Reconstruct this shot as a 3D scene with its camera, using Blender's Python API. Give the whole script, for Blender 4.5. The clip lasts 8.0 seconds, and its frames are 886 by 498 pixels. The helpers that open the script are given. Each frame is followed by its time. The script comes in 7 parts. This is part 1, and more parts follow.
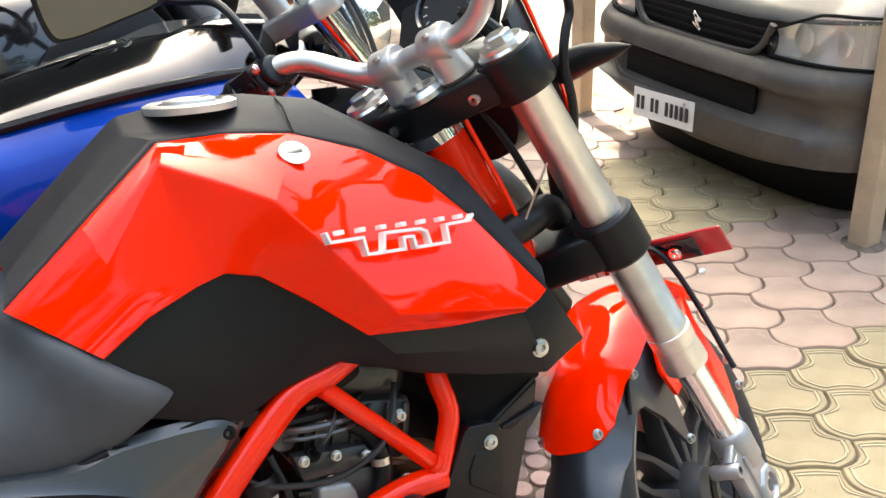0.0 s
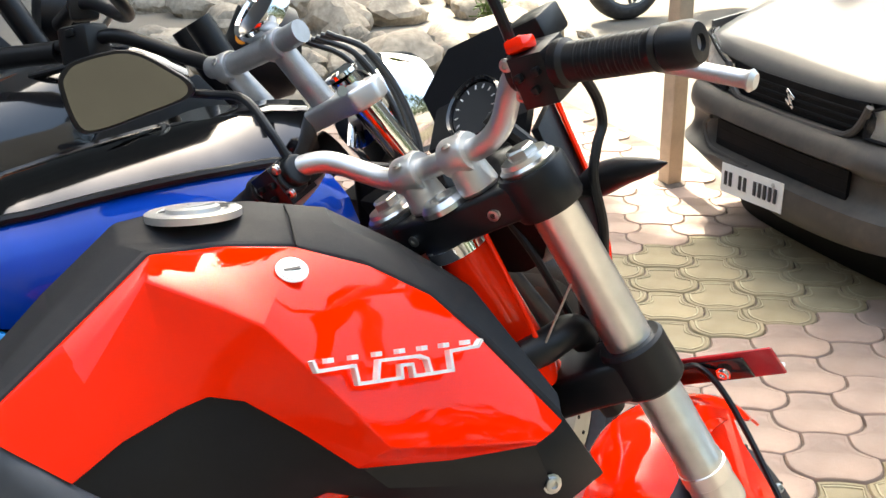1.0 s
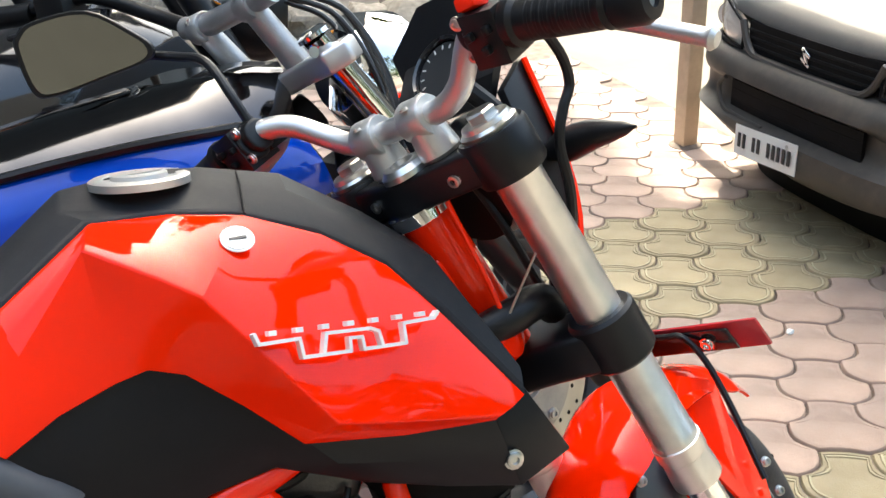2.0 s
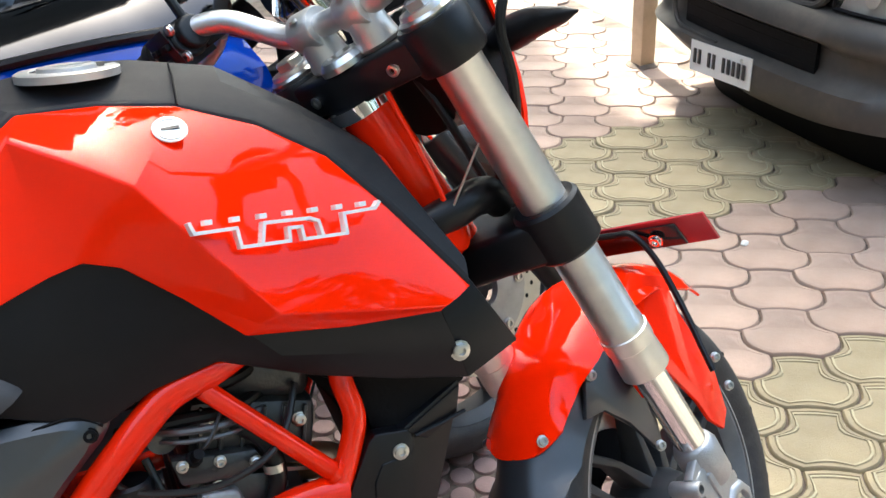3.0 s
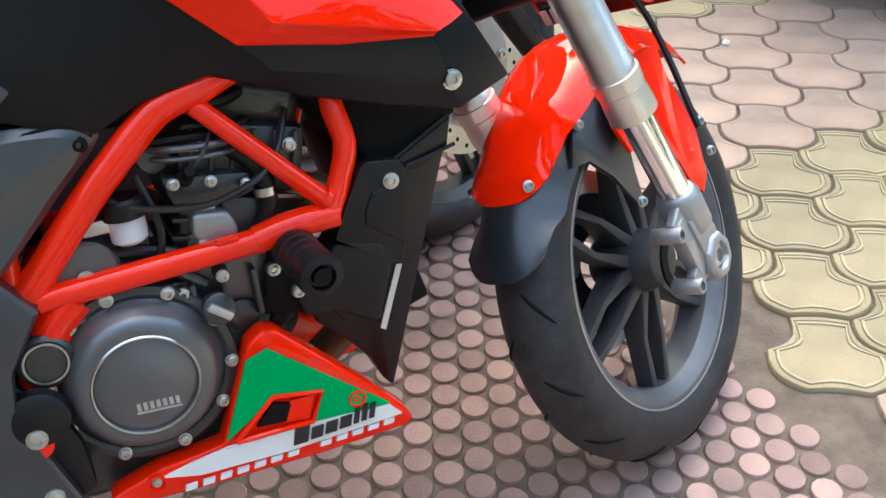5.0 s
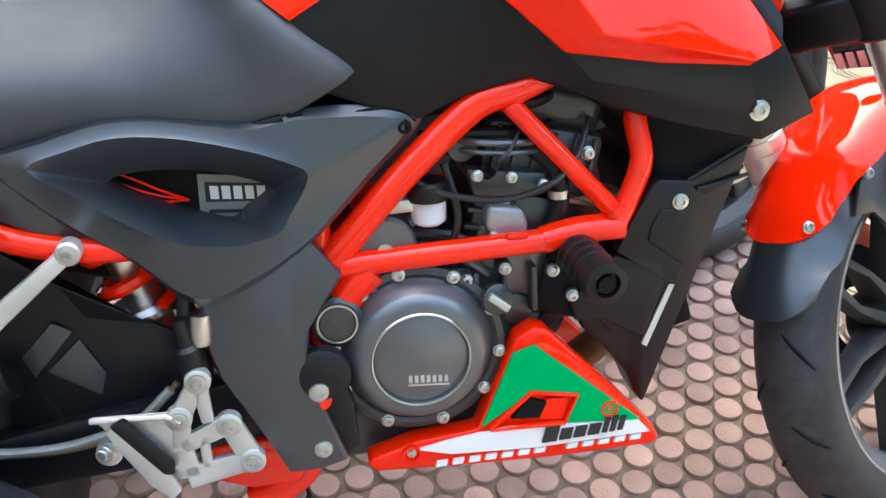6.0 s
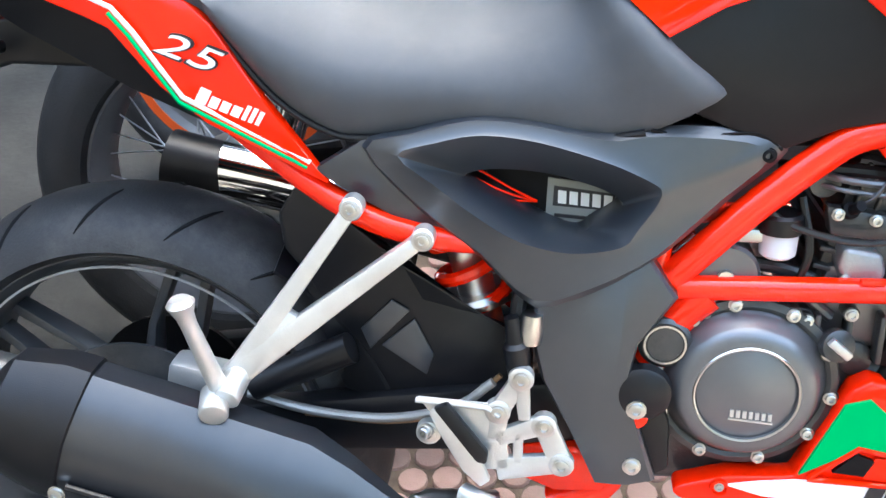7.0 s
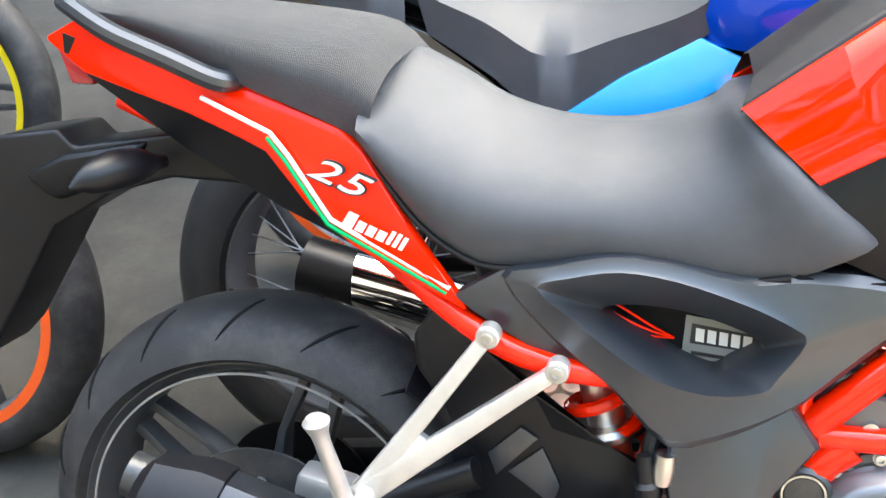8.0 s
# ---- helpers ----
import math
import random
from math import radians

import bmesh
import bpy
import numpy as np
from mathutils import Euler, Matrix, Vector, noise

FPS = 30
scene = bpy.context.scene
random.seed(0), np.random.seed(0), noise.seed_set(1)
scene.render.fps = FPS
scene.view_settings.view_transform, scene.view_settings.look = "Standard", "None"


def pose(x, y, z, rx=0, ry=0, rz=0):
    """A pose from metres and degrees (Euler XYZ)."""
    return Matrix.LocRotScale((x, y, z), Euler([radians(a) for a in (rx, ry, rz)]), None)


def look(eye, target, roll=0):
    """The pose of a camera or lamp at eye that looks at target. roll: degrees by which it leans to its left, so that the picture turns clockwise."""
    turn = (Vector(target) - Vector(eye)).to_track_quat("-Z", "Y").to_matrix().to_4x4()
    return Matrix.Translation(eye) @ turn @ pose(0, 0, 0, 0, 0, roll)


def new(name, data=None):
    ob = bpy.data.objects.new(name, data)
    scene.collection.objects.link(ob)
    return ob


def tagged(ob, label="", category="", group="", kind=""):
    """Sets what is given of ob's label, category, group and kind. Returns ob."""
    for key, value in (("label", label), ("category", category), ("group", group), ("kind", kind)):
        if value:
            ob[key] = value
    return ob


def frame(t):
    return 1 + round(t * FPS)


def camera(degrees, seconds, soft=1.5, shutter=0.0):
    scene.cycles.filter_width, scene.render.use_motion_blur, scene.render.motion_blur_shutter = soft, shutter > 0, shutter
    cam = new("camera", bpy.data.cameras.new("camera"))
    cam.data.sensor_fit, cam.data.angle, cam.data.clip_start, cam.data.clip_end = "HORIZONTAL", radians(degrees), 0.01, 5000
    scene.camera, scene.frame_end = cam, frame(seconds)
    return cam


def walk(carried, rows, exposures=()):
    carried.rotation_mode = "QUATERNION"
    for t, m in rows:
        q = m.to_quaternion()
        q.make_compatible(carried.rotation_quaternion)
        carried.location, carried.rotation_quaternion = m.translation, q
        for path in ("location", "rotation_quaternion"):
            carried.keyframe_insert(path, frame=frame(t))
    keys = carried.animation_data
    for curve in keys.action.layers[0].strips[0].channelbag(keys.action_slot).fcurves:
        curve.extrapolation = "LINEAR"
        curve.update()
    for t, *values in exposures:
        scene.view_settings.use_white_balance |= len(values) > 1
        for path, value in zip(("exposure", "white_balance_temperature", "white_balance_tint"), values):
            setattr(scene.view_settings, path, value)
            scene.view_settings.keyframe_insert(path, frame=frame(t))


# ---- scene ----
cam = camera(47.32, 8.0)
# the hand-held path: seconds, place in metres, turn in degrees
ROWS = [
    (0, -0.2051, -0.7795, 1.2165, 64.032, 1.621, -28.689),
    (0.5, -0.1373, -0.7621, 1.2379, 64.763, 1.440, -25.457),
    (1, -0.0792, -0.7413, 1.2613, 66.622, 1.399, -22.114),
    (1.2, -0.0599, -0.7355, 1.2637, 67.038, 1.184, -20.821),
    (2.3, 0.0148, -0.7323, 1.2365, 63.071, 2.121, -20.707),
    (2.5, 0.0189, -0.7386, 1.2268, 62.286, 1.685, -21.151),
    (3, 0.0169, -0.7489, 1.2016, 60.928, 2.401, -22.860),
    (3.5, 0.0140, -0.7641, 1.1725, 58.324, 2.433, -24.975),
    (4, 0.0138, -0.7740, 1.1515, 55.859, 2.295, -25.991),
    (4.2, 0.0132, -0.7782, 1.1420, 54.844, 2.324, -26.139),
    (5.3, -0.0645, -0.7909, 1.1037, 51.664, -0.792, -21.139),
    (5.5, -0.0915, -0.7885, 1.1054, 51.908, -0.896, -18.097),
    (6, -0.1323, -0.7899, 1.1160, 53.023, -0.119, -10.392),
    (6.5, -0.1667, -0.7867, 1.1227, 53.343, 0.921, -3.405),
    (7, -0.2037, -0.7726, 1.1335, 52.728, 2.396, 6.304),
    (7.5, -0.2269, -0.7672, 1.1517, 54.484, 4.045, 12.501),
    (8, -0.2303, -0.7611, 1.1729, 57.943, 3.420, 13.084),
]
# the phone opens up as it moves in on the dark machinery; seconds, stops, kelvin, tint
EXPOSURES = [(0.0, 2.5, 6600, 4), (1.2, 2.3, 6500, 4), (4.2, 2.2, 5900, 2), (5.5, 2.38, 5900, 2), (6.0, 2.8, 5900, 2), (6.5, 3.12, 5900, 4), (7.2, 3.52, 6000, 4), (8.0, 3.6, 6500, 4)]
walk(cam, [(t, pose(x, y, z, rx, ry, rz)) for t, x, y, z, rx, ry, rz in ROWS], EXPOSURES)

# ---- light: shade of an added tall block to the north, open sky to the south, sunlit yard beyond ----
SUN_EL, SUN_AZ = 55.0, 81.0
world = bpy.data.worlds.new("sky")
scene.world = world
world.use_nodes = True
wn = world.node_tree.nodes
wl = world.node_tree.links
sky = wn.new("ShaderNodeTexSky")
sky.sky_type = "NISHITA"
sky.sun_disc = False
sky.sun_elevation = radians(SUN_EL)
sky.sun_rotation = radians(90 - SUN_AZ)
sky.air_density = 1.6
sky.dust_density = 7.0
sky.ozone_density = 0.6
wl.new(sky.outputs["Color"], wn["Background"].inputs["Color"])
wn["Background"].inputs["Strength"].default_value = 0.15
sun = new("sun", bpy.data.lights.new("sun", "SUN"))
sun.data.energy = 3.2
sun.data.angle = radians(0.5)
sun.data.color = (1.0, 0.93, 0.82)
sun_from = Vector((math.cos(radians(SUN_AZ)) * math.cos(radians(SUN_EL)),
                   math.sin(radians(SUN_AZ)) * math.cos(radians(SUN_EL)), math.sin(radians(SUN_EL))))
sun.matrix_world = look(sun_from * 20, (0, 0, 0))

# ---- materials ----
def material(name, color, rough=0.5, metal=0.0, coat=0.0, var=0.12, scale=18.0, bump=0.0, bump_scale=300.0,
             dirt=0.0, dirt_color=(0.30, 0.26, 0.21), spec=0.5, island=0.0, rand=0.0, coat_ior=1.5):
    """A surface with broad tone variation, fine grain relief and patchy dust."""
    m = bpy.data.materials.new(name)
    m.use_nodes = True
    n, l = m.node_tree.nodes, m.node_tree.links
    b = n["Principled BSDF"]
    tex = n.new("ShaderNodeTexCoord")
    big = n.new("ShaderNodeTexNoise")
    big.inputs["Scale"].default_value = scale
    big.inputs["Detail"].default_value = 6
    l.new(tex.outputs["Object"], big.inputs["Vector"])
    ramp = n.new("ShaderNodeMapRange")
    ramp.inputs["From Min"].default_value, ramp.inputs["From Max"].default_value = 0.3, 0.7
    ramp.inputs["To Min"].default_value, ramp.inputs["To Max"].default_value = 1 - var, 1 + var
    l.new(big.outputs["Fac"], ramp.inputs["Value"])
    mul = n.new("ShaderNodeMix")
    mul.data_type, mul.blend_type = "RGBA", "MULTIPLY"
    mul.inputs["Factor"].default_value = 1.0
    mul.inputs["A"].default_value = (*color, 1)
    l.new(ramp.outputs["Result"], mul.inputs["B"])
    col = mul.outputs["Result"]
    if island or rand:
        src = n.new("ShaderNodeNewGeometry").outputs["Random Per Island"] if island else n.new("ShaderNodeObjectInfo").outputs["Random"]
        amount = island or rand
        r2 = n.new("ShaderNodeMapRange")
        r2.inputs["To Min"].default_value, r2.inputs["To Max"].default_value = 1 - amount, 1 + amount
        l.new(src, r2.inputs["Value"])
        m2 = n.new("ShaderNodeMix")
        m2.data_type, m2.blend_type = "RGBA", "MULTIPLY"
        m2.inputs["Factor"].default_value = 1.0
        l.new(col, m2.inputs["A"])
        l.new(r2.outputs["Result"], m2.inputs["B"])
        col = m2.outputs["Result"]
    rough_out = None
    if dirt:
        dn = n.new("ShaderNodeTexNoise")
        dn.inputs["Scale"].default_value = scale * 2.3
        dn.inputs["Detail"].default_value = 8
        dn.inputs["Roughness"].default_value = 0.7
        l.new(tex.outputs["Object"], dn.inputs["Vector"])
        dr = n.new("ShaderNodeMapRange")
        dr.inputs["From Min"].default_value, dr.inputs["From Max"].default_value = 0.45, 0.75
        dr.inputs["To Max"].default_value = dirt
        l.new(dn.outputs["Fac"], dr.inputs["Value"])
        m3 = n.new("ShaderNodeMix")
        m3.data_type = "RGBA"
        l.new(dr.outputs["Result"], m3.inputs["Factor"])
        l.new(col, m3.inputs["A"])
        m3.inputs["B"].default_value = (*dirt_color, 1)
        col = m3.outputs["Result"]
        rr = n.new("ShaderNodeMapRange")
        rr.inputs["To Min"].default_value, rr.inputs["To Max"].default_value = rough, min(1, rough + 0.35)
        l.new(dr.outputs["Result"], rr.inputs["Value"])
        rough_out = rr.outputs["Result"]
    l.new(col, b.inputs["Base Color"])
    b.inputs["Roughness"].default_value = rough
    if rough_out:
        l.new(rough_out, b.inputs["Roughness"])
    b.inputs["Metallic"].default_value = metal
    b.inputs["Specular IOR Level"].default_value = spec
    b.inputs["Coat Weight"].default_value = coat
    b.inputs["Coat Roughness"].default_value = 0.03
    b.inputs["Coat IOR"].default_value = coat_ior
    if bump:
        fine = n.new("ShaderNodeTexNoise")
        fine.inputs["Scale"].default_value = bump_scale
        fine.inputs["Detail"].default_value = 3
        l.new(tex.outputs["Object"], fine.inputs["Vector"])
        bp = n.new("ShaderNodeBump")
        bp.inputs["Strength"].default_value = bump
        bp.inputs["Distance"].default_value = 0.002
        l.new(fine.outputs["Fac"], bp.inputs["Height"])
        l.new(bp.outputs["Normal"], b.inputs["Normal"])
    return m


def glass(name, tint=(1, 1, 1), rough=0.02):
    m = bpy.data.materials.new(name)
    m.use_nodes = True
    b = m.node_tree.nodes["Principled BSDF"]
    b.inputs["Base Color"].default_value = (*tint, 1)
    b.inputs["Transmission Weight"].default_value = 1.0
    b.inputs["Roughness"].default_value = rough
    b.inputs["IOR"].default_value = 1.45
    return m


RED = material("red_paint", (0.97, 0.016, 0.0), 0.45, coat=1.0, var=0.03, scale=6, spec=0.0, coat_ior=1.36)
RED_FRAME = material("red_frame_paint", (0.97, 0.018, 0.0), 0.35, coat=1.0, var=0.05, dirt=0.02, spec=0.0, coat_ior=1.5)
BLACK = material("black_plastic", (0.0045, 0.005, 0.0068), 0.38, var=0.2, bump=0.10, bump_scale=900, dirt=0.01, spec=0.34)
TRIM_GREY = material("matt_grey_trim", (0.0052, 0.0062, 0.0085), 0.36, var=0.12, bump=0.05, bump_scale=900, dirt=0.006, spec=0.26)
GREY = material("satin_grey_plastic", (0.019, 0.023, 0.030), 0.34, var=0.10, bump=0.05, bump_scale=900, dirt=0.02, spec=0.95)
SILENCER = material("satin_black_silencer", (0.010, 0.012, 0.016), 0.30, var=0.10, bump=0.05, bump_scale=900, dirt=0.02, spec=0.8)
GLOSS = material("gloss_black", (0.012, 0.012, 0.014), 0.12, coat=0.6, var=0.1)
VINYL = material("seat_vinyl", (0.060, 0.065, 0.074), 0.52, var=0.08, bump=0.25, bump_scale=1500, dirt=0.04, spec=0.36)
TANK_GLOSS = material("smoked_chrome_tank_top", (0.065, 0.065, 0.07), 0.07, metal=1.0, var=0.1)
PILLION = material("dotted_pillion_vinyl", (0.055, 0.057, 0.062), 0.55, var=0.08, bump=0.8, bump_scale=300, dirt=0.04, spec=0.4)
dots = PILLION.node_tree.nodes.new("ShaderNodeTexVoronoi")
dots.inputs["Scale"].default_value = 210
dots.inputs["Randomness"].default_value = 0.0
PILLION.node_tree.links.new(dots.outputs["Distance"], PILLION.node_tree.nodes["Bump"].inputs["Height"])
RUBBER = material("tyre_rubber", (0.022, 0.022, 0.024), 0.55, var=0.3, scale=9, bump=0.3, bump_scale=350, dirt=0.42, dirt_color=(0.115, 0.108, 0.10), spec=0.4)
# darker, less dusty copy of tyre_rubber, shaded in its colour for the wheel behind
SHADED_TYRE = material("shaded_tyre_rubber", (0.012, 0.012, 0.013), 0.55, var=0.3, scale=9, bump=0.3, bump_scale=350, dirt=0.12, dirt_color=(0.09, 0.085, 0.08), spec=0.35)
SOFT = material("soft_rubber", (0.007, 0.007, 0.008), 0.38, var=0.15, bump=0.12, bump_scale=600, spec=0.3)
SPOKE = material("dark_wheel_paint", (0.045, 0.047, 0.051), 0.38, metal=0.1, var=0.15, dirt=0.3, dirt_color=(0.10, 0.098, 0.095))
RIM = material("grey_rim_paint", (0.12, 0.125, 0.135), 0.38, metal=0.35, var=0.15, dirt=0.3, dirt_color=(0.22, 0.215, 0.21))
LIP = material("worn_rim_edge", (0.34, 0.34, 0.34), 0.4, metal=0.5, var=0.2, dirt=0.3)
ALU = material("cast_aluminium", (0.60, 0.60, 0.585), 0.38, metal=0.75, var=0.10, bump=0.15, bump_scale=500, dirt=0.10)
BRUSHED = material("anodised_fork_tube", (0.80, 0.78, 0.75), 0.36, metal=1.0, var=0.08, scale=30, bump=0.04, bump_scale=900, dirt=0.05)
CAST = material("dull_cast_alloy", (0.40, 0.41, 0.42), 0.42, metal=0.75, var=0.14, bump=0.25, bump_scale=400, dirt=0.2, dirt_color=(0.16, 0.155, 0.15))
BAR = material("handlebar_alloy", (0.60, 0.60, 0.60), 0.42, metal=0.9, var=0.06, bump=0.08, bump_scale=900)
CHROME = material("chrome", (0.85, 0.85, 0.85), 0.06, metal=1.0, var=0.03)
STEEL = material("bolt_steel", (0.55, 0.55, 0.54), 0.28, metal=1.0, var=0.1)
ENGINE = material("engine_case", (0.062, 0.065, 0.068), 0.33, metal=0.55, var=0.25, bump=0.2, bump_scale=350, dirt=0.12)
COVER = material("clutch_cover_paint", (0.15, 0.156, 0.166), 0.34, metal=0.65, var=0.08, bump=0.06, bump_scale=900, dirt=0.06)
DARK = material("dark_machinery", (0.005, 0.005, 0.006), 0.6, var=0.3, spec=0.14, bump=0.2, bump_scale=200)
BLUE = material("blue_paint", (0.0, 0.045, 0.40), 0.4, coat=0.8, var=0.05, scale=6, spec=0.05)
SKYBLUE = material("light_blue_paint", (0.01, 0.34, 0.85), 0.3, coat=1.0, var=0.05)
ORANGE = material("orange_paint", (0.80, 0.16, 0.01), 0.35, coat=0.6, var=0.05)
ORANGE_RIM = material("orange_rim_tape", (0.80, 0.10, 0.01), 0.45, var=0.08)
YELLOW = material("yellow_rim_paint", (0.78, 0.60, 0.01), 0.4, var=0.08)
WHITE = material("white_sticker", (0.80, 0.80, 0.78), 0.35, coat=0.3, var=0.03)
GREEN = material("green_sticker", (0.0, 0.40, 0.10), 0.5, spec=0.2, var=0.04)
SILVER = material("silver_sticker", (0.66, 0.66, 0.64), 0.35, metal=0.3, var=0.05)
# silver label toned down: shade inside the window put into its colour
BATTERY_SHADED = material("shaded_battery_label", (0.22, 0.23, 0.22), 0.5, var=0.1)
DARK_PRINT = material("dark_print", (0.012, 0.012, 0.016), 0.4, var=0.05)
RESERVOIR = material("translucent_reservoir", (0.62, 0.62, 0.66), 0.4, var=0.06)
COPPER = material("exhaust_bronze", (0.28, 0.17, 0.09), 0.4, metal=0.8, var=0.3)
CABLE = material("cable_sheath", (0.012, 0.012, 0.012), 0.35, var=0.1)
HOSE = material("braided_hose", (0.30, 0.30, 0.29), 0.4, metal=0.7, var=0.2, bump=0.4, bump_scale=900)
TAIL_RED = material("red_lens", (0.45, 0.02, 0.03), 0.12, coat=0.8, var=0.08)
AMBER = material("amber_lens", (0.85, 0.28, 0.02), 0.15, coat=0.8, var=0.05)
DIAL = material("dial_face", (0.02, 0.022, 0.025), 0.4, var=0.1)
# tint darkened in place of the dark surroundings the glass should reflect
MIRROR = material("mirror_glass", (0.20, 0.20, 0.18), 0.02, metal=1.0, var=0.01)
CLEAR = glass("clear_lens")
PAVER_PINK = material("pink_round_paver", (0.36, 0.235, 0.205), 0.8, var=0.22, scale=9, bump=0.5, bump_scale=350, dirt=0.4, dirt_color=(0.29, 0.22, 0.18), rand=0.30)
PAVER_PINK_FAR = material("pink_round_paver_joined", (0.36, 0.235, 0.205), 0.8, var=0.22, scale=9, bump=0.5, bump_scale=350, dirt=0.4, dirt_color=(0.29, 0.22, 0.18), island=0.30)
PAVER_YELLOW = material("yellow_paver", (0.335, 0.270, 0.160), 0.8, var=0.16, scale=10, bump=0.5, bump_scale=350, dirt=0.4, dirt_color=(0.30, 0.26, 0.20), rand=0.12)
PAVER_ROSE = material("rose_paver", (0.36, 0.255, 0.20), 0.8, var=0.16, scale=10, bump=0.5, bump_scale=350, dirt=0.4, dirt_color=(0.30, 0.25, 0.21), rand=0.12)
PAVER_RIM = material("pale_yellow_rim", (0.43, 0.37, 0.235), 0.8, var=0.14, scale=12, bump=0.4, bump_scale=350, dirt=0.3, dirt_color=(0.42, 0.36, 0.25), rand=0.1)
JOINT = material("paver_joint", (0.15, 0.112, 0.085), 0.9, var=0.35, scale=20, bump=0.6, bump_scale=200)
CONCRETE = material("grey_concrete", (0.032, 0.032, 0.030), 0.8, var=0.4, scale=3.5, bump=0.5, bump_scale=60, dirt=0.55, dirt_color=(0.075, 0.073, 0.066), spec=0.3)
EARTH = material("dusty_earth", (0.19, 0.165, 0.13), 0.95, var=0.25, scale=1.5, bump=0.6, bump_scale=25, dirt=0.3, dirt_color=(0.26, 0.22, 0.17))
LEAF = material("weed_leaf", (0.09, 0.14, 0.035), 0.6, var=0.4, scale=5, spec=0.3)
FOLIAGE = material("dark_foliage", (0.030, 0.045, 0.016), 0.7, var=0.5, scale=3, bump=0.6, bump_scale=20, spec=0.2)
BARK = material("tree_bark", (0.13, 0.095, 0.065), 0.9, var=0.35, scale=7, bump=0.9, bump_scale=30)
STONE = material("rubble_stone", (0.34, 0.29, 0.225), 0.9, var=0.3, scale=6, bump=0.7, bump_scale=60, dirt=0.3, rand=0.25)
POST = material("cream_post_paint", (0.52, 0.42, 0.30), 0.6, var=0.15, scale=8, bump=0.2, bump_scale=120, dirt=0.3, dirt_color=(0.30, 0.24, 0.17))
VAN = material("dusty_grey_van_paint", (0.105, 0.10, 0.095), 0.42, metal=0.3, coat=0.3, var=0.12, scale=3, dirt=0.45, dirt_color=(0.19, 0.17, 0.145))
# near-black for the painted shade under the van, and for its grille bars
SHADE_AND_BARS = material("van_shade_and_bar_black", (0.006, 0.006, 0.006), 0.7, var=0.2, scale=6, dirt=0.1, dirt_color=(0.03, 0.026, 0.022), spec=0.2)
LAMP = material("bright_lamp_reflector", (0.88, 0.87, 0.83), 0.28, metal=0.55, var=0.06, bump=0.25, bump_scale=60)
VAN_BUMPER = material("dusty_van_bumper", (0.060, 0.053, 0.047), 0.5, var=0.15, scale=4, dirt=0.34, dirt_color=(0.20, 0.165, 0.125))
WALL = material("wall_plaster", (0.10, 0.098, 0.092), 0.9, var=0.2, scale=0.8, bump=0.3, bump_scale=40, dirt=0.3, dirt_color=(0.07, 0.07, 0.065))
TANK_TOP = material("matt_tank_cover", (0.016, 0.017, 0.020), 0.55, var=0.12, bump=0.12, bump_scale=900, dirt=0.03, spec=0.22)

# ---- mesh helpers ----
def part(name, bm, mat, parent=None, label="", smooth=35.0, bevel=0.0, segs=2):
    """Links a bmesh as one mesh object under its thing or part."""
    if bevel:
        edges = [e for e in bm.edges if len(e.link_faces) == 2 and e.calc_face_angle(0) > radians(30)]
        if edges and len(bm.verts) < 4000:
            bmesh.ops.bevel(bm, geom=edges, offset=bevel, segments=segs, profile=0.5, affect="EDGES", clamp_overlap=True)
    bmesh.ops.recalc_face_normals(bm, faces=bm.faces)
    me = bpy.data.meshes.new(name)
    bm.to_mesh(me)
    bm.free()
    me.materials.append(mat)
    for p in me.polygons:
        p.use_smooth = True
    me.set_sharp_from_angle(angle=radians(smooth))
    ob = new(name, me)
    if parent:
        ob.parent = parent
    if label:
        ob["label"] = label
    return ob


def thing(name, m, label, category, group=""):
    e = new(name)
    e.matrix_world = m
    e.empty_display_size = 0.1
    return tagged(e, label, category, group)


def moved(bm, m):
    bmesh.ops.transform(bm, matrix=m, verts=bm.verts)
    return bm


def join(*bms):
    out = bmesh.new()
    for b in bms:
        me = bpy.data.meshes.new("tmp")
        b.to_mesh(me)
        b.free()
        out.from_mesh(me)
        bpy.data.meshes.remove(me)
    return out


def loft(rows, close=False, cap=False, thick=0.0):
    """A skin over rows of points, all rows the same length."""
    bm = bmesh.new()
    vs = [[bm.verts.new(p) for p in r] for r in rows]
    n = len(rows[0])
    for a, b in zip(vs, vs[1:]):
        for i in range(n if close else n - 1):
            q = [a[i], a[(i + 1) % n], b[(i + 1) % n], b[i]]
            try:
                bm.faces.new(q)
            except ValueError:
                pass
    if cap:
        for r in (vs[0], vs[-1]):
            try:
                bm.faces.new(r)
            except ValueError:
                pass
    bmesh.ops.remove_doubles(bm, verts=bm.verts, dist=1e-5)
    bmesh.ops.recalc_face_normals(bm, faces=bm.faces)
    if thick:
        bmesh.ops.solidify(bm, geom=bm.faces[:], thickness=thick)
    return bm


def curve_points(pts, n=6, closed=False):
    """A smooth line through points."""
    pts = [Vector(p) for p in pts]
    out = []
    m = len(pts)
    for i in range(m if closed else m - 1):
        a, b = pts[i], pts[(i + 1) % m]
        p = pts[i - 1] if (i or closed) else a + (a - b)
        q = pts[(i + 2) % m] if (i + 2 < m or closed) else b + (b - a)
        for k in range(n):
            t = k / n
            out.append(0.5 * ((2 * a) + (b - p) * t + (2 * p - 5 * a + 4 * b - q) * t * t + (3 * a - p - 3 * b + q) * t ** 3))
    if not closed:
        out.append(pts[-1])
    return out


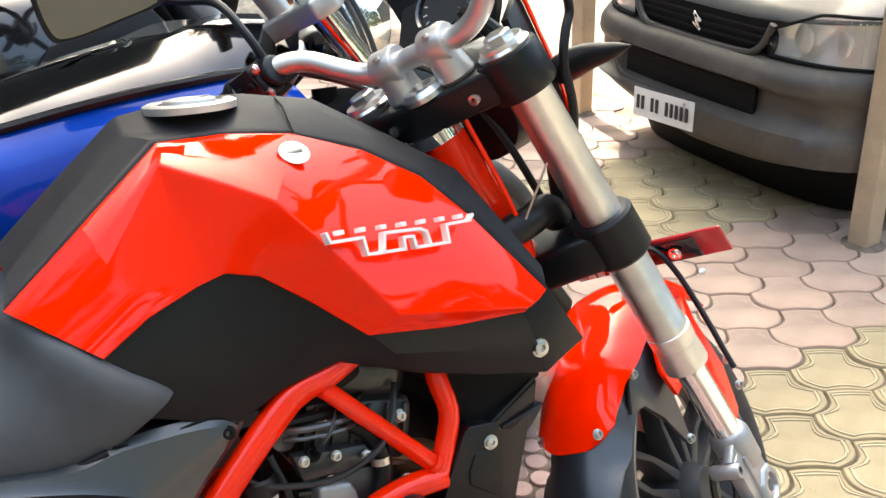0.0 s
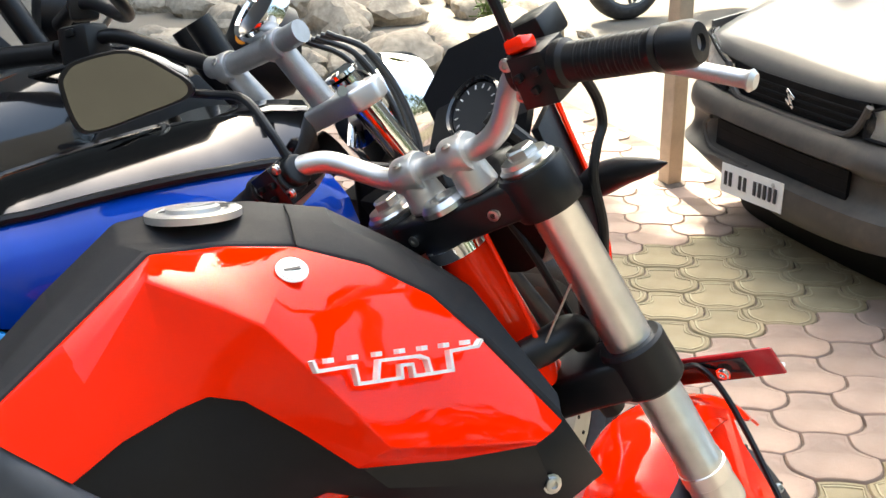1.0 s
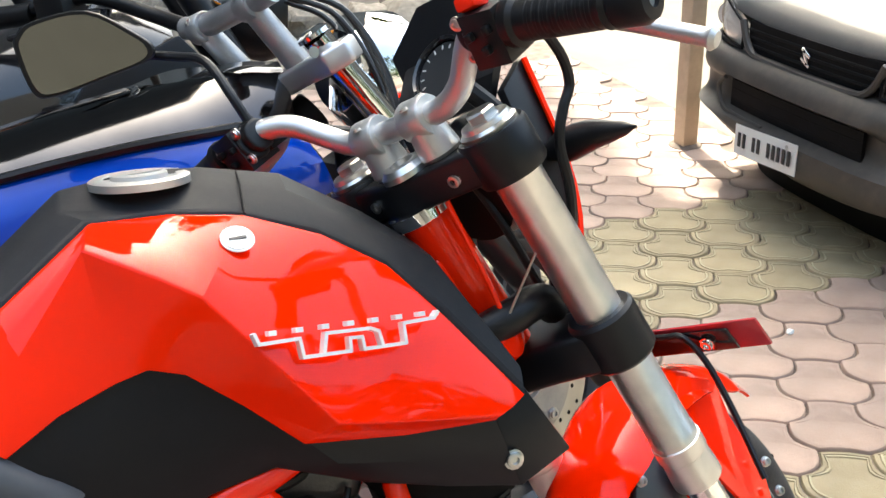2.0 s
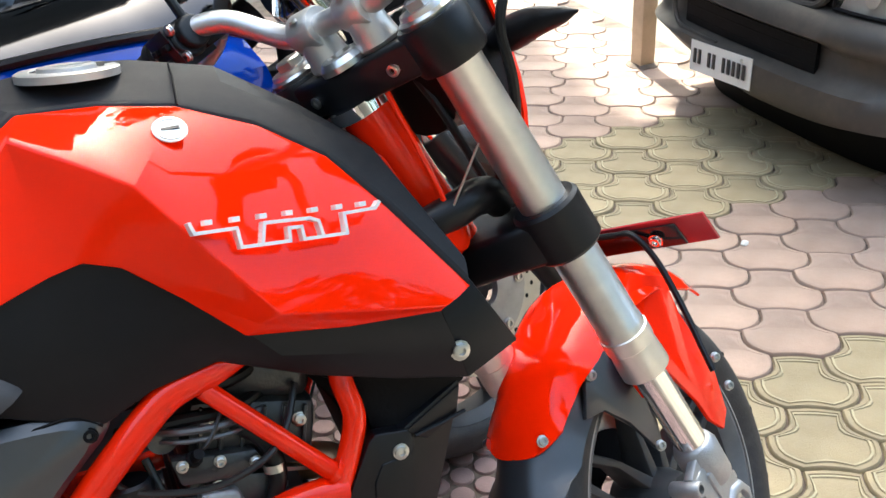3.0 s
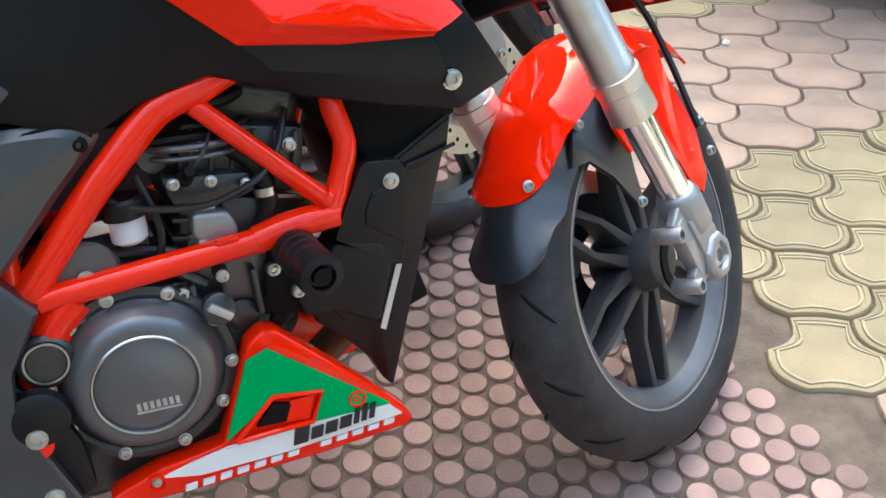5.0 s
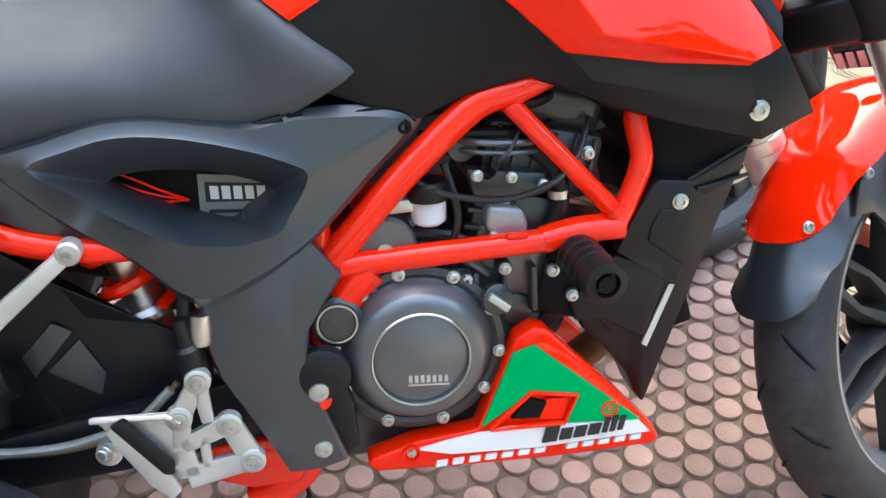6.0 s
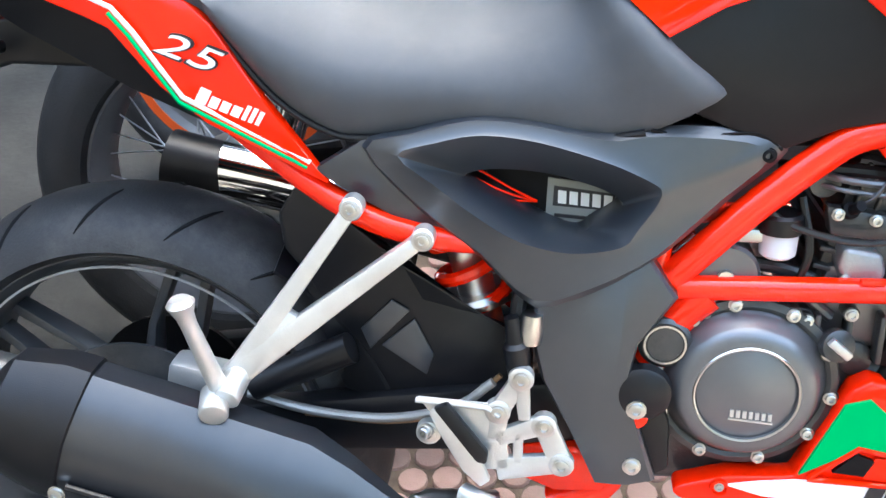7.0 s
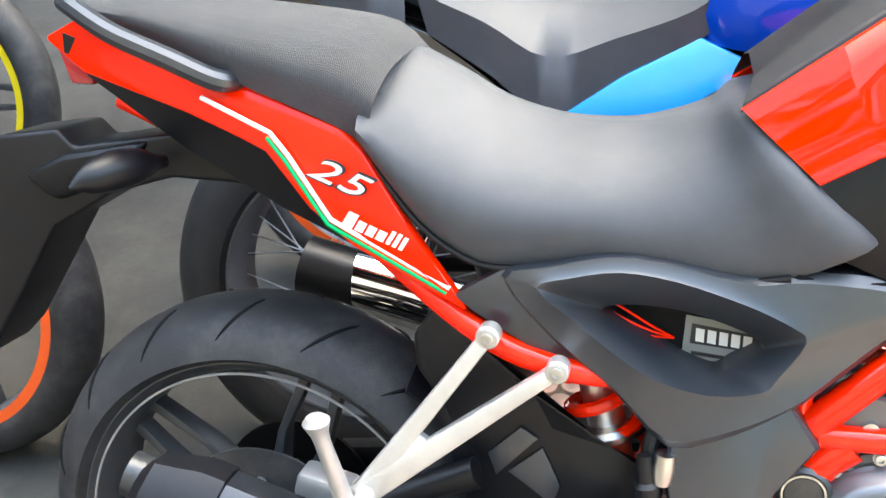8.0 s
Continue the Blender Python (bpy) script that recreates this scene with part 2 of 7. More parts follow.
def tube(pts, r, segs=12, cap=True, radii=None):
    """A round tube along a line."""
    pts = [Vector(p) for p in pts]
    rows, last = [], None
    for i, p in enumerate(pts):
        d = (pts[min(i + 1, len(pts) - 1)] - pts[max(i - 1, 0)]).normalized()
        if last is None:
            s = d.orthogonal().normalized()
        else:
            s = (last - d * last.dot(d)).normalized()
        last = s
        o = d.cross(s)
        rr = radii[i] if radii else r
        rows.append([p + (s * math.cos(2 * math.pi * k / segs) + o * math.sin(2 * math.pi * k / segs)) * rr for k in range(segs)])
    return loft(rows, close=True, cap=cap)


def lathe(profile, p0, axis, segs=24, arc=2 * math.pi):
    """Turns (along, radius) pairs round an axis from p0."""
    a = Vector(axis).normalized()
    s = a.orthogonal().normalized()
    o = a.cross(s)
    rows = []
    for h, r in profile:
        c = Vector(p0) + a * h
        rows.append([c + (s * math.cos(2 * math.pi * k / segs) + o * math.sin(2 * math.pi * k / segs)) * max(r, 1e-4) for k in range(segs)])
    return loft(rows, close=True, cap=True)


def rod(p0, p1, r0, r1=None, segs=16, soft=0.0):
    """A round bar with softened ends."""
    p0, p1 = Vector(p0), Vector(p1)
    r1 = r0 if r1 is None else r1
    h = (p1 - p0).length
    s = min(soft or 0.12 * min(r0, r1), h * 0.4)
    return lathe([(0, r0 - s), (s, r0), (h - s, r1), (h, r1 - s)], p0, p1 - p0, segs)


def slab(outline, depth, inward=(0, 1, 0)):
    """A plate whose outer face follows an outline, going in by depth."""
    bm = bmesh.new()
    d = Vector(inward) * depth
    top = [bm.verts.new(p) for p in outline]
    low = [bm.verts.new(Vector(p) + d) for p in outline]
    bm.faces.new(top)
    bm.faces.new(low[::-1])
    n = len(top)
    for i in range(n):
        bm.faces.new([top[(i + 1) % n], top[i], low[i], low[(i + 1) % n]])
    bmesh.ops.triangulate(bm, faces=[f for f in bm.faces if len(f.verts) > 4])
    bmesh.ops.recalc_face_normals(bm, faces=bm.faces)
    return bm


def box(c, size, m=None):
    bm = bmesh.new()
    bmesh.ops.create_cube(bm, size=1.0)
    bmesh.ops.scale(bm, vec=size, verts=bm.verts)
    mm = Matrix.Translation(c) @ (m or Matrix())
    return moved(bm, mm)


def bolt(p, d, r=0.006, h=0.005, socket=True):
    """A round head with a flange and a hollow for the key."""
    prof = [(0, r * 1.25), (h * 0.3, r * 1.25), (h * 0.35, r), (h * 0.9, r), (h, r * 0.85)]
    if socket:
        prof += [(h, r * 0.5), (h * 0.4, r * 0.45), (h * 0.38, 0)]
    return lathe(prof, p, d, 12)


def torus_ring(c, axis, R, prof, segs=64):
    """Turns a cross-section of (along axis, radius) pairs into a closed ring."""
    a = Vector(axis).normalized()
    s = a.orthogonal().normalized()
    o = a.cross(s)
    rows = []
    for k in range(segs):
        t = 2 * math.pi * k / segs
        e = s * math.cos(t) + o * math.sin(t)
        rows.append([Vector(c) + a * h + e * r for h, r in prof])
    rows.append(rows[0])
    return loft(rows, close=True)


def mirror_y(bm):
    me = bpy.data.meshes.new("tmp")
    bm.to_mesh(me)
    b2 = bmesh.new()
    b2.from_mesh(me)
    bpy.data.meshes.remove(me)
    bmesh.ops.scale(b2, vec=(1, -1, 1), verts=b2.verts)
    bmesh.ops.reverse_faces(b2, faces=b2.faces)
    return b2


def mids(a, b, k=0.5):
    return tuple(Vector(a).lerp(Vector(b), k))

# ---- setting ----
ground = part("ground", box((0, 0, -0.55), (600, 600, 1.0)), EARTH)
tagged(ground, "dusty earth yard reaching to the horizon", "ground", kind="structure")
bed = part("pavement", box((0.86, 1.2, -0.0385), (2.64, 5.2, 0.06)), JOINT)
tagged(bed, "paved parking strip of round and curved concrete blocks", "pavement", kind="structure")
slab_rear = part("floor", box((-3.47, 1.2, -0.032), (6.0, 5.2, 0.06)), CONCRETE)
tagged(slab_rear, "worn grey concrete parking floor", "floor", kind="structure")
# unseen wall added to cut skylight and darken what the tank reflects
south_wall = part("wall_south", box((-9.0, -6.2, 4.5), (20.0, 0.4, 9.0)), WALL)
tagged(south_wall, "unseen plastered wall added south of the parked motorcycles", "wall", kind="structure")
# leafy trees closing the yard beside the added south wall, their reflections lie on the tank
rng = random.Random(21)
leaves = bmesh.new()
for k in range(2600):
    x, h = rng.uniform(0.9, 16.5), rng.random() ** 0.8
    top = 5.4 + 2.6 * max(0.0, 1 - x / 6.0) + 1.4 * noise.noise(Vector((x * 0.6, 3.1, 0))) + 0.9 * noise.noise(Vector((x * 2.1, 7.7, 0)))
    c = Vector((x, -6.4 + rng.uniform(-0.5, 0.5), 0.1 + top * h))
    n = Vector((rng.uniform(-1, 1), rng.uniform(-0.2, 1), rng.uniform(-0.6, 1))).normalized()
    a = n.orthogonal().normalized()
    b = n.cross(a)
    r = rng.uniform(0.14, 0.34)
    leaves.faces.new([leaves.verts.new(c + a * r), leaves.verts.new(c + b * r * 0.6 + n * 0.05), leaves.verts.new(c - a * r), leaves.verts.new(c - b * r * 0.6 + n * 0.05)])
row = part("tree_row", leaves, FOLIAGE)
tagged(row, "dense dark green tree foliage along the yard", "trees", kind="stuff")
# unseen tall block, added so its corner throws the shade line across the van's nose
block = part("shade_block", box((3.12 - 14.0, 15.0, 13.0), (28.0, 8.0, 26.0)), WALL)
tagged(block, "unseen tall plastered block added to shade the parking strip", "wall", kind="structure")
# three unseen walls, added to close the yard and darken the surroundings
west = part("wall_west", box((-11.0, 2.0, 4.5), (0.4, 18.0, 9.0)), WALL)
tagged(west, "unseen plastered wall added to close the west of the yard", "wall", kind="structure")
east = part("wall_east", box((16.2, 5.8, 3.2), (0.4, 22.4, 6.4)), WALL)
tagged(east, "unseen wall added to close the east of the yard", "wall", kind="structure")
back = part("wall_back", box((11.0, 17, 2.2), (15.2, 0.4, 4.4)), WALL)
tagged(back, "unseen wall added to close the far end of the yard", "wall", kind="structure")


def shade_tree():
    """An unseen tree added behind the van; its crown keeps sun off bonnet and paving."""
    e = thing("tree", pose(5.6, 4.3, -0.05), "unseen leafy tree with a bent brown trunk, added to shade the van", "tree")
    r = random.Random(8)
    trunk = curve_points([(0, 0, -0.1), (-0.1, 0.05, 1.6), (-0.45, 0.15, 3.2), (-0.9, 0.35, 4.6)], 5)
    part("trunk", tube(trunk, 0.2, 14, radii=[0.21 - 0.007 * k for k in range(len(trunk))]), BARK, e, "rough brown trunk")
    crown = bmesh.new()
    for k in range(15):
        tip = Vector((-3.48 + 0.36 * (k // 5), 0, 5.6 + 0.5 * r.random()))
        tip.y = -4.3 + 0.692 * tip.z + 0.62 + 0.36 * (k % 5 - 2)
        limb = curve_points([trunk[-1] * 0.9, trunk[-1].lerp(tip, 0.55) + Vector((0, 0, 0.5)), tip], 5)
        part("limb", tube(limb, 0.05, 8, radii=[0.085 - 0.0065 * q for q in range(len(limb))]), BARK, e)
        for q in range(300):
            c = limb[r.randrange(8, len(limb))] + Vector((r.gauss(0, 0.22), r.gauss(0, 0.13), r.gauss(0, 0.16)))
            n = Vector((r.uniform(-1, 1), r.uniform(-1, 1), r.uniform(0, 1))).normalized()
            a = n.orthogonal().normalized() * r.uniform(0.07, 0.13)
            b = n.cross(a) * 0.55
            crown.faces.new([crown.verts.new(p) for p in (c + a, c + b, c - a, c - b)])
    part("crown", crown, LEAF, e, "loose green leaves")


shade_tree()


def post(x, y, h=2.4):
    e = thing("post", pose(x, y, 0, 0, 0, 4), "cream-painted square steel post set in the paving", "post", "roof posts")
    part("shaft", box((0, 0, h / 2), (0.062, 0.062, h)), POST, e, bevel=0.006)
    part("footing", lathe([(0, 0.062), (0.006, 0.058), (0.012, 0.036)], (0, 0, -0.006), (0, 0, 1), 14), JOINT, e)
    return e


post(1.972, 2.19)
post(1.947, 0.855)


def stone_mesh(seed, flat):
    bm = bmesh.new()
    bmesh.ops.create_icosphere(bm, subdivisions=3, radius=1.0)
    for v in bm.verts:
        d = v.co.normalized()
        k = 1 + 0.35 * noise.noise(d * 1.3 + Vector((seed * 7.1, 0, 0))) + 0.12 * noise.noise(d * 3.7 + Vector((0, seed * 3.3, 0)))
        q = Vector((d.x, d.y * 0.8, d.z * flat)) * k
        for nrm, off in (((0.5, 0.2, 0.84), 0.62), ((-0.6, 0.3, 0.74), 0.66), ((0.1, -0.8, 0.6), 0.7)):
            nv = Vector(nrm)
            over = q.dot(nv) - off
            if over > 0:
                q -= nv * over * 0.8
        v.co = q
    me = bpy.data.meshes.new("stone")
    bm.to_mesh(me)
    bm.free()
    me.materials.append(STONE)
    for p in me.polygons:
        p.use_smooth = True
    me.set_sharp_from_angle(angle=radians(28))
    return me


stones = [stone_mesh(s, 0.5 + 0.07 * s) for s in range(6)]
rng = random.Random(4)
for k in range(150):
    x, y = rng.uniform(0.6, 4.6), rng.uniform(4.1, 8.5)
    if y < 4.1 + 0.5 * abs(x - 2.0) or (x > 3.1 and y < 6.2):
        continue
    size = rng.uniform(0.05, 0.21) if k % 3 else rng.uniform(0.14, 0.28)
    s = new("rubble_stone", stones[k % 6])
    s.matrix_world = pose(x, y, size * 0.25 - 0.05, rng.uniform(-20, 20), rng.uniform(-20, 20), rng.uniform(0, 360)) @ Matrix.Scale(size, 4)
    tagged(s, "tan broken rubble stone lying on the earth", "stone", "rubble pile")
weed = thing("weed", pose(2.65, 5.25, -0.05), "leafy green weed growing at the edge of the rubble", "plant")
for k in range(9):
    a, t = rng.uniform(0, 6.28), rng.uniform(0.1, 0.5)
    d = Vector((math.cos(a) * t, math.sin(a) * t, 1)).normalized()
    h = rng.uniform(0.22, 0.48)
    part("stem", tube([(0, 0, 0), d * h * 0.5, d * h + Vector((0, 0, -0.02))], 0.004, 6), LEAF, weed)
    for q in range(7):
        c = d * h * (0.35 + 0.1 * q)
        b = rng.uniform(0, 6.28)
        o = Vector((math.cos(b), math.sin(b), rng.uniform(-0.3, 0.5)))
        w = Vector((-math.sin(b), math.cos(b), 0.2)) * 0.018
        tip = rng.uniform(0.06, 0.10)
        part("leaf", loft([[c, c, c], [c + o * tip * 0.5 + w, c + o * tip * 0.5 + Vector((0, 0, -0.006)), c + o * tip * 0.5 - w], [c + o * tip + w * 0.1, c + o * tip + Vector((0, 0, -0.01)), c + o * tip - w * 0.1]]), LEAF, weed)
pale = stones[2].copy()
pale.materials[0] = WHITE
pebble = new("pebble", pale)
pebble.matrix_world = pose(1.468, 0.954, 0.003, 0, 0, 30) @ Matrix.Scale(0.011, 4)
tagged(pebble, "small pale pebble lying on the paving", "pebble")


# ---- van parked nose-in behind the posts ----
def van():
    e = thing("van", pose(1.80, 1.455, -0.05), "dusty grey minivan with a dark bumper parked nose-in", "van")
    half = 0.61

    def front(y):
        k = abs(y) / half
        return 0.035 * k * k + 0.20 * k ** 6

    def fade(y, a, b):
        return max(0.0, min(1.0, (b - abs(y)) / (b - a)))

    ys = [half * math.sin(math.pi / 2 * k / 20) for k in range(-20, 21)]
    rows = []
    for y in ys:
        f = fade(y, 0.29, 0.36)
        dip = 0.035 * math.exp(-((abs(y) - 0.40) / 0.045) ** 2)
        lift = 0.05 * (abs(y) / half) ** 3 if y < 0 else 0.0
        q = 0.88 * min(1.0, max(0.0, (y + 0.05) / 0.42)) ** 1.3
        prof = [(0.07, 0.515), (0.012, 0.50), (-0.012, 0.475), (-0.016, 0.445), (-0.010 + 0.022 * f, 0.43), (0.004 + 0.03 * f + dip * 0.6, 0.415), (0.004 + 0.03 * f + dip, 0.365),
                (-0.010 + 0.02 * f + dip * 0.5, 0.335), (-0.024, 0.325), (-0.030, 0.285), (-0.020, 0.245), (0.01, 0.218 + lift), (0.08, 0.205 + lift)]
        rows.append([(front(y) + dx, y, z if z > 0.325 else 0.325 - (0.325 - z) * (1 - q)) for dx, z in prof])
    part("bumper", loft(rows, thick=0.006), VAN_BUMPER, e, "dust-streaked dark grey bumper", smooth=50)
    # set-back black sheet in place of the deep shade below the bumper
    low = [(0.20, 0.06), (0.16, 0.14), (0.10, 0.30)]
    part("under_shade", loft([[(front(y) + dx, y * 0.93, z) for dx, z in low] for y in ys]), SHADE_AND_BARS, e, "black recessed sheet standing in for the shade under the bumper")
    lid = [(0.070, 0.585), (0.050, 0.592), (0.052, 0.605), (0.085, 0.635), (0.16, 0.675), (0.30, 0.735), (0.48, 0.79), (0.60, 0.82)]
    part("bonnet", loft([[(front(y) * (1 - 0.05 * i) + dx, y * (1 - 0.008 * i), z + (0.055 * (abs(y) / half) ** 1.5 * (1 - i / 7)) - 0.035 * (y / half) ** 2 * (i / 7)) for i, (dx, z) in enumerate(lid)] for y in ys], thick=0.01), VAN, e, "short dusty grey bonnet", smooth=50)
    sy = [-0.27 + 0.56 * k / 12 for k in range(13)]
    part("air_slot", loft([[(front(y) + 0.026, y, z) for z in (0.345, 0.425)] for y in sy], thick=0.012), DARK, e, "black lower air slot")
    for z in (0.365, 0.398):
        part("slot_bar", tube([(front(y) + 0.020, y, z) for y in sy], 0.007, 8), SHADE_AND_BARS, e)
    part("slot_lip", tube(curve_points([(front(y) - 0.006, y, z) for y, z in [(0.30, 0.43), (0.335, 0.40), (0.32, 0.355), (0.27, 0.332), (0.1, 0.328)]], 5), 0.007, 8), VAN_BUMPER, e)
    gy = [-0.27 + 0.54 * k / 14 for k in range(15)]
    part("grille", loft([[(front(y) + 0.058, y, z) for z in (0.512, 0.60)] for y in gy], thick=0.012), DARK, e, "black radiator grille")
    for z in (0.530, 0.552, 0.574):
        part("grille_bar", tube([(front(y) + 0.048, y, z) for y in gy], 0.006, 8), SHADE_AND_BARS, e)
    rim = [(0.29, 0.598), (0.265, 0.545), (0.235, 0.515), (0.19, 0.504), (0, 0.500), (-0.19, 0.504), (-0.235, 0.515), (-0.265, 0.545), (-0.29, 0.598)]
    part("grille_rim", tube(curve_points([(front(y) + 0.034, y, z) for y, z in rim], 5), 0.011, 8), VAN_BUMPER, e, "dark U-shaped grille surround")
    tilt = pose(0, 0, 0, 30)
    part("emblem", join(box((0.040, 0.0, 0.566), (0.006, 0.040, 0.011), tilt), box((0.040, 0.0, 0.540), (0.006, 0.040, 0.011), tilt), box((0.040, 0.0, 0.553), (0.006, 0.013, 0.044), pose(0, 0, 0, -22))), CHROME, e, "chrome emblem", bevel=0.002)
    for s in (1, -1):
        hy = [s * (0.285 + 0.275 * k / 8) for k in range(9)]

        def edge(y, t):
            k = (abs(y) - 0.285) / 0.275
            lo, hi = 0.515 - 0.004 * k, 0.585 + 0.065 * min(1, k * 1.9) - 0.006 * k
            return lo + (hi - lo) * t

        lamp = part("headlight", loft([[(front(y) + 0.075 - 0.02 * abs(2 * t - 1), y, edge(y, t)) for t in (0, 0.3, 0.7, 1)] for y in hy]), LAMP, e, "clear headlight with a bright reflector")
        for dy, r in ((0.095, 0.040), (0.19, 0.036)):
            part("reflector", lathe([(0, 0.008), (-0.010, r * 0.6), (-0.022, r * 0.9), (-0.026, r)], (front(s * (0.285 + dy)) + 0.072, s * (0.285 + dy), 0.572), (1, 0.25 * s, 0.0), 24), LAMP, lamp)
            part("bulb", lathe([(0, 0.007), (-0.012, 0.006), (-0.016, 0.002)], (front(s * (0.285 + dy)) + 0.062, s * (0.285 + dy), 0.572), (1, 0, 0), 12), WHITE, lamp)
        for k in range(5):
            y = s * (0.50 + 0.011 * k)
            part("lens_rib", tube([(front(y) + 0.044, y, edge(y, 0.12)), (front(y) + 0.044, y, edge(y, 0.88))], 0.0022, 6), LAMP, lamp)
        part("lens", loft([[(front(y) + 0.030 + 0.012 * abs(2 * t - 1), y, edge(y, t)) for t in (0, 0.25, 0.5, 0.75, 1)] for y in hy], thick=0.003), CLEAR, lamp).visible_shadow = False
        ring = [(front(y) + 0.034, y, edge(y, 0)) for y in hy] + [(front(y) + 0.036, y, edge(y, 1)) for y in reversed(hy)]
        part("lamp_rim", tube(ring + [ring[0]], 0.005, 6), DARK, lamp)
        part("wheel", lathe([(0, 0.10), (0.0, 0.18), (0.03, 0.215), (0.12, 0.215), (0.15, 0.18), (0.15, 0.1)], (0.62, s * 0.42, 0.215), (0, s, 0), 28), RUBBER, e)
        part("wing", loft([[(0.21 + 0.20 * k, s * (half - 0.002 * k), z) for z in (0.25, 0.45, 0.60, 0.655 + 0.03 * k)] for k in range(3)], thick=0.01), VAN, e)
        part("side", box((1.50, s * 0.60, 0.67), (1.8, 0.03, 0.80)), VAN, e, bevel=0.01)
    part("floor_pan", box((1.25, 0, 0.27), (2.2, 1.12, 0.05)), DARK, e)
    part("windscreen", loft([[(0.62 + 0.30 * k, y, 0.83 + 0.44 * k) for k in (0, 1)] for y in (-0.55, -0.3, 0, 0.3, 0.55)], thick=0.006), GLOSS, e, "dark windscreen")
    part("roof", box((1.68, 0, 1.29), (1.55, 1.16, 0.05)), VAN, e, bevel=0.02)
    pl = part("number_plate", loft([[(-0.034 - 0.002 * math.sin(14 * y), y, z - 0.06 * (y - 0.03)) for z in (0.245, 0.335)] for y in [-0.095 + 0.27 * k / 12 for k in range(13)]], thick=0.003), WHITE, e, "white number plate with black marks")
    for k in range(11):
        if k in (2, 5):
            continue
        y = 0.150 - 0.0222 * k
        part("mark", box((-0.0385, y, 0.292 - 0.06 * (y - 0.03)), (0.003, 0.011, 0.042)), DARK_PRINT, pl)
    part("plate_screw", bolt((-0.040, -0.062, 0.329), (-1, 0, 0), 0.005, 0.003), STEEL, pl)
    return e


van()

# ---- the red motorcycle, in its own upright frame: x forward, y to its left, z up ----
LEAN_DEG = 16.0
bike = thing("motorcycle", pose(0, -0.045, 0, -LEAN_DEG), "red naked motorcycle with red trellis frame leaning on its stand", "motorcycle")

# steering head frame, turned to full left lock
RAKE, STEER = radians(25), radians(32)
up_axis = Vector((-math.sin(RAKE), 0, math.cos(RAKE)))
fw_axis = Vector((math.cos(RAKE), 0, math.sin(RAKE)))
FORK = Matrix.Translation((0.30, 0, 0.95)) @ Matrix.Rotation(STEER, 4, up_axis) @ Matrix((
    (fw_axis.x, 0, up_axis.x, 0), (fw_axis.y, 1, up_axis.y, 0), (fw_axis.z, 0, up_axis.z, 0), (0, 0, 0, 1)))


def fork_part(name, bm, mat, parent=None, label="", **kw):
    return part(name, moved(bm, FORK), mat, parent or bike, label, **kw)


# tank: painted side panels under a matt cover
T_TOP = [(-.184, -.125, .803), (-.107, -.10, .855), (-.018, -.066, .915), (.05, -.062, .911), (.116, -.06, .899), (.185, -.068, .869), (.241, -.08, .83), (.282, -.103, .778), (.351, -.117, .683)]
T_CREASE = [(-.1565, -.129, .7786), (-.092, -.1118, .8194), (-.026, -.10, .897), (.028, -.130, .867), (.061, -.148, .846), (.105, -.163, .785), (.156, -.166, .715), (.245, -.152, .692), (.3165, -.131, .672)]
T_LOW = [(-.115, -.135, .742), (-.07, -.129, .766), (-.021, -.125, .782), (.007, -.125, .788), (.037, -.13, .778), (.08, -.14, .742), (.125, -.151, .699), (.219, -.14, .680), (.3145, -.127, .6675)]
T_COVER = [(-.175, -.10, .828), (-.112, -.06, .878), (-.042, -.034, .927), (.03, -.03, .931), (.09, -.028, .926), (.165, -.03, .912), (.235, -.045, .868), (.292, -.066, .826), (.353, -.11, .71)]


def mid_row(a, b, out):
    return [tuple((Vector(p) + Vector(q)) / 2 + Vector((0, 0 if k < 2 else -out * (1 - 0.06 * k), 0))) for k, (p, q) in enumerate(zip(a, b))]


def tucked(row, dy, dz=0.0):
    return [(x, y + dy, z + dz) for x, y, z in row]


panel_rows = [tucked(T_TOP, 0.012, -0.002), T_TOP, mid_row(T_TOP, T_CREASE, 0.006), T_CREASE, mid_row(T_CREASE, T_LOW, -0.004), T_LOW, tucked(T_LOW, 0.02)]


for side in (1, -1):
    bm = loft(panel_rows)
    if side < 0:
        bm = mirror_y(bm)
    part("tank_panel", bm, RED, bike, "glossy red faceted tank panel", smooth=19, bevel=0.003, segs=3)
top_rows = [tucked(T_TOP, 0.003, -0.004), [mids(a, b, 0.12) for a, b in zip(T_TOP, T_COVER)], T_COVER]
ridge = [(x, 0, z + 0.006 + 0.016 * max(0, 1 - abs(x - 0.05) / 0.3)) for x, y, z in T_COVER]
cover_rows = top_rows + [ridge] + [[(x, -y, z) for x, y, z in r] for r in reversed(top_rows)]
part("tank_cover", loft(cover_rows), TANK_TOP, bike, "matt black plastic tank cover", smooth=16, bevel=0.004, segs=2)
part("cover_seam", tube([(0.118, -0.061, 0.9), (0.122, -0.03, 0.925), (0.124, 0.0, 0.936)], 0.0012, 6), DARK, bike)
# filler cap lying in the cover
cap_n = Vector((0.05, -0.08, 1)).normalized()
capc = Vector((0.033, -0.010, 0.9415))
part("filler_cap", lathe([(-.004, 0.047), (0.003, 0.047), (0.005, 0.043), (0.0045, 0.034), (0.003, 0.033), (0.003, 0.0)], capc, cap_n, 40), ALU, bike, "silver filler cap")
part("cap_flap", join(slab([capc + Vector((0.022 * math.cos(a), 0.013 * math.sin(a), 0.008)) for a in [2 * math.pi * k / 16 for k in range(16)]], 0.005, (0, 0, -1)), lathe([(0, 0.027), (0.004, 0.026), (0.005, 0.02)], capc + cap_n * 0.003, cap_n, 28)), BAR, bike)
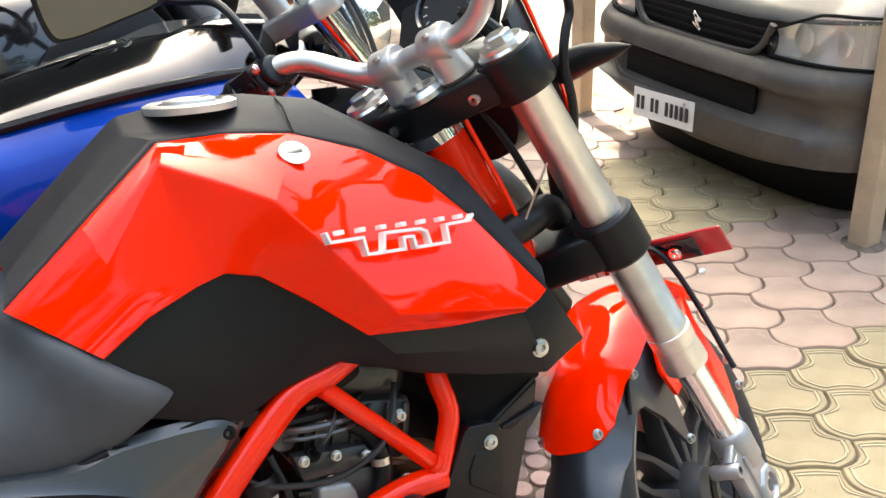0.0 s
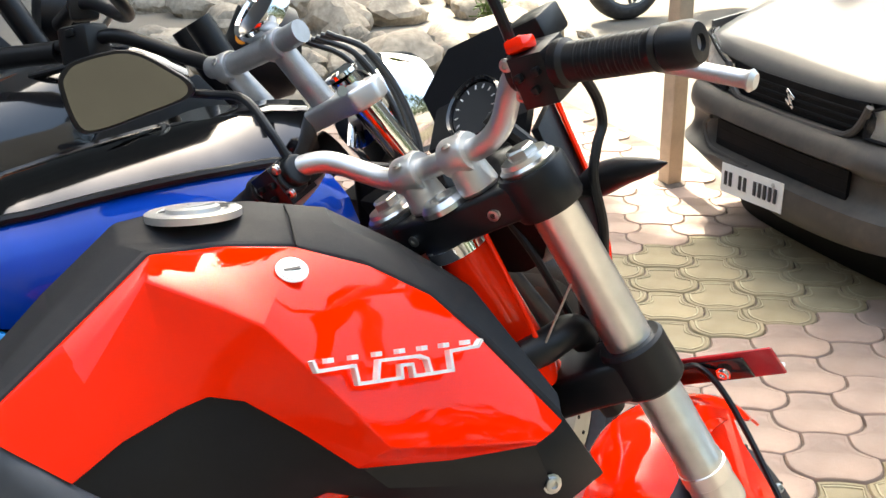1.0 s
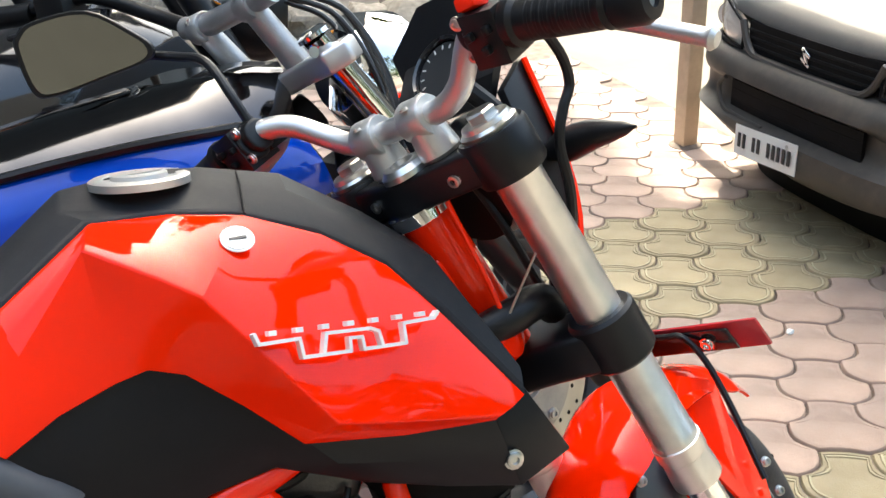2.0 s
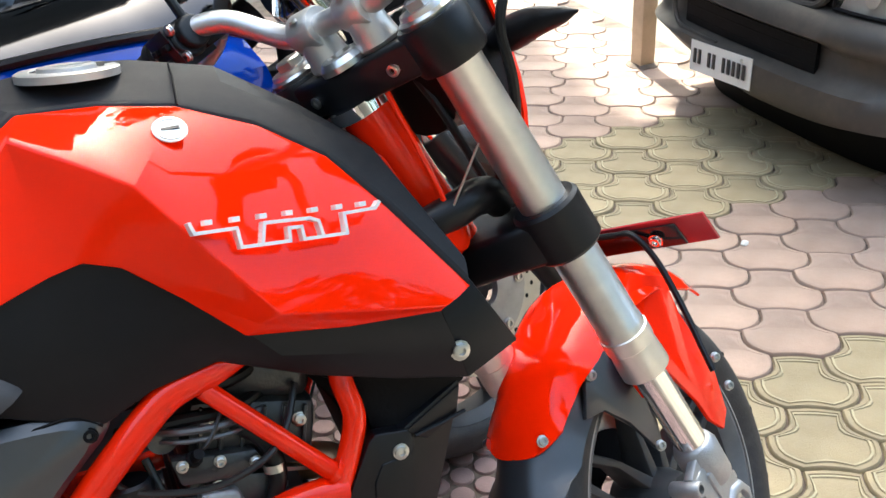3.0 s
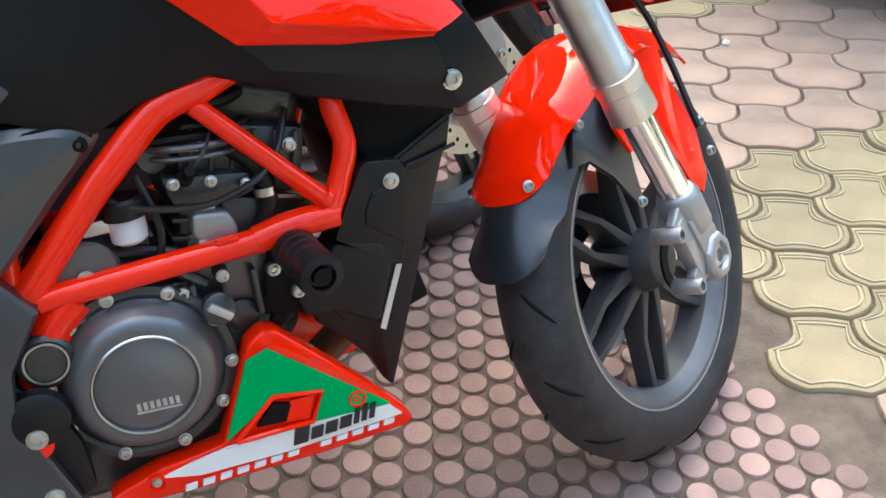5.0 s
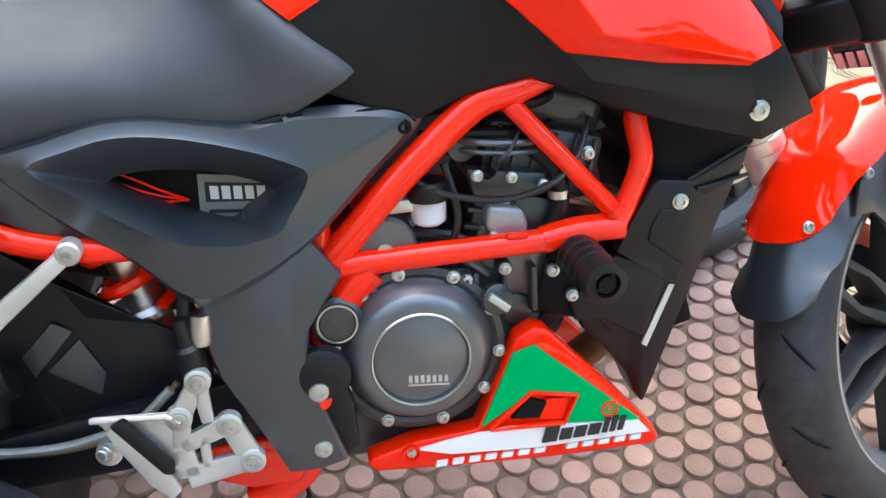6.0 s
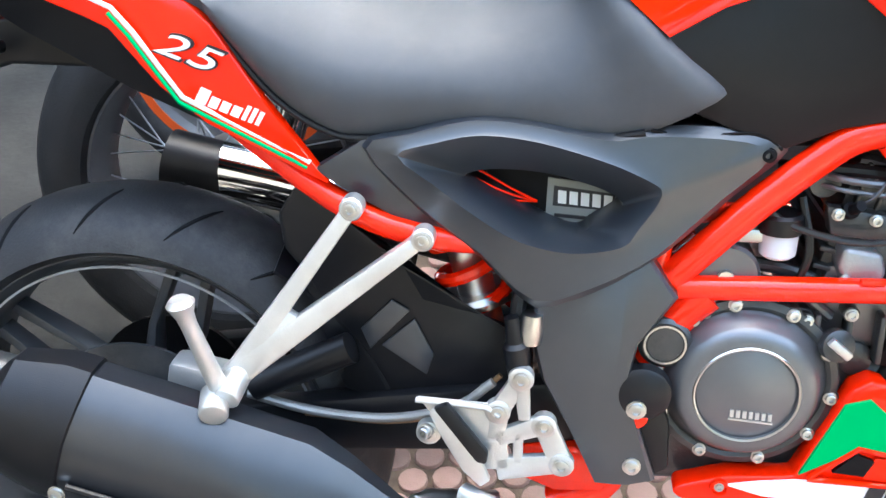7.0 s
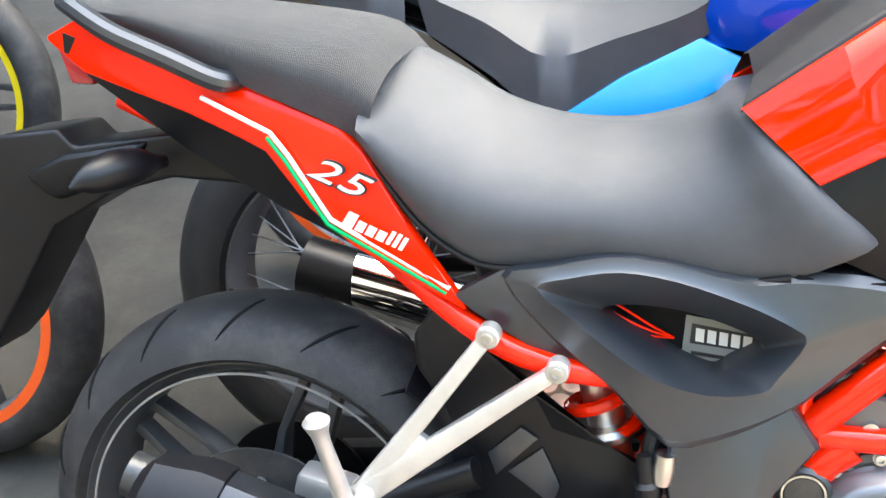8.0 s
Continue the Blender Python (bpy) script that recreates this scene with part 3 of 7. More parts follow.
# tank badge and striped graphic
badge_n = Vector((0.1, -0.66, 0.74)).normalized()
part("badge", lathe([(0, 0.0155), (0.0012, 0.0155), (0.0016, 0.0145), (0.0018, 0)], Vector((0.103, -0.0905, 0.877)) + badge_n * 0.0065, badge_n, 32), WHITE, bike, "round white badge")
part("badge_ring", torus_ring(Vector((0.103, -0.0905, 0.877)) + badge_n * 0.0083, badge_n, 0.013, [(0, 0.0112), (0.0008, 0.0112), (0.0008, 0.0132), (0, 0.0132)], 32), SILVER, bike)
part("badge_bar", box(Vector((0.103, -0.0905, 0.877)) + badge_n * 0.0086, (0.016, 0.0012, 0.003), Matrix.Rotation(radians(-48), 4, "X")), DARK_PRINT, bike)
LU, LV = Vector((0.9622, 0.2382, -0.1322)), Vector((-0.0828, -0.2066, -0.9749))
LO = Vector((0.0993, -0.1644, 0.8004)) + Vector((0.2595, -0.9490, 0.1791)) * 0.0028


def stroke(pts, w=0.0015):
    """A flat raised line on the tank's flank."""
    bms = []
    for a, b in zip(pts, pts[1:]):
        p, q = LO + LU * a[0] + LV * a[1], LO + LU * b[0] + LV * b[1]
        d = (q - p).normalized()
        s = d.cross(LU.cross(LV)).normalized() * w
        p, q = p - d * w * 0.6, q + d * w * 0.6
        bms.append(slab([p - s, q - s, q + s, p + s], 0.009, (-0.2595, 0.949, -0.1791)))
    return join(*bms)


part("stripe", stroke([(-0.0046, -0.0085), (-0.0012, 0.0004), (0.0363, -0.0002), (0.0384, 0.0165), (0.0839, 0.0167), (0.0843, 0.0052), (0.0964, 0.0056), (0.0977, 0.0168), (0.1409, 0.0168), (0.1404, -0.0014), (0.1735, -0.0027), (0.1786, -0.008)]), WHITE, bike, "white outline graphic", smooth=20)
part("stripe", stroke([(0.0578, 0.017), (0.0618, -0.0017), (0.1057, -0.001), (0.1138, 0.0024), (0.117, 0.0171)]), WHITE, bike, smooth=20)
for k in range(7):
    x = 0.0117 + 0.0248 * k
    part("stripe_mark", stroke([(x - 0.0022, -0.0078), (x + 0.0022, -0.0078)], 0.0022), WHITE, bike)

# dark trim under the tank and the knee panel
for side in (1, -1):
    up_edge = [(x, y + 0.006, z + 0.004) for x, y, z in T_LOW]
    low_edge = [(-.118, -.122, .70), (-.085, -.120, .672), (-.045, -.118, .655), (-.005, -.112, .640), (.04, -.118, .661), (.10, -.122, .673), (.182, -.123, .637), (.26, -.121, .611), (.335, -.116, .590)]
    mid_edge = [(x * 0.5 + u * 0.5, y * 0.5 + v * 0.5 - 0.006, z * 0.5 + w * 0.5) for (x, y, z), (u, v, w) in zip(up_edge, low_edge)]
    bm = loft([up_edge, mid_edge, low_edge, tucked(low_edge, 0.03)])
    nose = slab([(.3145, -.1215, .672), (.353, -.1125, .690), (.400, -.103, .609), (.335, -.1165, .589)], 0.04)
    bm = join(bm, nose)
    if side < 0:
        bm = mirror_y(bm)
    part("tank_trim", bm, TRIM_GREY, bike, "matt black trim below the tank", smooth=25, bevel=0.003)
    part("trim_bolt", bolt((0.329, side * -0.121, 0.622), (0, -side, 0), 0.0085, 0.006), STEEL, bike)

# seats
def skin(rows, n=3, m=3):
    """A skin smoothed along and across its rows."""
    along = [curve_points(r, n) for r in rows]
    across = [curve_points(list(c), m) for c in zip(*along)]
    return loft([list(r) for r in zip(*across)])


S_LOW = [(-.522, -.108, .745), (-.467, -.120, .685), (-.418, -.122, .654), (-.38, -.122, .649), (-.328, -.122, .656), (-.276, -.122, .657), (-.226, -.122, .651), (-.177, -.125, .652), (-.130, -.129, .661), (-.0745, -.137, .691), (-.060, -.108, .701)]
S_TOP = [(-.531, -.03, .815), (-.505, -.03, .832), (-.455, -.025, .812), (-.405, -.025, .785), (-.355, -.025, .771), (-.315, -.03, .767), (-.275, -.035, .768), (-.240, -.045, .775), (-.205, -.07, .786), (-.186, -.10, .800), (-.160, -.085, .810)]
S_BULGE = [(p[0] * 0.6 + q[0] * 0.4, p[1] - 0.020 * (1 - k / 10) - (0.004 if k == 9 else 0.0), p[2] * 0.65 + q[2] * 0.35) for k, (p, q) in enumerate(zip(S_LOW, S_TOP))]
S_SHOULDER = [(p[0] * 0.25 + q[0] * 0.75, p[1] * 0.72 + q[1] * 0.28 - 0.004, p[2] * 0.28 + q[2] * 0.72) for p, q in zip(S_LOW, S_TOP)]
half_rows = [tucked(S_LOW, 0.012, -0.004), S_LOW, S_BULGE, S_SHOULDER, S_TOP]
seat_ridge = [(x, 0, z + 0.004) for x, y, z in S_TOP]
seat_rows = half_rows + [seat_ridge] + [[(x, -y, z) for x, y, z in r] for r in reversed(half_rows)]
part("rider_seat", skin(seat_rows), VINYL, bike, "matt black vinyl rider seat", smooth=60)
part("seat_base", slab([(x, -0.100, z - 0.002) for x, y, z in S_LOW] + [(-.22, -0.10, .72), (-.35, -.10, .70), (-.48, -0.10, .74)], 0.20), BLACK, bike)
for side in (1, -1):
    part("seat_piping", tube(curve_points([(x, side * (y - 0.001), z - 0.003) for x, y, z in S_LOW[:-2]], 4), 0.0035, 8), SOFT, bike)
P_LOW = [(-.522, -.106, .752), (-.553, -.110, .770), (-.60, -.110, .788), (-.649, -.108, .806), (-.70, -.10, .828), (-.765, -.088, .848), (-.85, -.06, .862)]
P_TOP = [(-.500, -.04, .832), (-.529, -.04, .858), (-.58, -.035, .868), (-.64, -.035, .874), (-.70, -.035, .879), (-.77, -.03, .884), (-.86, -.025, .880)]
p_half = [P_LOW, [(p[0] * .55 + q[0] * .45, p[1] - .010, p[2] * .5 + q[2] * .5) for p, q in zip(P_LOW, P_TOP)], [(p[0] * .2 + q[0] * .8, p[1] * .7 + q[1] * .3, p[2] * .15 + q[2] * .85) for p, q in zip(P_LOW, P_TOP)], P_TOP]
p_rows = p_half + [[(x, 0, z + .003) for x, y, z in P_TOP]] + [[(x, -y, z) for x, y, z in r] for r in reversed(p_half)]
part("pillion_seat", skin(p_rows), PILLION, bike, "textured black pillion seat", smooth=60)
front_wall = [(-.522, -.106, .752), (-.508, -.09, .80), (-.500, -.04, .832), (-.500, .04, .832), (-.508, .09, .80), (-.522, .106, .752)]
part("pillion_front", slab(front_wall, 0.02, (-1, 0, 0)), VINYL, bike, bevel=0.004)

# tail
TU = [(-.886, -.058, .842), (-.842, -.07, .861), (-.711, -.09, .830), (-.654, -.1, .806), (-.547, -.112, .767), (-.522, -.12, .748), (-.477, -.126, .683), (-.419, -.125, .604)]
TL = [(-.884, -.06, .836), (-.832, -.08, .807), (-.710, -.1, .774), (-.645, -.112, .752), (-.621, -.116, .742), (-.575, -.122, .69), (-.53, -.126, .656), (-.421, -.125, .602)]
for side in (1, -1):
    bm = loft([tucked(TU, 0.012), TU, mid_row(TU, TL, 0.005), TL, tucked(TL, 0.02)])
    part("tail_panel", bm if side > 0 else mirror_y(bm), RED, bike, "red tail panel with stripe graphics", smooth=20, bevel=0.0025)
    lo = [(-.838, -.066, .803), (-.723, -.078, .733), (-.666, -.083, .705), (-.616, -.088, .68), (-.57, -.10, .665), (-.54, -.11, .655)]
    hi = [(-.832, -.075, .808), (-.710, -.094, .776), (-.645, -.106, .754), (-.621, -.110, .742), (-.575, -.116, .69), (-.53, -.12, .658)]
    bm = loft([hi, lo, tucked(lo, 0.03)])
    part("tail_lower_panel", bm if side > 0 else mirror_y(bm), BLACK, bike, smooth=30)
    s = side
    gr = [(-.655, -s * .098, .808), (-.668, -s * .118, .810), (-.715, -s * .118, .828), (-.78, -s * .108, .850), (-.83, -s * .09, .872), (-.85, -s * .075, .878)]
    part("grab_rail", tube(curve_points(gr, 5), 0.011, 10), GREY, bike, "satin grey grab rail")
    part("grab_mount", slab([(-.64, -s * .100, .802), (-.662, -s * .112, .798), (-.69, -s * .112, .806), (-.675, -s * .100, .826)], 0.02 * s), BLACK, bike, bevel=0.004)
    st = [(-.6865, .792), (-.6125, .7625), (-.594, .742), (-.5525, .682), (-.435, .622)]
    part("tail_stripe", tube([(x, -s * (.113 + .013 * min(1, (x + .69) / .10)), z) for x, z in st], .0026, 6), WHITE, bike)
    part("tail_stripe", tube([(x - .003, -s * (.114 + .013 * min(1, (x + .69) / .10)), z - .0048) for x, z in st[1:]], .0021, 6), GREEN, bike)
    cursor = 0.0
    for tall, wide in ((.0150, .0105), (.0108, .0085), (.0108, .0085), (.0108, .0085), (.0150, .0042), (.0150, .0042), (.0140, .0042)):
        x, z = -.5405 + cursor * .94, .6790 - cursor * .355
        part("tail_mark", slab([(x + tall * .5, -s * .1292, z + tall * .85), (x + tall * .5 + wide * .94, -s * .1292, z + tall * .85 - wide * .355), (x + wide * .94, -s * .1292, z - wide * .355), (x, -s * .1292, z)], 0.004 * s), WHITE, bike)
        cursor += wide + .0024
    for digit, at in (("2", -.0160), ("5", .0160)):
        figure = bpy.data.curves.new("figure", "FONT")
        figure.body = digit
        figure.size, figure.shear, figure.extrude = .040, .35, .0012
        tmp = bpy.data.objects.new("figure", figure)
        me = tmp.to_mesh()
        back = None
        for grow, mat, lift, nm in ((1.16, DARK_PRINT, .0000, "tail_figure"), (.98, WHITE, .0010, "figure_face")):
            fb = bmesh.new()
            fb.from_mesh(me)
            cx = (min(v.co.x for v in fb.verts) + max(v.co.x for v in fb.verts)) / 2
            cy = (min(v.co.y for v in fb.verts) + max(v.co.y for v in fb.verts)) / 2
            for v in fb.verts:
                u, w2 = at + (v.co.x - cx) * grow * 1.45, (v.co.y - cy) * grow * .80
                v.co = Vector((-.541 + u * .94 + w2 * .30, -s * (.1272 + lift) - s * v.co.z, .7240 - u * .36 + w2 * .95))
            back = part(nm, fb, mat, back or bike, "white figure edged in black" if back is None else "")
        tmp.to_mesh_clear()
        bpy.data.objects.remove(tmp)
part("tail_light", slab([(-.886, -.05, .838), (-.886, .05, .838), (-.87, .05, .79), (-.87, -.05, .79)], 0.03, (1, 0, 0)), TAIL_RED, bike, bevel=0.006)
part("tail_bridge", slab([(-.86, -.07, .846), (-.86, .07, .846), (-.60, .10, .77), (-.60, -.10, .77)], 0.02, (0, 0, -1)), BLACK, bike)
# rear mudguard carrying the plate and indicators
mud = [(-.60, .735), (-.76, .742), (-.875, .722), (-.895, .741), (-.965, .731), (-1.03, .708), (-1.06, .675), (-1.015, .60), (-1.05, .47), (-1.03, .455), (-1.0, .485), (-.965, .540), (-.908, .630), (-.835, .672), (-.76, .694), (-.60, .690)]
part("rear_mudguard", slab([(x, -.048, z) for x, z in mud], .096), BLACK, bike, "black plastic rear mudguard and plate hanger", smooth=30, bevel=.010, segs=3)
part("mudguard_flare", slab([(-.78, -.062, .735), (-.88, -.066, .716), (-.94, -.060, .69), (-.90, -.058, .66), (-.82, -.058, .688)], .124), BLACK, bike, smooth=30, bevel=.012, segs=3)
part("rear_plate", box((-1.075, 0, .60), (.006, .20, .11), pose(0, 0, 0, 0, 25)), WHITE, bike, "white rear number plate edge", bevel=.002)
for s in (1, -1):
    ip = curve_points([(-.76, s * -.06, .715), (-.77, s * -.085, .716), (-.785, s * -.115, .715), (-.80, s * -.145, .710), (-.808, s * -.162, .705)], 3)
    part("rear_indicator", tube(ip, .012, 12, radii=[.007, .008, .011, .016, .019, .0205, .021, .020, .018, .015, .010, .006, .002][:len(ip)]), BLACK, bike, "black rear turn indicator")

# side cover with its open window
SO = [(-.3855, -.128, .640), (-.343, -.128, .655), (-.2865, -.128, .669), (-.236, -.128, .667), (-.1855, -.128, .658), (-.156, -.128, .656), (-.116, -.122, .663), (-.0265, -.112, .657), (-.002, -.108, .638), (-.0455, -.113, .597), (-.094, -.128, .5545), (-.119, -.136, .537), (-.166, -.1395, .508), (-.2215, -.136, .4865), (-.276, -.128, .534), (-.334, -.128, .580)]
SC = [(-.3505, -.142, .635), (-.318, -.142, .647), (-.275, -.142, .6555), (-.225, -.142, .6505), (-.175, -.142, .637), (-.145, -.141, .626), (-.117, -.138, .6115), (-.113, -.137, .605), (-.113, -.137, .601), (-.118, -.138, .590), (-.132, -.140, .5695), (-.146, -.141, .5525), (-.1915, -.142, .5455), (-.238, -.142, .555), (-.275, -.142, .576), (-.316, -.142, .607)]
SI = [(-.293, -.104, .606), (-.278, -.104, .612), (-.249, -.104, .6135), (-.212, -.104, .610), (-.178, -.104, .601), (-.157, -.104, .593), (-.146, -.104, .585), (-.1445, -.104, .582), (-.1465, -.104, .5785), (-.1555, -.104, .5715), (-.171, -.104, .561), (-.184, -.104, .551), (-.2025, -.104, .555), (-.224, -.104, .564), (-.251, -.104, .580), (-.2755, -.104, .595)]
LEG = [(-.2235, -.133, .488), (-.215, -.132, .515), (-.190, -.132, .535), (-.150, -.132, .548), (-.118, -.130, .540), (-.0905, -.134, .502), (-.107, -.135, .478), (-.1245, -.136, .4535), (-.1325, -.137, .411), (-.118, -.138, .360), (-.100, -.138, .3055), (-.125, -.139, .300), (-.1545, -.139, .301), (-.1905, -.138, .3665), (-.215, -.137, .4125), (-.2235, -.137, .446)]
for s in (1, -1):
    o4, c4, i4 = (curve_points(r, 3, True) for r in (SO, SC, SI))
    deep = [(x * .93 - .0145, y + .034, z * .93 + .0412) for x, y, z in i4]
    rim_low = [(x, y + .026, z) for x, y, z in o4]
    shoulder_o = [mids(a, b, .16) for a, b in zip(o4, c4)]
    shoulder_o = [(x, y - .0055, z) for x, y, z in shoulder_o]
    near_c = [mids(a, b, .80) for a, b in zip(o4, c4)]
    past_c = [mids(a, b, .10) for a, b in zip(c4, i4)]
    bm = loft([rim_low, o4, shoulder_o, near_c, c4, past_c, i4, deep], close=True)
    part("side_cover", bm if s > 0 else mirror_y(bm), GREY, bike, "satin dark grey side cover with an open window", smooth=26)
    fold = [Vector((-.1655, -.141, z)) + Vector((.05 * (x + .16) * 6, 0, 0)) * .5 for x, y, z in LEG]
    crest = [Vector(p).lerp(q, .45) + Vector((0, -.003, 0)) for p, q in zip(LEG, fold)]
    bm = loft([[(x, y + .030, z) for x, y, z in LEG], LEG, [mids((p[0], p[1] - .0035, p[2]), q, .16) for p, q in zip(LEG, crest)], crest], close=True, cap=True)
    part("frame_cover", bm if s > 0 else mirror_y(bm), GREY, bike, "satin dark grey frame cover", smooth=32)
    st = [(-.4325, -.1265, .6155), (-.383, -.1265, .6465), (-.3445, -.1275, .6095), (-.3025, -.1275, .566), (-.311, -.127, .549), (-.356, -.127, .570), (-.409, -.1265, .5995)]
    bm = slab(st, .02)
    part("seat_trim", bm if s > 0 else mirror_y(bm), GREY, bike, "dark grey trim under the seat", smooth=30, bevel=.004)
    part("cover_seam", tube([(x, s * (y - .0015), z) for x, y, z in curve_points([(-.125, -.127, .660), (-.112, -.124, .657), (-.100, -.122, .651), (-.06, -.118, .655), (-.03, -.114, .655), (-.008, -.110, .640)], 4)], .0016, 6), DARK, bike)
    part("cover_bolt", bolt((-.02, s * -.116, .636), (0, -s, 0), .006, .004), DARK, bike)
    part("cover_bolt", bolt((-.124, s * -.142, .322), (0, -s, 0), .0075, .006), STEEL, bike)
# battery inside the window
part("battery", box((-.20, -.045, .565), (.15, .06, .10)), DARK, bike, bevel=.004)
part("battery_label", slab([(-.215, -.0765, .598), (-.148, -.0765, .590), (-.152, -.0765, .545), (-.217, -.0765, .549)], .002), BATTERY_SHADED, bike, "battery label darkened in colour for the shade inside the window")
part("battery_panel", slab([(-.209, -.0775, .590), (-.150, -.0775, .583), (-.153, -.0775, .566), (-.210, -.0775, .570)], .002), DARK_PRINT, bike)
for k in range(5):
    part("label_mark", slab([(-.205 + .011 * k, -.0785, .586 - .001 * k), (-.197 + .011 * k, -.0785, .585 - .001 * k), (-.197 + .011 * k, -.0785, .572 - .001 * k), (-.205 + .011 * k, -.0785, .573 - .001 * k)], .002), WHITE, bike)
part("label_line", slab([(-.208, -.0785, .562), (-.160, -.0785, .558), (-.160, -.0785, .555), (-.208, -.0785, .559)], .002), DARK_PRINT, bike)
for k in range(3):
    part("wire", tube(curve_points([(-.30, -.085, .615 - .008 * k), (-.275, -.09, .605 - .01 * k), (-.25, -.088, .59 - .006 * k), (-.225, -.08, .575)], 5), .0013, 6), RED_FRAME, bike)
part("under_seat_box", box((-.24, 0, .60), (.34, .12, .13)), DARK, bike, bevel=.01)

# trellis frame
for s in (1, -1):
    def fy(p):
        return (p[0], s * p[1], p[2])
    tb = [(-.118, -.098, .488), (-.10, -.105, .506), (-.03, -.107, .580), (.035, -.107, .638), (.062, -.107, .654), (.10, -.104, .664), (.16, -.085, .69), (.24, -.045, .75), (.295, -.03, .80)]
    part("frame_tube", tube(curve_points([fy(p) for p in tb], 5), .0150, 20), RED_FRAME, bike, "glossy red frame tube")
    part("frame_tube", tube([fy((.082, -.107, .648)), fy((.19, -.107, .526))], .0098, 18), RED_FRAME, bike)
    part("frame_tube", tube([fy((-.09, -.108, .502)), fy((.118, -.111, .507))], .0122, 18), RED_FRAME, bike)
    part("frame_tube", tube(curve_points([fy((.112, -.111, .507)), fy((.15, -.109, .513)), fy((.196, -.106, .512))], 4), .0142, 14), RED_FRAME, bike)
    part("frame_tube", tube(curve_points([fy((.190, -.107, .515)), fy((.207, -.102, .545)), fy((.218, -.10, .58)), fy((.214, -.09, .63)), fy((.25, -.055, .70)), fy((.30, -.02, .76))], 4), .0118, 14), RED_FRAME, bike)
    part("frame_tube", tube([fy((-.104, -.10, .56)), fy((-.108, -.10, .50))], .010, 12), RED_FRAME, bike)
    part("frame_node", tube(curve_points([fy((-.06, -.10, .495)), fy((-.085, -.10, .470)), (-.11, s * -.095, .42), (-.12, s * -.09, .36), (-.14, s * -.09, .29)], 4), .020, 12), RED_FRAME, bike)
    part("tail_frame_tube", tube(curve_points([fy((-.10, -.10, .50)), fy((-.24, -.112, .54)), fy((-.33, -.125, .553)), fy((-.42, -.115, .585)), fy((-.60, -.055, .69)), fy((-.82, -.03, .775))], 5), .0125, 12), RED_FRAME, bike)
    part("weld", torus_ring(fy((.186, -.107, .531)), fy((.108, 0, -.121)), .0, [(-.002, .011), (.002, .011), (.003, .0135), (-.003, .0135)], 18), RED_FRAME, bike)
    part("low_frame_tube", tube(curve_points([fy((-.135, -.092, .30)), fy((-.15, -.09, .265)), fy((-.20, -.085, .235))], 4), .018, 12), RED_FRAME, bike)
part("steering_head", tube([(.308, 0, .862), (.385, 0, .698)], .029, 24), RED_FRAME, bike, "red steering head with bearing cap")
part("head_gusset", slab([(.318, -.02, .83), (.372, -.02, .72), (.31, -.04, .69), (.25, -.045, .72)], .04), RED_FRAME, bike, bevel=.006)
part("bearing_cap", lathe([(-.012, .030), (-.010, .036), (.004, .036), (.006, .030)], Vector((.305, 0, .868)), up_axis, 28), CHROME, bike)

# engine
part("crankcase", box((.01, 0, .345), (.25, .17, .16)), ENGINE, bike, bevel=.02, segs=3)
part("gearbox_case", box((-.08, 0, .40), (.14, .19, .13)), ENGINE, bike, bevel=.02, segs=3)
cyl_dir = pose(.085, 0, .44, 0, 14, 0)
part("cylinder", moved(box((0, 0, .055), (.115, .15, .11)), cyl_dir), ENGINE, bike, "dark grey cylinder", bevel=.010)
for k in range(5):
    part("cooling_fin", moved(box((0, 0, .012 + .018 * k), (.128, .168, .005)), cyl_dir), ENGINE, bike, bevel=.0015)
part("cylinder_head", moved(box((0, 0, .145), (.125, .165, .07)), cyl_dir), ENGINE, bike, "dark grey cylinder head", bevel=.012)
part("valve_cover", moved(box((0, 0, .20), (.115, .15, .05)), cyl_dir), ENGINE, bike, bevel=.016, segs=3)
part("head_gasket", moved(box((0, 0, .107), (.122, .160, .004)), cyl_dir), STEEL, bike)
for k, (x, z) in enumerate([(-.045, .04), (.045, .04), (-.045, .16), (.045, .16), (0, .16), (-.03, .095), (.03, .095)]):
    part("engine_bolt", moved(bolt((x, -.084, z), (0, -1, 0), .006, .006), cyl_dir), STEEL, bike)
part("water_jacket", moved(box((.005, -.083, .085), (.05, .016, .05)), cyl_dir), ENGINE, bike, bevel=.006)
part("side_plate", moved(slab([(-.05, -.084, .07), (.0, -.09, .08), (.05, -.088, .06), (.045, -.086, .0), (-.05, -.084, .0)], .02), cyl_dir), COVER, bike, bevel=.004)
for k in range(4):
    part("case_rib", box((.015 + .03 * k, -.096, .452), (.006, .02, .05)), ENGINE, bike, bevel=.002)
part("cable", tube(curve_points([(-.02, -.098, .587), (.01, -.112, .568), (.07, -.118, .556), (.12, -.115, .566), (.15, -.10, .585), (.17, -.08, .62)], 6), .0035, 8), CABLE, bike, "black cable")
part("cable", tube(curve_points([(.02, -.09, .59), (.03, -.10, .54), (.02, -.098, .50)], 5), .004, 8), CABLE, bike)
for z in (.612, .640):
    part("hose", tube(curve_points([(.0, -.07, z), (.05, -.085, z + .004), (.11, -.08, z), (.16, -.05, z + .01)], 5), .007, 10), SOFT, bike)
part("brake_reservoir", lathe([(0, .012), (.004, .017), (.026, .018)], (.002, -.094, .531), (0, 0, 1), 20), RESERVOIR, bike, "milky brake fluid reservoir")
part("reservoir_lid", lathe([(0, .0205), (.006, .021), (.016, .021), (.019, .018)], (.002, -.094, .557), (0, 0, 1), 24), BLACK, bike)
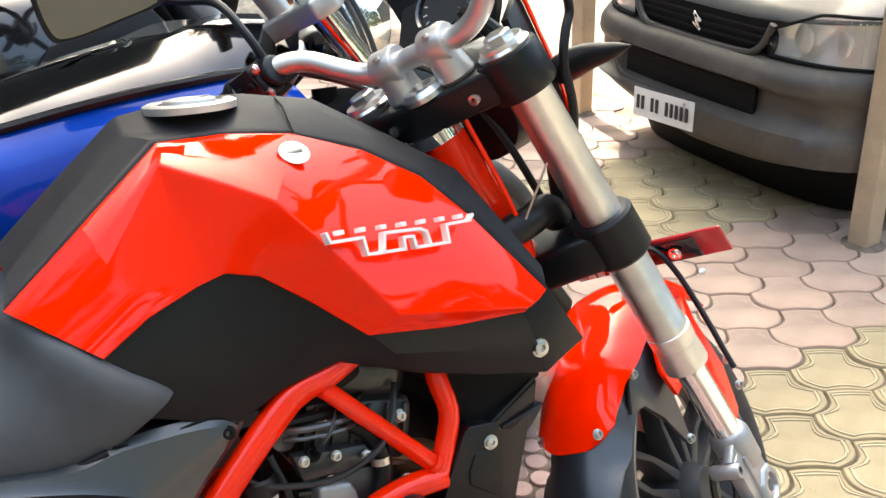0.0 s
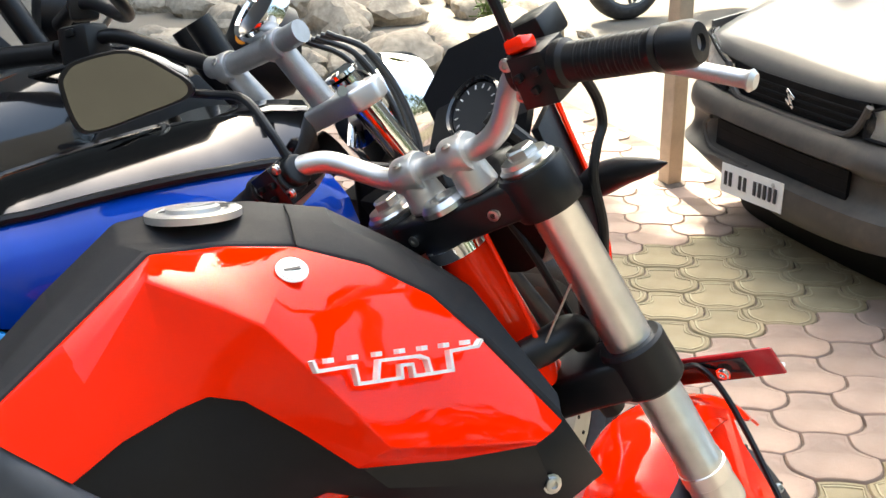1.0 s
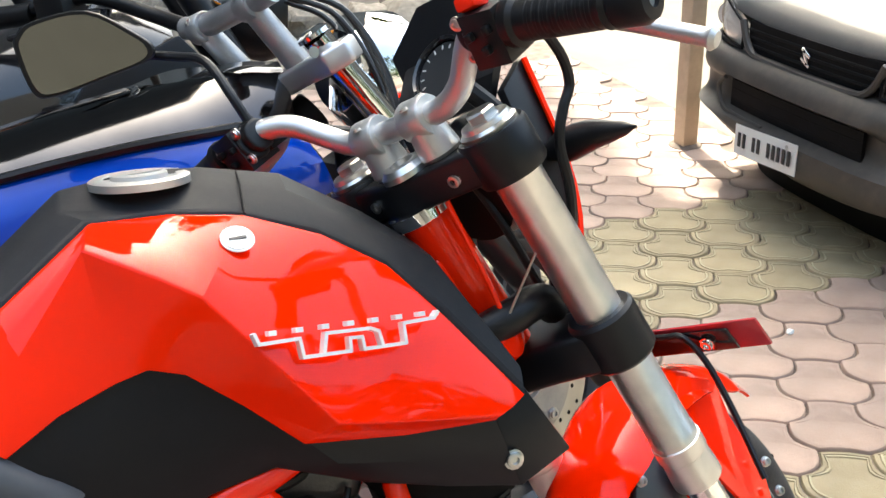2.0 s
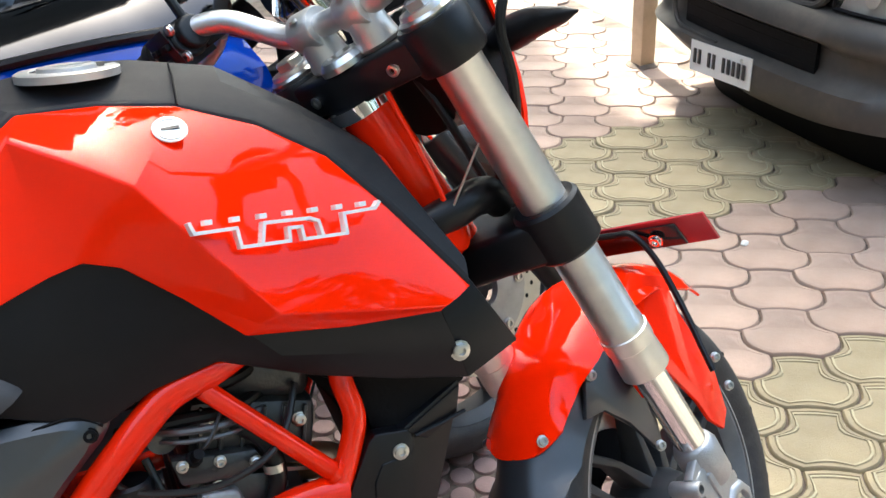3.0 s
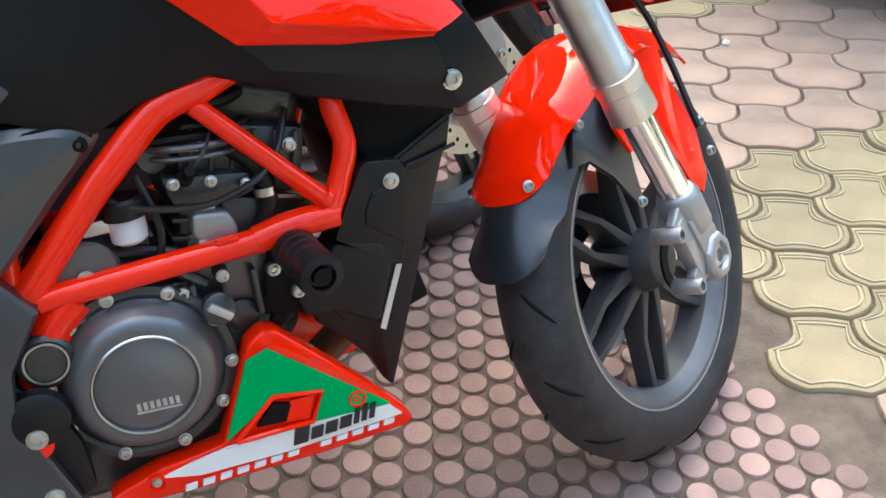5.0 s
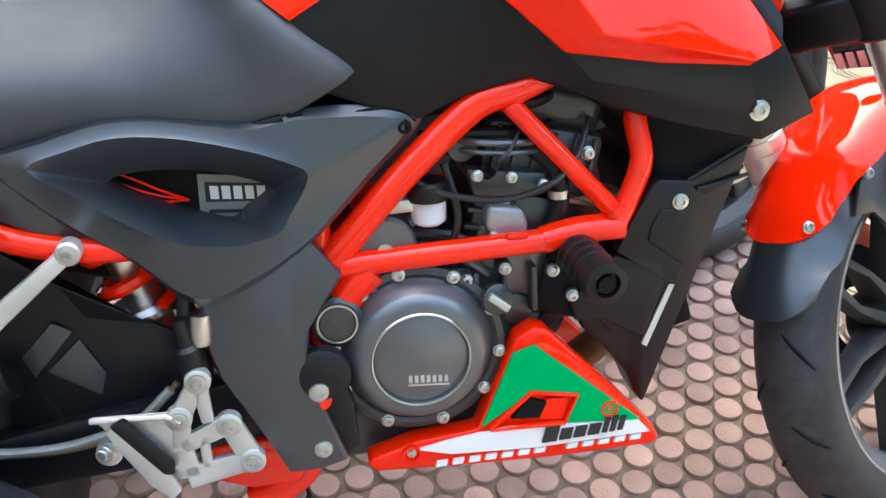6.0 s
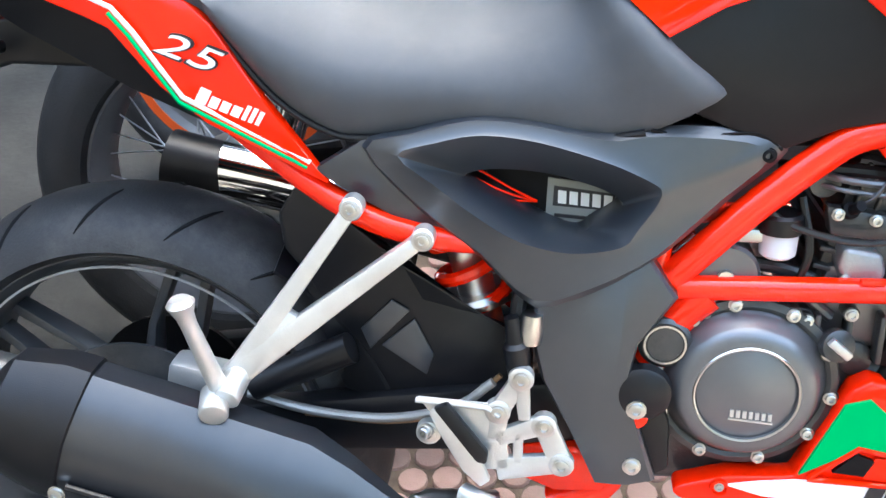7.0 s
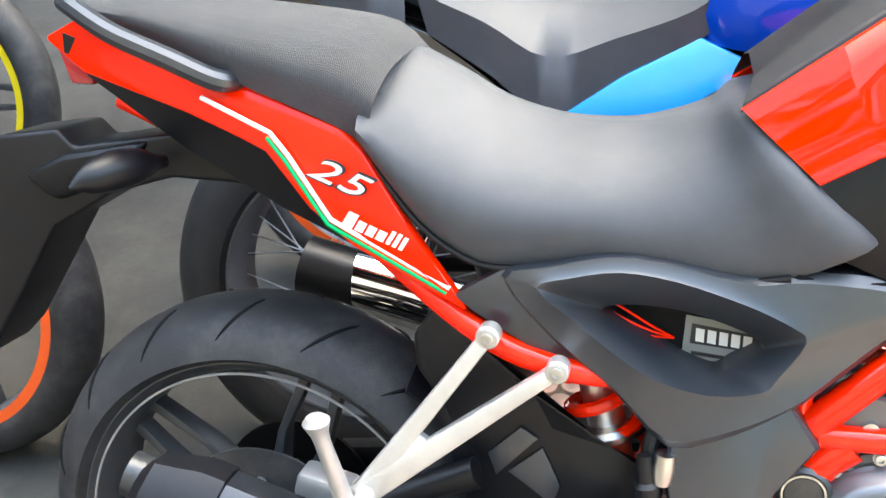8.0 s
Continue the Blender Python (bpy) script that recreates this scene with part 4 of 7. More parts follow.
part("reservoir_bracket", box((-.024, -.098, .553), (.03, .006, .014)), STEEL, bike, bevel=.003)
part("starter_motor", lathe([(0, .030), (.004, .033), (.05, .033)], (-.045, -.105, .512), (0, 1, 0), 26), COVER, bike)
part("starter_hub", lathe([(0, .008), (.005, .008)], (-.045, -.110, .512), (0, 1, 0), 14), STEEL, bike)
part("throttle_body", lathe([(0, .016), (.04, .016)], (.03, -.05, .605), (.2, -.8, 0), 20), ENGINE, bike)
part("exhaust_header", tube(curve_points([(.15, -.05, .53), (.20, -.07, .52), (.235, -.06, .46), (.22, -.04, .38), (.17, -.02, .32), (.10, 0.0, .29)], 5), .019, 14), COPPER, bike, "heat-tinted exhaust header")
for k in range(6):
    part("head_rib", moved(box((-.050 + .02 * k, -.084, .150), (.004, .008, .05)), cyl_dir), ENGINE, bike, bevel=.0015)
part("coolant_pipe", tube(curve_points([(.105, -.085, .60), (.13, -.095, .575), (.135, -.098, .54), (.12, -.095, .505)], 5), .009, 12), SOFT, bike, "black coolant hose")
part("hose_clip", torus_ring((.133, -.097, .55), (0, 0, 1), 0, [(-.004, .0095), (.004, .0095), (.004, .011), (-.004, .011)], 18), STEEL, bike)
part("sensor", lathe([(0, .008), (.012, .008), (.014, .005), (.03, .005)], (.06, -.09, .575), (.2, -.8, .5), 12), DARK, bike)
part("sensor_wire", tube(curve_points([(.066, -.108, .588), (.08, -.11, .60), (.10, -.095, .625)], 5), .002, 6), CABLE, bike)
for x, z in ((.035, .470), (.075, .478), (.125, .470), (.145, .44), (-.06, .475), (-.085, .49)):
    part("case_boss", rod((x, -.085, z), (x, -.104, z), .008), ENGINE, bike)
    part("case_bolt", bolt((x, -.104, z), (0, -1, 0), .0052, .005), STEEL, bike)
for z, r in ((.612, .0038), (.602, .0026)):
    part("cover_rib", tube(curve_points([(.028, -.083, z), (.06, -.100, z - .003), (.10, -.100, z - .006), (.135, -.080, z - .008)], 5), r, 8), COVER, bike)
part("thermostat_housing", moved(slab([(.060, -.104, .545), (.095, -.104, .540), (.101, -.104, .520), (.094, -.104, .503), (.064, -.104, .508), (.056, -.104, .525)], .03), Matrix()), CAST, bike, "bare cast thermostat housing", bevel=.005, segs=3)
part("head_plate", slab([(.040, -.100, .585), (.120, -.098, .572), (.126, -.098, .552), (.108, -.098, .548), (.046, -.100, .556)], .02), ENGINE, bike, "cast cylinder head wall", bevel=.004)
for x, z in ((.050, .578), (.084, .573), (.116, .563), (.064, .513), (.096, .511)):
    part("head_bolt", bolt((x, -.103, z), (0, -1, 0), .0048, .006), STEEL, bike)
part("red_clip", box((.085, -.118, .518), (.022, .008, .006)), RED_FRAME, bike, bevel=.002)
# clutch cover: a stepped disc with bolts round it
CC = Vector((-.019, -.10, .402))
part("clutch_cover", lathe([(0, .080), (.006, .079), (.010, .074), (.024, .069), (.031, .063), (.033, .056), (.033, .0495), (.030, .0480), (.031, .0465), (.0315, .0)], CC, (0, -1, 0), 64), COVER, bike, "satin grey round clutch cover")
part("cover_flange", torus_ring(CC + Vector((0, -.002, 0)), (0, -1, 0), .09, [(0, .078), (.006, .079), (.008, .083), (.006, .090), (0, .092)], 56), ENGINE, bike, "dark cast flange of the clutch cover")
part("cover_ring", torus_ring(CC + Vector((0, -.033, 0)), (0, -1, 0), .055, [(0, .0485), (.001, .0485), (.0014, .0500), (0, .0512)], 56), STEEL, bike)
part("cover_plinth", slab([CC + Vector((r * math.cos(a), 0.004, r * math.sin(a))) for a, r in [(2 * math.pi * k / 28, .090 + .006 * math.cos(7 * 2 * math.pi * k / 28)) for k in range(28)]], .03), ENGINE, bike, bevel=.004)
for a in (62, 100, 128, 172, 205, 245, 285, 322, 352, 25):
    q = CC + Vector((.085 * math.cos(radians(a)), 0, .085 * math.sin(radians(a))))
    part("cover_boss", rod(q + Vector((0, .008, 0)), q + Vector((0, -.008, 0)), .0085), ENGINE, bike)
    part("cover_bolt", bolt(q + Vector((0, -.008, 0)), (0, -1, 0), .0055, .006), STEEL, bike)
part("cover_bar", box(CC + Vector((.006, -.0325, -.028)), (.042, .002, .0018), pose(0, 0, 0, 0, 5)), ALU, bike)
for k in range(7):
    part("cover_mark", box(CC + Vector((-.012 + .006 * k, -.0322, -.0205 - .0005 * k)), (.0036, .0016, .0075)), ALU, bike)
part("case_arch", tube(curve_points([CC + Vector((.103 * math.cos(radians(a)), .012, .103 * math.sin(radians(a)))) for a in (40, 65, 90, 115, 140)], 5), .006, 10), COVER, bike)
part("case_arch", tube(curve_points([CC + Vector((.120 * math.cos(radians(a)), .02, .116 * math.sin(radians(a)))) for a in (45, 65, 90, 115, 145)], 5), .007, 10), ENGINE, bike)
part("inspection_cap", lathe([(0, .026), (.018, .026), (.021, .022), (.020, .018), (.022, .017), (.022, 0)], (-.098, -.10, .447), (0, -1, 0), 28), ENGINE, bike)
part("inspection_ring", torus_ring((-.098, -.1225, .447), (0, -1, 0), .019, [(0, .0185), (.001, .0185), (.001, .0205), (0, .0205)], 28), STEEL, bike)
part("oil_filler", lathe([(0, .016), (.012, .016), (.014, .013)], (.062, -.105, .448), (.2, -1, .2), 20), ENGINE, bike)
part("filler_tab", box((.064, -.122, .450), (.026, .007, .009), pose(0, 0, 0, 0, 40)), ALU, bike, bevel=.002)
part("oil_boss", lathe([(0, .017), (.02, .017), (.022, .013)], (.088, -.070, .425), (0, -1, 0), 20), ENGINE, bike)
part("water_pump", lathe([(0, .03), (.012, .03), (.022, .02), (.03, .012)], (.118, -.052, .402), (0, -1, 0), 24), ENGINE, bike)
part("water_hose", tube(curve_points([(.118, -.078, .402), (.14, -.082, .42), (.17, -.080, .435), (.21, -.07, .45)], 5), .011, 12), SOFT, bike)
part("hose_clip", torus_ring((.142, -.082, .4215), (.8, 0, .5), .0, [(-.005, .0115), (.005, .0115), (.005, .013), (-.005, .013)], 18), STEEL, bike)
part("pivot_plate", slab([(-.131, -.118, .434), (-.10, -.120, .395), (-.088, -.122, .36), (-.086, -.128, .311), (-.10, -.128, .303), (-.15, -.124, .32), (-.17, -.12, .42)], .03), BLACK, bike, bevel=.004)
part("pivot_bolt", bolt((-.123, -.142, .386), (0, -1, 0), .008, .006), STEEL, bike)
part("pivot_sleeve", rod((-.123, -.12, .375), (-.123, -.1405, .375), .0125), RED_FRAME, bike)
part("case_lug", lathe([(0, .03), (.01, .028), (.014, .022)], (-.118, -.128, .40), (0, -1, 0), 22), BLACK, bike)

# radiator shroud and crash bobbin
RAD = [(.220, -.106, .535), (.232, -.110, .552), (.262, -.112, .556), (.333, -.10, .587), (.329, -.10, .570), (.289, -.092, .453), (.232, -.085, .289), (.222, -.085, .303), (.212, -.084, .330), (.180, -.092, .375), (.160, -.095, .395), (.148, -.10, .436), (.175, -.106, .465), (.202, -.106, .490)]
part("radiator_shroud", slab(RAD, .05), BLACK, bike, "black radiator shroud", smooth=30, bevel=.004)
part("shroud_ridge", slab([(.224, -.116, .552), (.232, -.116, .559), (.265, -.115, .554), (.271, -.114, .543), (.264, -.115, .529), (.233, -.117, .527), (.223, -.117, .510), (.221, -.117, .495), (.261, -.113, .463), (.256, -.112, .445), (.243, -.112, .447), (.235, -.114, .470), (.188, -.116, .487), (.196, -.117, .505)], .018), BLACK, bike, "raised black shroud plate", smooth=30, bevel=.004, segs=3)
part("shroud_step", slab([(.190, -.110, .482), (.237, -.110, .466), (.244, -.109, .443), (.225, -.104, .383), (.217, -.104, .383), (.176, -.107, .410), (.147, -.108, .411), (.141, -.109, .433)], .016), BLACK, bike, smooth=30, bevel=.004, segs=3)
part("shroud_fold", tube([(.272, -.113, .545), (.302, -.109, .548), (.330, -.104, .552)], .0022, 8), BLACK, bike)
part("shroud_bolt", bolt((.254, -.115, .534), (0, -1, 0), .0068, .005), STEEL, bike)
part("shroud_slot", slab([(.257, -.1015, .437), (.2505, -.1015, .438), (.2245, -.0965, .370), (.230, -.0965, .366)], .003), SILVER, bike)
part("shroud_upper", slab([(.107, -.088, .668), (.249, -.098, .664), (.340, -.10, .60), (.336, -.10, .582), (.262, -.100, .552), (.236, -.094, .550), (.225, -.084, .60), (.16, -.084, .645)], .04), DARK, bike, bevel=.003)
part("radiator", box((.255, 0, .47), (.03, .14, .20), pose(0, 0, 0, 0, -14)), DARK, bike, bevel=.005)
for k in range(9):
    part("radiator_fin", box((.274, 0, .385 + .02 * k), (.006, .13, .004), pose(0, 0, 0, 0, -14)), DARK, bike)
part("shroud_facet", slab([(.262, -.1135, .552), (.330, -.1025, .580), (.322, -.1025, .548), (.285, -.108, .535)], .010), BLACK, bike, bevel=.002)
part("shroud_edge", slab([(.205, -.101, .478), (.226, -.104, .452), (.212, -.099, .40), (.19, -.097, .385), (.170, -.099, .415), (.180, -.103, .455)], .012), BLACK, bike, bevel=.003)
bob = [(0, .018), (.006, .0225), (.022, .024)]
for k in range(4):
    h = .026 + .014 * k
    bob += [(h, .0245), (h + .001, .0225), (h + .003, .0225), (h + .004, .0245)]
bob += [(.09, .0255), (.098, .024), (.1, .015), (.092, .0135), (.09, 0)]
part("crash_bobbin", lathe([(h, r * .88) for h, r in bob], (.143, -.096, .494), (.09, -1, -.06), 32), SOFT, bike, "ribbed black rubber crash bobbin")
part("bobbin_bolt", lathe([(0, .009), (.006, .009)], (.1515, -.188, .488), (.09, -1, -.06), 12), DARK, bike)
part("bobbin_mount", slab([(.118, -.098, .44), (.10, -.098, .425), (.15, -.098, .41), (.175, -.098, .45), (.16, -.098, .495), (.125, -.098, .50)], .03), DARK, bike, bevel=.004)

# belly pan
PAN = [(.0995, .417), (.113, .4125), (.194, .3245), (.231, .281), (.2385, .2655), (.2305, .259), (.1315, .259), (.026, .264), (-.071, .2715), (-.080, .279), (-.0765, .2875), (-.0265, .302), (.037, .306), (.0595, .3575), (.0815, .4065)]
BO = [(x, -.121, z) for x, z in PAN]
pan = part("belly_pan", slab(BO, .03), RED, bike, "red belly pan with green and white graphics", bevel=.005, segs=3)


def flat(pts, y, d=.004):
    return slab([(px_, -y, pz_) for px_, pz_ in pts], d)


part("graphic", flat([(.099, .3985), (.2135, .2955), (.132, .3035), (.144, .335), (.0965, .3455), (.041, .3115), (.076, .3915)], .1255), GREEN, pan, "green sticker")
part("graphic", flat([(-.0265, .2945), (.0025, .300), (.039, .3045), (.132, .3025), (.212, .2945), (.225, .279), (.099, .2785), (.008, .2845)], .1257), WHITE, pan, "white sticker band")
part("vent", flat([(.0925, .3385), (.111, .3315), (.1025, .314), (.0725, .317)], .1262, .006), DARK, pan, "dark vent opening")
part("vent_slope", flat([(.111, .3355), (.135, .334), (.127, .309), (.1025, .3125)], .1262, .005), RED, pan)
part("vent_lip", tube([(x, -.1262, z) for x, z in [(.050, .309), (.0945, .3455), (.144, .335), (.1295, .3045), (.050, .308)]], .0028, 8), RED, pan)
# a slanted dark word mark, drawn as plain strokes of the letters' heights
cursor = .1045
for tall, wide in ((.0185, .0155), (.0125, .0125), (.0125, .0125), (.0125, .0125), (.0180, .0055), (.0180, .0055), (.0165, .0055)):
    z0 = .2842 + .035 * (cursor - .1045)
    part("pan_mark", flat([(cursor + tall * .28, z0 + tall), (cursor + tall * .28 + wide, z0 + tall), (cursor + wide, z0), (cursor, z0)], .1282), DARK_PRINT, pan)
    cursor += wide + .0032
for k in range(13):
    if k == 7:
        continue
    x0 = -.010 + .0177 * k
    part("pan_mark", flat([(x0 + .002, .2768), (x0 + .0135, .2768), (x0 + .0115, .2712), (x0, .2712)], .1256), WHITE, pan)
for x, z in ((.1795, .3135), (-.034, .2905)):
    q = Vector((x, -.121, z))
    part("pan_recess", lathe([(0, .0095), (.0060, .0095), (.0061, .0075), (.001, .007), (.001, 0)], q, (0, -1, 0), 20), RED, pan)
    part("pan_bolt", bolt(q + Vector((0, -.002, 0)), (0, -1, 0), .004, .003), RED_FRAME if x > 0 else STEEL, pan)
part("belly_pan_far", mirror_y(slab([(x, -.10, z) for x, z in PAN], .03)), RED, bike, bevel=.005)

# rear wheel, swingarm, hugger, shock
RW = Vector((-.672, 0, .268))


def tyre_profile(R, w, lip=0.0):
    pr = []
    end = min(112.0, math.degrees(math.acos(max(-1, min(1, (lip - R + w * .46) / (w * .46)))))) if lip else 112.0
    for k in range(15):
        a = radians(-end + 2 * end * k / 14)
        pr.append((w * .5 * math.sin(a), R - w * .46 + w * .46 * math.cos(a)))
    r0 = lip - .012 if lip else R - w * .66
    return pr + [(w * .36, r0), (-w * .36, r0)]


def wheel(m, R, w, spokes, parent, prefix, rim_mat, lift=0.0):
    tyre = part("tyre", moved(torus_ring((0, 0, 0), (0, 1, 0), R, tyre_profile(R, w, R - w * .60 + lift + .006), 96), m), RUBBER, parent, "worn black road tyre", smooth=50)
    rr = R - w * .60 + lift
    rim_prof = [(-w * .40, rr + .006), (-w * .40, rr - .004), (-w * .34, rr - .012), (-w * .22, rr - .022), (w * .22, rr - .022), (w * .34, rr - .012), (w * .40, rr - .004), (w * .40, rr + .006), (w * .33, rr - .001), (0, rr - .010), (-w * .33, rr - .001)]
    part("rim", moved(torus_ring((0, 0, 0), (0, 1, 0), R, rim_prof, 96), m), rim_mat, parent, "dark grey cast alloy rim", smooth=30)
    for s in (1, -1):
        part("rim_lip", moved(torus_ring((0, s * w * .402, 0), (0, 1, 0), R, [(-.0018, rr + .0065), (.0018, rr + .0065), (.0024, rr + .0045), (.0018, rr + .0018), (-.0018, rr + .0018)], 96), m), LIP, parent, "bare worn edge of the rim")
    part("hub", moved(lathe([(-.05, .028), (-.048, .034), (-.02, .044), (.02, .044), (.048, .034), (.05, .028)], (0, 0, 0), (0, 1, 0), 24), m), SPOKE, parent)
    for k in range(spokes):
        for o in (-1, 1):
            a = 2 * math.pi * k / spokes
            b0, b1 = a + o * .35, a + o * .09
            rows = []
            for t, wd, th in ((.04, .0085, .022), (.5, .0048, .015), (1, .0065, .013)):
                ang = b0 * (1 - t) + b1 * t
                rad = .036 * (1 - t) + (rr - .018) * t
                e = Vector((math.cos(ang), 0, math.sin(ang)))
                f = Vector((-e.z, 0, e.x))
                cc = e * rad
                rows.append([cc + f * wd - Vector((0, th, 0)), cc + f * wd + Vector((0, th, 0)), cc - f * wd + Vector((0, th, 0)), cc - f * wd - Vector((0, th, 0))])
            part("spoke", moved(loft(rows, close=True, cap=True), m), SPOKE, parent, bevel=.002)
    return tyre


def tread_cuts(m, R, w, n, parent):
    """Curved grooves across the tread, as dark inlaid strips."""
    for k in range(n):
        for s in (1, -1):
            pts = []
            for q in range(7):
                t = q / 6
                a = 2 * math.pi * (k + .5 * (s > 0)) / n + .16 * t
                lat = radians(s * (14 + 46 * t))
                r = R - w * .46 + (w * .46 + .0004) * math.cos(lat)
                pts.append(Vector((math.cos(a) * r, w * .5 * math.sin(lat), math.sin(a) * r)))
            part("tread_groove", moved(tube(pts, .0024, 5, radii=[.0008, .0022, .0026, .0026, .0024, .0018, .0006]), m), DARK, parent)


rear = new("rear_wheel")
rear.parent = bike
RM = Matrix.Translation(RW)
wheel(RM, .288, .150, 5, rear, "rear", SPOKE, .030)
part("rim_line", torus_ring(RW + Vector((0, -.0615, 0)), (0, 1, 0), .2, [(-.001, .212), (.001, .212), (.001, .2145), (-.001, .2145)], 96), LIP, rear, "bright worn line round the rim")
for k in range(5):
    a = 2 * math.pi * k / 5 + .3
    part("disc_bolt", bolt(RW + Vector((.078 * math.cos(a), -.056, .078 * math.sin(a))), (0, -1, 0), .006, .005), STEEL, rear)
tread_cuts(RM, .288, .150, 16, rear)
part("brake_disc", torus_ring(RW + Vector((0, -.052, 0)), (0, 1, 0), .1, [(-.002, .07), (.002, .07), (.002, .118), (-.002, .118)], 48), ENGINE, rear, "steel brake disc")
part("sprocket", torus_ring(RW + Vector((0, .06, 0)), (0, 1, 0), .1, [(-.003, .05), (.003, .05), (.003, .1), (-.003, .1)], 40), DARK, rear)
for s in (1, -1):
    part("swingarm_leg", loft([[(x, s * (y0), z + dz * h) for y0, dz in ((.075, 1), (.105, 1), (.105, -1), (.075, -1))] for x, z, h in ((-.13, .365, .035), (-.30, .34, .036), (-.50, .32, .028), (-.68, .30, .022))], close=True, cap=True), BLACK, bike, "black swingarm", bevel=.006)
part("swingarm_bridge", box((-.30, 0, .34), (.06, .17, .07)), BLACK, bike, bevel=.01)
part("axle_carrier", slab([(-.60, -.112, .345), (-.56, -.112, .35), (-.555, -.112, .325), (-.62, -.112, .30), (-.70, -.112, .29), (-.71, -.112, .32)], .02), ALU, bike, "bare aluminium caliper bracket", bevel=.004)
part("rear_caliper", box((-.575, -.095, .375), (.065, .04, .034), pose(0, 0, 0, 0, 12)), ALU, bike, bevel=.008)
part("axle_nut", lathe([(0, .02), (.012, .02), (.014, .014)], RW + Vector((0, -.112, 0)), (0, -1, 0), 6), STEEL, bike)
hug = []
for k in range(9):
    a = radians(12 + 44 * k / 8)
    R = .308
    hug.append([(RW.x + R * math.cos(a) + .012, y, RW.z + (R - abs(y) * .35) * math.sin(a)) for y in (-.092, -.07, -.03, .03, .07, .092)])
part("hugger", loft(hug, thick=.004), BLACK, bike, "black rear wheel hugger", smooth=30)
HS = [(-.458, -.092, .592), (-.482, -.09, .556), (-.478, -.09, .52), (-.436, -.092, .466), (-.405, -.092, .419), (-.424, -.092, .364), (-.33, -.092, .335), (-.225, -.092, .345), (-.225, -.092, .43), (-.28, -.092, .452), (-.34, -.091, .466), (-.37, -.09, .52)]
part("hugger_side", slab(HS, .02), BLACK, bike, "black splash guard beside the shock", bevel=.006)
part("guard_patch", slab([(-.401, -.0945, .437), (-.368, -.0945, .470), (-.350, -.0945, .459), (-.392, -.0945, .414)], .003), GREY, bike, bevel=.001)
part("guard_patch", slab([(-.380, -.0945, .419), (-.345, -.0945, .450), (-.326, -.0945, .410), (-.334, -.0945, .387)], .003), GREY, bike, bevel=.001)
part("guard_tube", tube([(-.513, -.112, .375), (-.408, -.112, .424)], .0165, 14), BLACK, bike, "black stay tube", bevel=0)
sh = []
for k in range(91):
    t = k / 90
    a = 2 * math.pi * 5 * t
    c = Vector((-.312, -.05, .565)).lerp(Vector((-.262, -.04, .38)), t)
    d = (Vector((-.262, -.04, .38)) - Vector((-.312, -.05, .565))).normalized()
    s1 = d.orthogonal().normalized()
    sh.append(c + (s1 * math.cos(a) + d.cross(s1) * math.sin(a)) * .034)
part("shock_spring", tube(sh, .0075, 8), RED_FRAME, bike, "red shock absorber spring")
part("shock_body", rod((-.312, -.05, .57), (-.258, -.04, .35), .02), BRUSHED, bike)
part("shock_collar", lathe([(0, .042), (.006, .043), (.012, .040)], (-.284, -.044, .452), (-.26, .06, 1), 24), STEEL, bike)

# silencer
MD = Vector((.80, .05, -.27)).normalized()
M0 = Vector((-.775, -.205, .402)) + MD * .036


def sil_ring(h, ry, rz, cut=.55):
    c = M0 + MD * h
    u = Vector((0, 1, 0))
    v = MD.cross(u).normalized()
    pts = []
    for k in range(24):
        a = 2 * math.pi * k / 24
        x, z = math.cos(a), math.sin(a)
        q = max(abs(x), abs(z), (abs(x) + abs(z)) / 1.30)
        k2 = .45 + .55 / q
        pts.append(c + u * x * ry * k2 - v * z * rz * k2)
    return pts


part("silencer", loft([sil_ring(h, a, b) for h, a, b in ((0.03, .042, .05), (.035, .050, .066), (.09, .056, .076), (.30, .056, .074), (.345, .045, .058), (.40, .028, .032), (.43, .022, .024))], close=True, cap=True), SILENCER, bike, "satin black silencer", smooth=24)
part("silencer_cap", loft([sil_ring(h, a, b) for h, a, b in ((.0, .040, .050), (.012, .050, .066), (.06, .0585, .079), (.085, .0585, .079), (.0865, .056, .076))], close=True, cap=True), BLACK, bike, "black silencer end cap", smooth=24)
part("tail_pipe", lathe([(0, .018), (0, .024), (.06, .026), (.06, .018)], M0 - MD * .022 + Vector((0, .03, .012)), MD, 24), ENGINE, bike)
part("silencer_seam", tube([M0 + MD * h + Vector((0, -.058, -.004 - .02)) for h in (.09, .2, .30)], .0035, 8), BLACK, bike)
part("silencer_bolt", bolt(M0 + MD * .08 + Vector((.0, -.058, -.035)), (0, -1, 0), .007, .005), STEEL, bike)
part("link_pipe", tube(curve_points([M0 + MD * .40, M0 + MD * .47, (-.33, -.16, .265), (-.26, -.13, .25)], 5), .022, 16), STEEL, bike)
part("pipe_clamp", torus_ring(M0 + MD * .44, MD, 0, [(-.012, .023), (.012, .023), (.012, .027), (-.012, .027)], 24), STEEL, bike)

# passenger peg hanger: a cast fork of two arms
PB1, PB2, PE = Vector((-.392, -.150, .588)), Vector((-.327, -.147, .559)), Vector((-.513, -.178, .420))


def arm(a, b, w0, w1, th):
    d = (b - a).normalized()
    s = d.cross(Vector((0, 1, 0))).normalized()
    rows = []
    for t in (0, .12, .5, .9, 1):
        c = a.lerp(b, t)
        w = w0 * (1 - t) + w1 * t
        rows.append([c + s * w + Vector((0, -th, 0)), c - s * w + Vector((0, -th, 0)), c - s * w + Vector((0, th, 0)), c + s * w + Vector((0, th, 0))])
    return loft(rows, close=True, cap=True)


